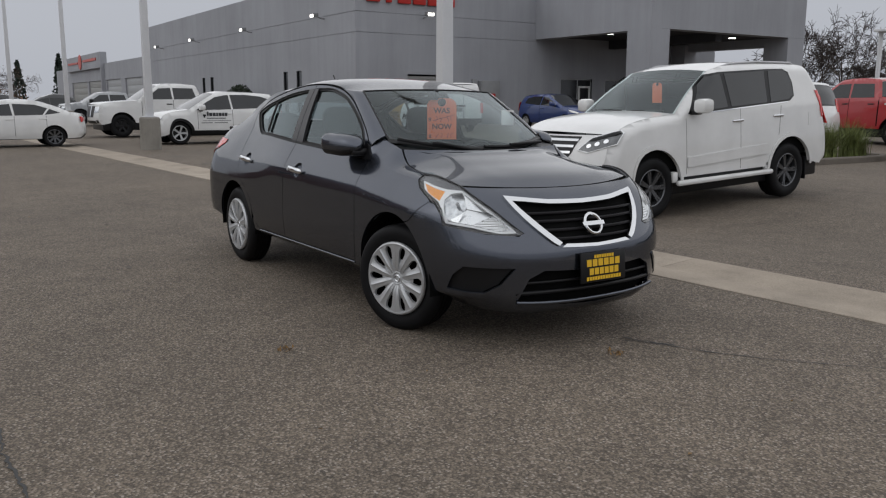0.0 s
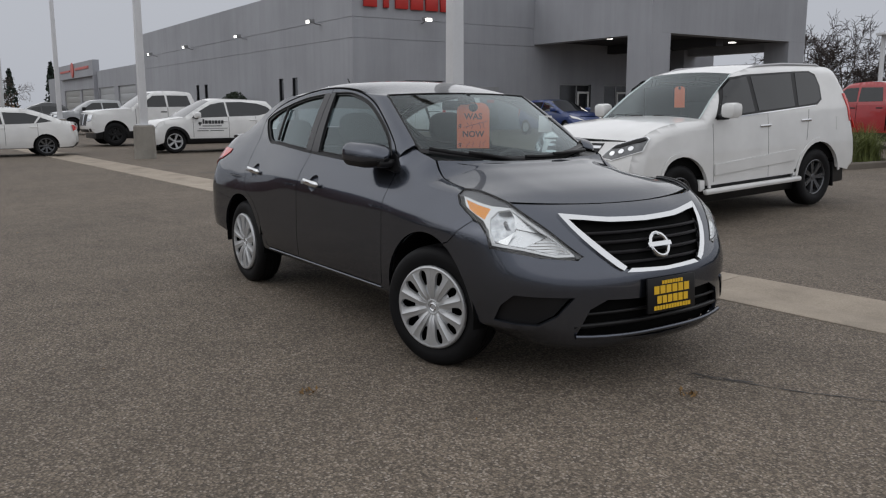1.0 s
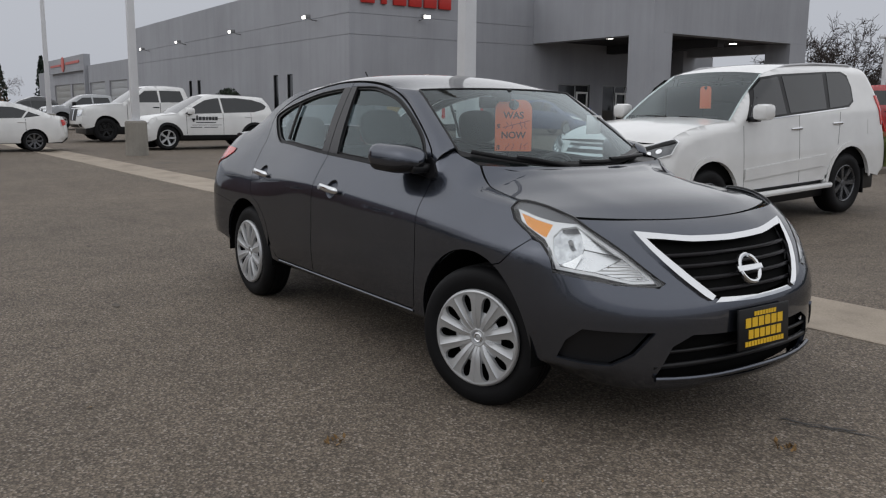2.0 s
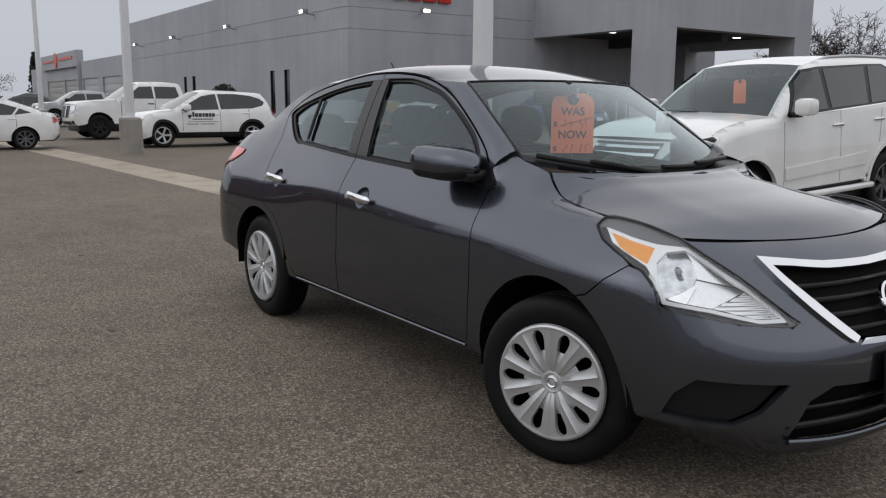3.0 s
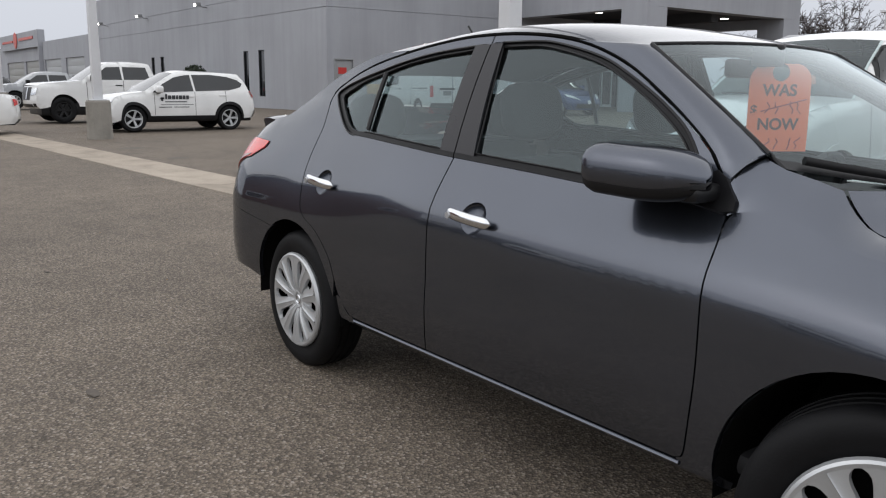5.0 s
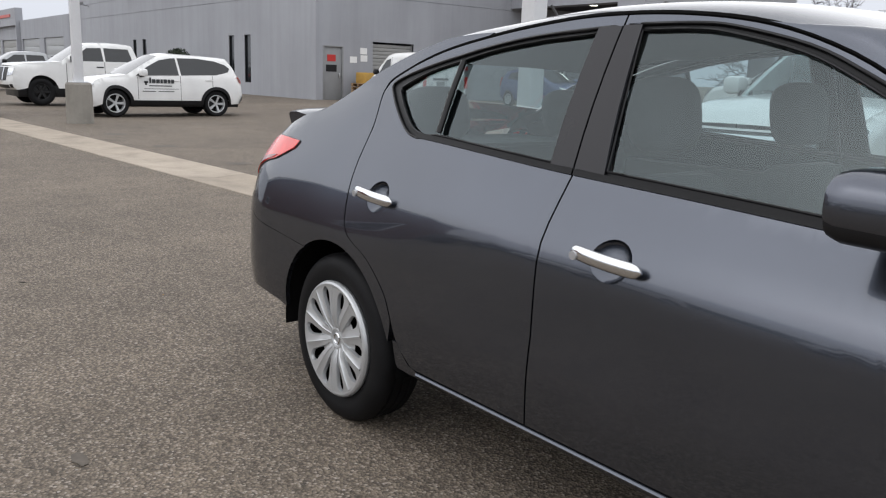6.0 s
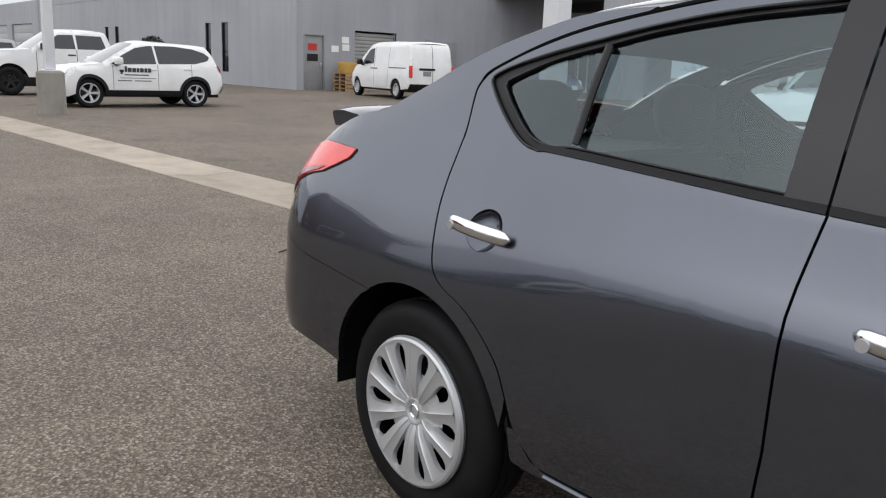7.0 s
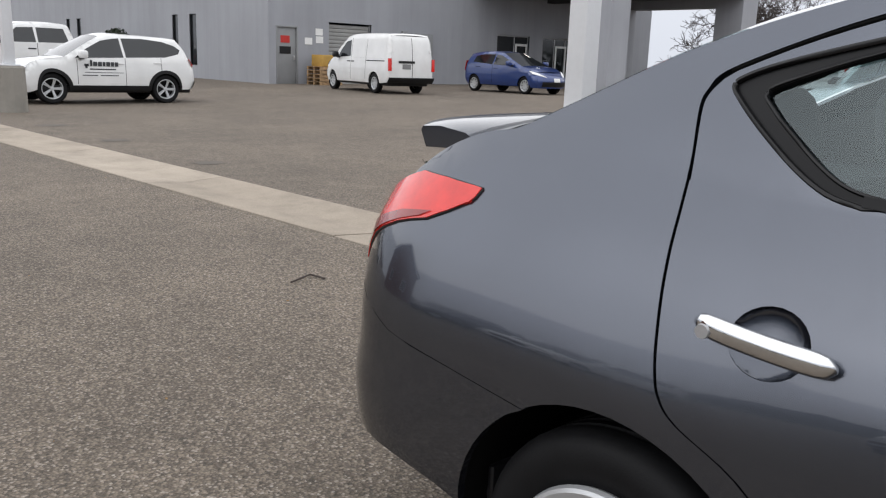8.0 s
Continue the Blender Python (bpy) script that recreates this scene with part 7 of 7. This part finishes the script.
# the tag in the white SUV, and the lettering on the parked cars
price_tag(suv.matrix_world @ pose(1.70, 0.06, 1.53, 90, 0, 100), 0.15, 0.27, False)


def side_bars(owner, bars, x0, z0, half, material, name="lettering_bar"):
    """Plain bars for lettering on the left flank of a vehicle."""
    m = owner.matrix_world
    for a, b, w, h in bars:
        ob = part(name, box((x0 + a - w, half, z0 + b), (x0 + a, half + 0.003, z0 + b + h)), material, owner, smooth=None)


side_bars(cross, [(0.0, 0.0, 0.10, 0.05), (-0.02, -0.05, 0.05, 0.10), (-0.13, 0.0, 0.05, 0.14), (-0.2, 0.0, 0.09, 0.10), (-0.31, 0.0, 0.09, 0.10), (-0.42, 0.0, 0.06, 0.10), (-0.5, 0.0, 0.09, 0.10), (-0.61, 0.0, 0.07, 0.10), (-0.7, 0.0, 0.08, 0.10),
                   (-0.12, -0.08, 0.6, 0.025), (0.0, -0.15, 0.9, 0.012), (0.05, -0.22, 0.35, 0.02), (-0.36, -0.22, 0.42, 0.02)], 1.95, 0.86, 0.925, STROKE)

side_bars(red_truck, [(0.0, 0.0, 0.25, 0.05), (-0.3, 0.0, 0.5, 0.05), (-0.85, 0.0, 0.35, 0.05), (-0.3, -0.1, 0.22, 0.06), (-0.55, -0.1, 0.2, 0.06)], 0.35, 1.26, 0.98, WHITE_CARD)

# ---- planting, far things, marks on the ground ----
def leafy(points, size, material, seed, name, parent=None, quads=True):
    """A crown of many small leaf blades round the points."""
    rng = random.Random(seed)
    verts, faces = [], []
    for p in points:
        s = size * rng.uniform(0.6, 1.4)
        q = Euler((rng.uniform(0, 6.28), rng.uniform(0, 6.28), rng.uniform(0, 6.28))).to_matrix()
        k = len(verts)
        for c in ((-0.5, 0, 0), (0, -0.28, 0.05), (0.5, 0, 0), (0, 0.28, 0.05)):
            verts.append(tuple(Vector(p) + q @ Vector(c) * s))
        faces.append((k, k + 1, k + 2, k + 3))
    me = bpy.data.meshes.new(name)
    me.from_pydata(verts, [], faces)
    me.materials.append(material)
    ob = new(name, me)
    ob.parent = parent
    return ob


def bare_tree(x, y, z, height, spread, seed, label="bare winter tree with fine grey-brown twigs", depth=6, haze=False, leaves=0):
    """A leafless tree: a tapered trunk forking into finer and finer limbs."""
    rng = random.Random(seed)
    t = thing("tree", label, "tree", "bare trees")
    t.location = (x, y, z)
    bm_t, twigs = bmesh.new(), bmesh.new()
    ends = []

    def grow(p, d, length, r, level):
        pts = [p]
        n = 3
        for i in range(n):
            d = (d + Vector((rng.gauss(0, 0.13), rng.gauss(0, 0.13), rng.gauss(0.02, 0.08)))).normalized()
            pts.append(pts[-1] + d * length / n)
        r = max(r, 0.015)
        radii = [r * (1 - 0.4 * i / n) for i in range(n + 1)]
        tube(pts, r, 7 if level < 2 else 4 if level < 4 else 3, bm_t if level < 3 else twigs, radii)
        if level >= depth:
            ends.append(pts[-1])
            return
        for i in range(rng.choice((3, 3, 4)) if level else 5):
            k = rng.choice((1, 2, 3, 3))
            a = rng.uniform(0, 2 * math.pi)
            side = d.orthogonal().normalized()
            side.rotate(Matrix.Rotation(a, 3, d))
            nd = (d * rng.uniform(0.6, 1.0) + side * rng.uniform(0.45, 0.95) * spread).normalized()
            grow(pts[k], nd, length * rng.uniform(0.58, 0.82), radii[k] * rng.uniform(0.5, 0.68), level + 1)
    grow(Vector((0, 0, -0.05)), Vector((0, 0, 1)), height * 0.3, height * 0.02, 0)
    part("trunk", bm_t, BARK, t, smooth=60)
    part("crown", twigs, TWIG, t, smooth=None)
    if leaves:
        leafy([e + Vector((rng.gauss(0, 0.1), rng.gauss(0, 0.1), rng.gauss(0, 0.1))) for e in ends for _ in range(leaves)], 0.12, RUST, seed + 5, "last_leaves", t)
    return t


def conifer(x, y, z, h, seed):
    rng = random.Random(seed)
    t = thing("conifer", "dark green conifer on the skyline", "tree", "conifers")
    t.location = (x, y, z)
    part("trunk", tube([(0, 0, 0), (0, 0, h * 0.9)], h * 0.015, 6, radii=[h * 0.018, h * 0.004]), BARK, t)
    pts = []
    for i in range(420):
        k = rng.random() ** 0.7
        r = h * 0.19 * (1 - k) * rng.uniform(0.3, 1.05) + 0.1
        a = rng.uniform(0, 6.28)
        pts.append((r * math.cos(a), r * math.sin(a), h * (0.1 + 0.9 * k) - 0.25 * r))
    leafy(pts, h * 0.085, CONIFER, seed, "crown", t)
    return t


def thicket(name, label, x0, x1, y0, y1, z, h, n, material, seed, size=0.5):
    """A far band of scrub and bare crowns, with an uneven top."""
    rng = random.Random(seed)
    pts = []
    for _ in range(n):
        x, y = rng.uniform(x0, x1), rng.uniform(y0, y1)
        top = h * (0.45 + 0.55 * abs(noise.noise(Vector((x * 0.12, y * 0.12, seed)))) * 1.8)
        pts.append((x, y, z + top * rng.random() ** 0.8))
    ob = leafy(pts, size, material, seed, name)
    return tagged(ob, label, "bushes", kind="stuff")


def make_planter():
    p = thing("planter_kerb", "low grey concrete kerb round a planting bed", "kerb", kind="structure")
    prof = [(0, -0.1), (0, 0.11), (0.02, 0.14), (0.13, 0.14), (0.15, 0.11), (0.15, -0.1)]
    path = [(-3.95, 11.2), (-3.92, 13.6), (-3.86, 15.6), (-3.9, 16.3), (-4.1, 16.7), (-4.5, 16.9), (-5.6, 16.95)]
    rows = []
    for i, (x, y) in enumerate(path):
        a, b = Vector(path[max(0, i - 1)]), Vector(path[min(len(path) - 1, i + 1)])
        d = (b - a).normalized()
        nrm = Vector((-d.y, d.x))
        rows.append([(x + nrm.x * o, y + nrm.y * o, z) for o, z in prof])
    bm = loft(rows, True)
    bmesh.ops.recalc_face_normals(bm, faces=bm.faces)
    part("kerb", bm, KERB, p, smooth=30)
    part("soil", box((-6.5, 11.2, -0.05), (-4.06, 16.6, 0.09), 0.02), BARK, p)
    rng = random.Random(3)
    for gx, gy, s in ((-4.5, 14.9, 1.0), (-4.45, 15.7, 1.05), (-4.6, 16.3, 0.85)):
        g = thing("ornamental_grass", "clump of arching green ornamental grass in a kerbed bed", "grass", "planter grass")
        g.location = (gx, gy, 0.08)
        verts, faces = [], []
        for _ in range(420):
            a, lean, L = rng.uniform(0, 6.28), rng.uniform(0.1, 0.95), rng.uniform(0.55, 1.0) * s
            w = rng.uniform(0.006, 0.012)
            base = Vector((rng.gauss(0, 0.09), rng.gauss(0, 0.09), 0))
            d = Vector((math.cos(a), math.sin(a), 0))
            side = Vector((-d.y, d.x, 0)) * w
            k = len(verts)
            for i in range(5):
                t = i / 4
                c = base + d * (L * lean * t * t * 0.9) + Vector((0, 0, L * (t - 0.32 * lean * t * t)))
                verts += [tuple(c - side * (1 - t * 0.9)), tuple(c + side * (1 - t * 0.9))]
            faces += [(k + 2 * i, k + 2 * i + 1, k + 2 * i + 3, k + 2 * i + 2) for i in range(4)]
        me = bpy.data.meshes.new("blades")
        me.from_pydata(verts, [], faces)
        me.materials.append(GRASS)
        ob = new("blades", me)
        ob.parent = g


def crack(name, label, pts, width, seed):
    """A tarred crack: a thin uneven ribbon lying on the asphalt."""
    rng = random.Random(seed)
    line = spline(pts, 8)
    rows = []
    for i, (x, y) in enumerate(line):
        a, b = Vector(line[max(0, i - 1)]), Vector(line[min(len(line) - 1, i + 1)])
        d = (b - a).normalized()
        nrm = Vector((-d.y, d.x))
        j, w = rng.gauss(0, width * 0.6), width * rng.uniform(0.25, 1.0)
        rows.append([(x + nrm.x * (j - w), y + nrm.y * (j - w), ground_z(x, y) + 0.0035), (x + nrm.x * (j + w), y + nrm.y * (j + w), ground_z(x, y) + 0.0035)])
    ob = part(name, loft(rows), TAR, smooth=None)
    return tagged(ob, label, "crack", "pavement marks", "structure")


def blotch(x, y, rx, ry, seed, material=STAIN, name="stain"):
    rng = random.Random(seed)
    bm = bmesh.new()
    n = 22
    bm.faces.new([bm.verts.new((x + rx * math.cos(a) * rng.uniform(0.75, 1.1), y + ry * math.sin(a) * rng.uniform(0.7, 1.1), ground_z(x, y) + 0.004)) for a in np.linspace(0, 2 * math.pi, n + 1)[:-1]])
    ob = part(name, bm, material, smooth=None)
    return tagged(ob, "dark worn patch on asphalt", "stain", "pavement marks", "structure")


make_planter()
crack("tar_crack", "dark tarred crack in asphalt", [(2.7, -2.93), (3.06, -2.91), (3.29, -2.92), (3.55, -2.9), (3.8, -2.89), (4.3, -2.87)], 0.008, 2)
crack("tar_crack", "thin dark crack across asphalt", [(3.49, 0.17), (3.69, 0.29), (3.96, 0.42), (4.23, 0.61), (4.47, 0.82), (4.8, 1.1)], 0.006, 5)
crack("tar_crack", "thin dark crack across asphalt", [(3.45, 0.19), (3.6, 0.26), (3.71, 0.33)], 0.01, 8)
for k, (x, y, rx, ry) in enumerate(((-13.84, 2.6, 0.22, 0.28), (-11.13, 2.58, 0.2, 0.24), (-8.25, 2.58, 0.18, 0.2), (-0.16, -1.66, 0.06, 0.025))):
    blotch(x, y, rx, ry, k)
rng = random.Random(11)
for k in range(46):
    x, y = rng.uniform(-9, 5), rng.uniform(-4.5, 1.2)
    l = leafy([(0, 0, 0)], rng.uniform(0.02, 0.045), LEAF if k % 3 else TAR, k, "fallen_leaf")
    l.location = (x, y, 0.008)
    l.rotation_euler = (0, 0, rng.uniform(0, 6.28))
    l.scale = (1, 1, 0.25)
    tagged(l, "small dry brown leaf on asphalt", "leaf", "fallen leaves")
for x, y in ((2.63, -1.5), (3.64, -0.06)):
    rng2 = random.Random(int(x * 100))
    l = leafy([(rng2.gauss(0, 0.022), rng2.gauss(0, 0.022), 0.006) for _ in range(14)], 0.028, LEAF, 3, "leaf_litter")
    l.location = (x, y, 0.002)
    tagged(l, "small clump of dry leaf litter on asphalt", "leaf litter", "fallen leaves")
tw = part("twig", tube([(-3.12, 0.5, 0.012), (-3.15, 0.6, 0.02), (-3.2, 0.68, 0.014), (-3.08, 0.7, 0.012)], 0.006, 5), TWIG)
tagged(tw, "small dark broken twig on asphalt", "twig")
# a weed at the gutter's edge
w = thing("weed", "thin dry weed growing at the gutter edge", "weed")
w.location = (-3.95, 2.5, 0)
rng = random.Random(5)
bm = bmesh.new()
tips = []
for i in range(9):
    a, L = rng.uniform(0, 6.28), rng.uniform(0.3, 0.6)
    d = Vector((math.cos(a) * 0.35, math.sin(a) * 0.35, 1)).normalized()
    pts = [Vector((0, 0, 0)), d * L * 0.5, d * L + Vector((rng.gauss(0, 0.05), rng.gauss(0, 0.05), 0))]
    tube(pts, 0.004, 4, bm, [0.005, 0.0035, 0.002])
    tips += [pts[1] + (pts[2] - pts[1]) * rng.random() + Vector((rng.gauss(0, 0.03), rng.gauss(0, 0.03), rng.gauss(0, 0.03))) for _ in range(7)]
part("stems", bm, TWIG, w)
leafy(tips, 0.045, SHRUB, 6, "leaves", w)
# stacked pallets and boards by the shutter
st = thing("pallet_stack", "stack of worn wooden pallets against grey wall", "pallets")
for i in range(5):
    z = ground_z(-27, 16.5) + i * 0.145
    for j in range(4):
        part("plank", box((-27.6, 16.45 + j * 0.26, z + 0.1), (-26.6, 16.65 + j * 0.26, z + 0.125)), WOOD, st, smooth=None)
    for j in range(3):
        part("bearer", box((-27.6 + j * 0.45, 16.45, z), (-27.5 + j * 0.45, 17.45, z + 0.098)), WOOD, st, smooth=None)
bx = part("board_bundle", box((-27.5, 16.6, ground_z(-27, 16.5) + 0.706), (-26.7, 17.35, ground_z(-27, 16.5) + 1.15), 0.03), CARDBOARD)
tagged(bx, "ochre board crate on the pallet stack", "crate")
# clipped shrub between the slit windows
rng = random.Random(9)
sh = thing("shrub", "rounded dark clipped shrub against the wall", "shrub")
sh.location = (-40.5, 14.0, 0.2)
pts = []
for i in range(1500):
    a, b = rng.uniform(0, 6.28), math.acos(rng.uniform(-0.2, 1))
    r = rng.uniform(0.8, 1.06)
    pts.append((1.5 * r * math.sin(b) * math.cos(a), 0.8 * r * math.sin(b) * math.sin(a), 0.9 + 1.15 * r * math.cos(b)))
leafy(pts, 0.16, SHRUB, 10, "foliage", sh)
part("stem", tube([(0, 0, -0.1), (0, 0, 1.2)], 0.06, 6), BARK, sh)
# trees beyond the canopy and round the edge of the car park
bare_tree(-24.3, 43.8, 0.1, 8.6, 0.9, 21)
bare_tree(-23.6, 46.5, 0.1, 7.6, 1.0, 23)
bare_tree(-20.6, 46.0, 0.1, 5.0, 1.1, 22)
bare_tree(-19.6, 50.0, 0.1, 4.6, 1.0, 25, depth=5)
bare_tree(-120.0, 12.0, 0.1, 8.0, 1.0, 26, depth=5, leaves=1)
bare_tree(-110.0, 4.0, 0.1, 6.5, 1.0, 27, depth=5)
for x, y, h, s in ((-150, 10.0, 12.5, 1), (-148, 6.0, 9.5, 2), (-165, 24.5, 10.0, 3), (-140, 14.5, 7.5, 4)):
    conifer(x, y, 0, h, s)
thicket("far_scrub", "brown winter scrub along the far boundary", -150, -118, -30, 13, 0, 3.6, 2600, RUST, 3, 0.8)
thicket("far_trees", "hazy line of distant dark trees", -60, 60, 120, 150, 0, 7.0, 5200, CONIFER, 6, 1.5)
# unseen hedge, added to darken the low part of the sedan's reflections
rows = []
for x in np.linspace(-120, 120, 161):
    top = 3.2 + 2.2 * noise.noise(Vector((x * 0.09, 0, 4))) + 0.7 * noise.noise(Vector((x * 0.45, 0, 9)))
    rows.append([(x, -62 - 1.2 * noise.noise(Vector((x * 0.3, z * 4, 2))) - 2.5 * k * k, top * k) for k, z in ((0, 0), (0.4, 1), (0.75, 2), (0.95, 3), (1, 4))] + [(x, -69, top * 0.9), (x, -70, 0)])
hedge = part("reflection_hedge", sheet(rows, (0, 1, 0.3)), SHRUB, smooth=60)
tagged(hedge, "unseen dark hedge band added to darken reflections", "hedge", kind="stuff")
# the red-brown gabled house across the road, mirrored in the sedan's glass and doors
def make_house(x, y, turn):
    h = thing("house", "red-brown gabled house with pale eaves across the road", "house", at=pose(x, y, 0, 0, 0, turn))
    bm = bmesh.new()
    sec = [(-4.6, 0), (4.6, 0), (4.6, 4.6), (0, 7.4), (-4.6, 4.6)]
    a, b = ([bm.verts.new((px, py, pz)) for py, pz in sec] for px in (0.0, -14.0))
    bm.faces.new(a), bm.faces.new(b[::-1])
    for k in range(5):
        bm.faces.new((a[k], b[k], b[(k + 1) % 5], a[(k + 1) % 5]))
    bmesh.ops.recalc_face_normals(bm, faces=bm.faces)
    wall = part("wall", bm, HOUSE_WALL, h, smooth=None)
    for side in (-1, 1):
        bm = box((-14.4, 0.0, 0.0), (0.5, 5.9, 0.18), 0.02)
        m = pose(0, 0, 7.5, -31.3 if side > 0 else 31.3, 0, 0) @ Matrix.Diagonal((1, side, 1, 1))
        bmesh.ops.transform(bm, matrix=m, verts=bm.verts)
        bmesh.ops.recalc_face_normals(bm, faces=bm.faces)
        part("roof", bm, HOUSE_ROOF, h, "dark shingled roof", None)
        part("bargeboard", tube([(0.52, 0, 7.45), (0.52, side * 5.0, 4.4)], 0.12, 4), WHITE_CARD, h, smooth=None)
    for yy in (-2.2, 2.2):
        w = part("window", box((0.0, yy - 0.6, 1.4), (0.06, yy + 0.6, 2.9), 0.01), WHITE_CARD, h)
        part("pane", box((0.06, yy - 0.5, 1.5), (0.075, yy + 0.5, 2.8)), DARK_GLASS, w, smooth=None)


HOUSE_WALL = worn("red_brown_siding", (0.13, 0.055, 0.042), 0.8, vary=0.2, scale=0.8)
HOUSE_ROOF = worn("dark_shingles", (0.035, 0.032, 0.032), 0.85, vary=0.3, scale=1.5)
make_house(-25.0, -14.5, 27)

# far low roofs on the left skyline
fb = thing("far_building", "low pale-roofed building on the skyline", "building")
part("wall", box((-135, -26, 0), (-128, 4, 2.6)), HAZE, fb, smooth=None)
part("roof", sheet([[(-135.5, -26.5, 2.6), (-135.5, 4.5, 2.6)], [(-131.5, -26.5, 4.6), (-131.5, 4.5, 4.6)], [(-127.5, -26.5, 2.6), (-127.5, 4.5, 2.6)]], (0, 0, 1)), HAZE, fb, smooth=None)
# far lamp posts and one plain post
for x, y, h in ((-14.5, 34.5, 4.4), (-60.0, 60.0, 8.0)):
    p = thing("street_lamp", "distant pale lamp post", "lamp post", "car park lamp posts")
    p.location = (x, y, 0.1)
    part("pole", tube([(0, 0, 0), (0, 0, h)], 0.1, 8), POLE_PAINT, p)
    part("lamp_head", box((-0.1, -0.5, h), (0.6, 0.5, h + 0.12), 0.02), POLE_PAINT, p)
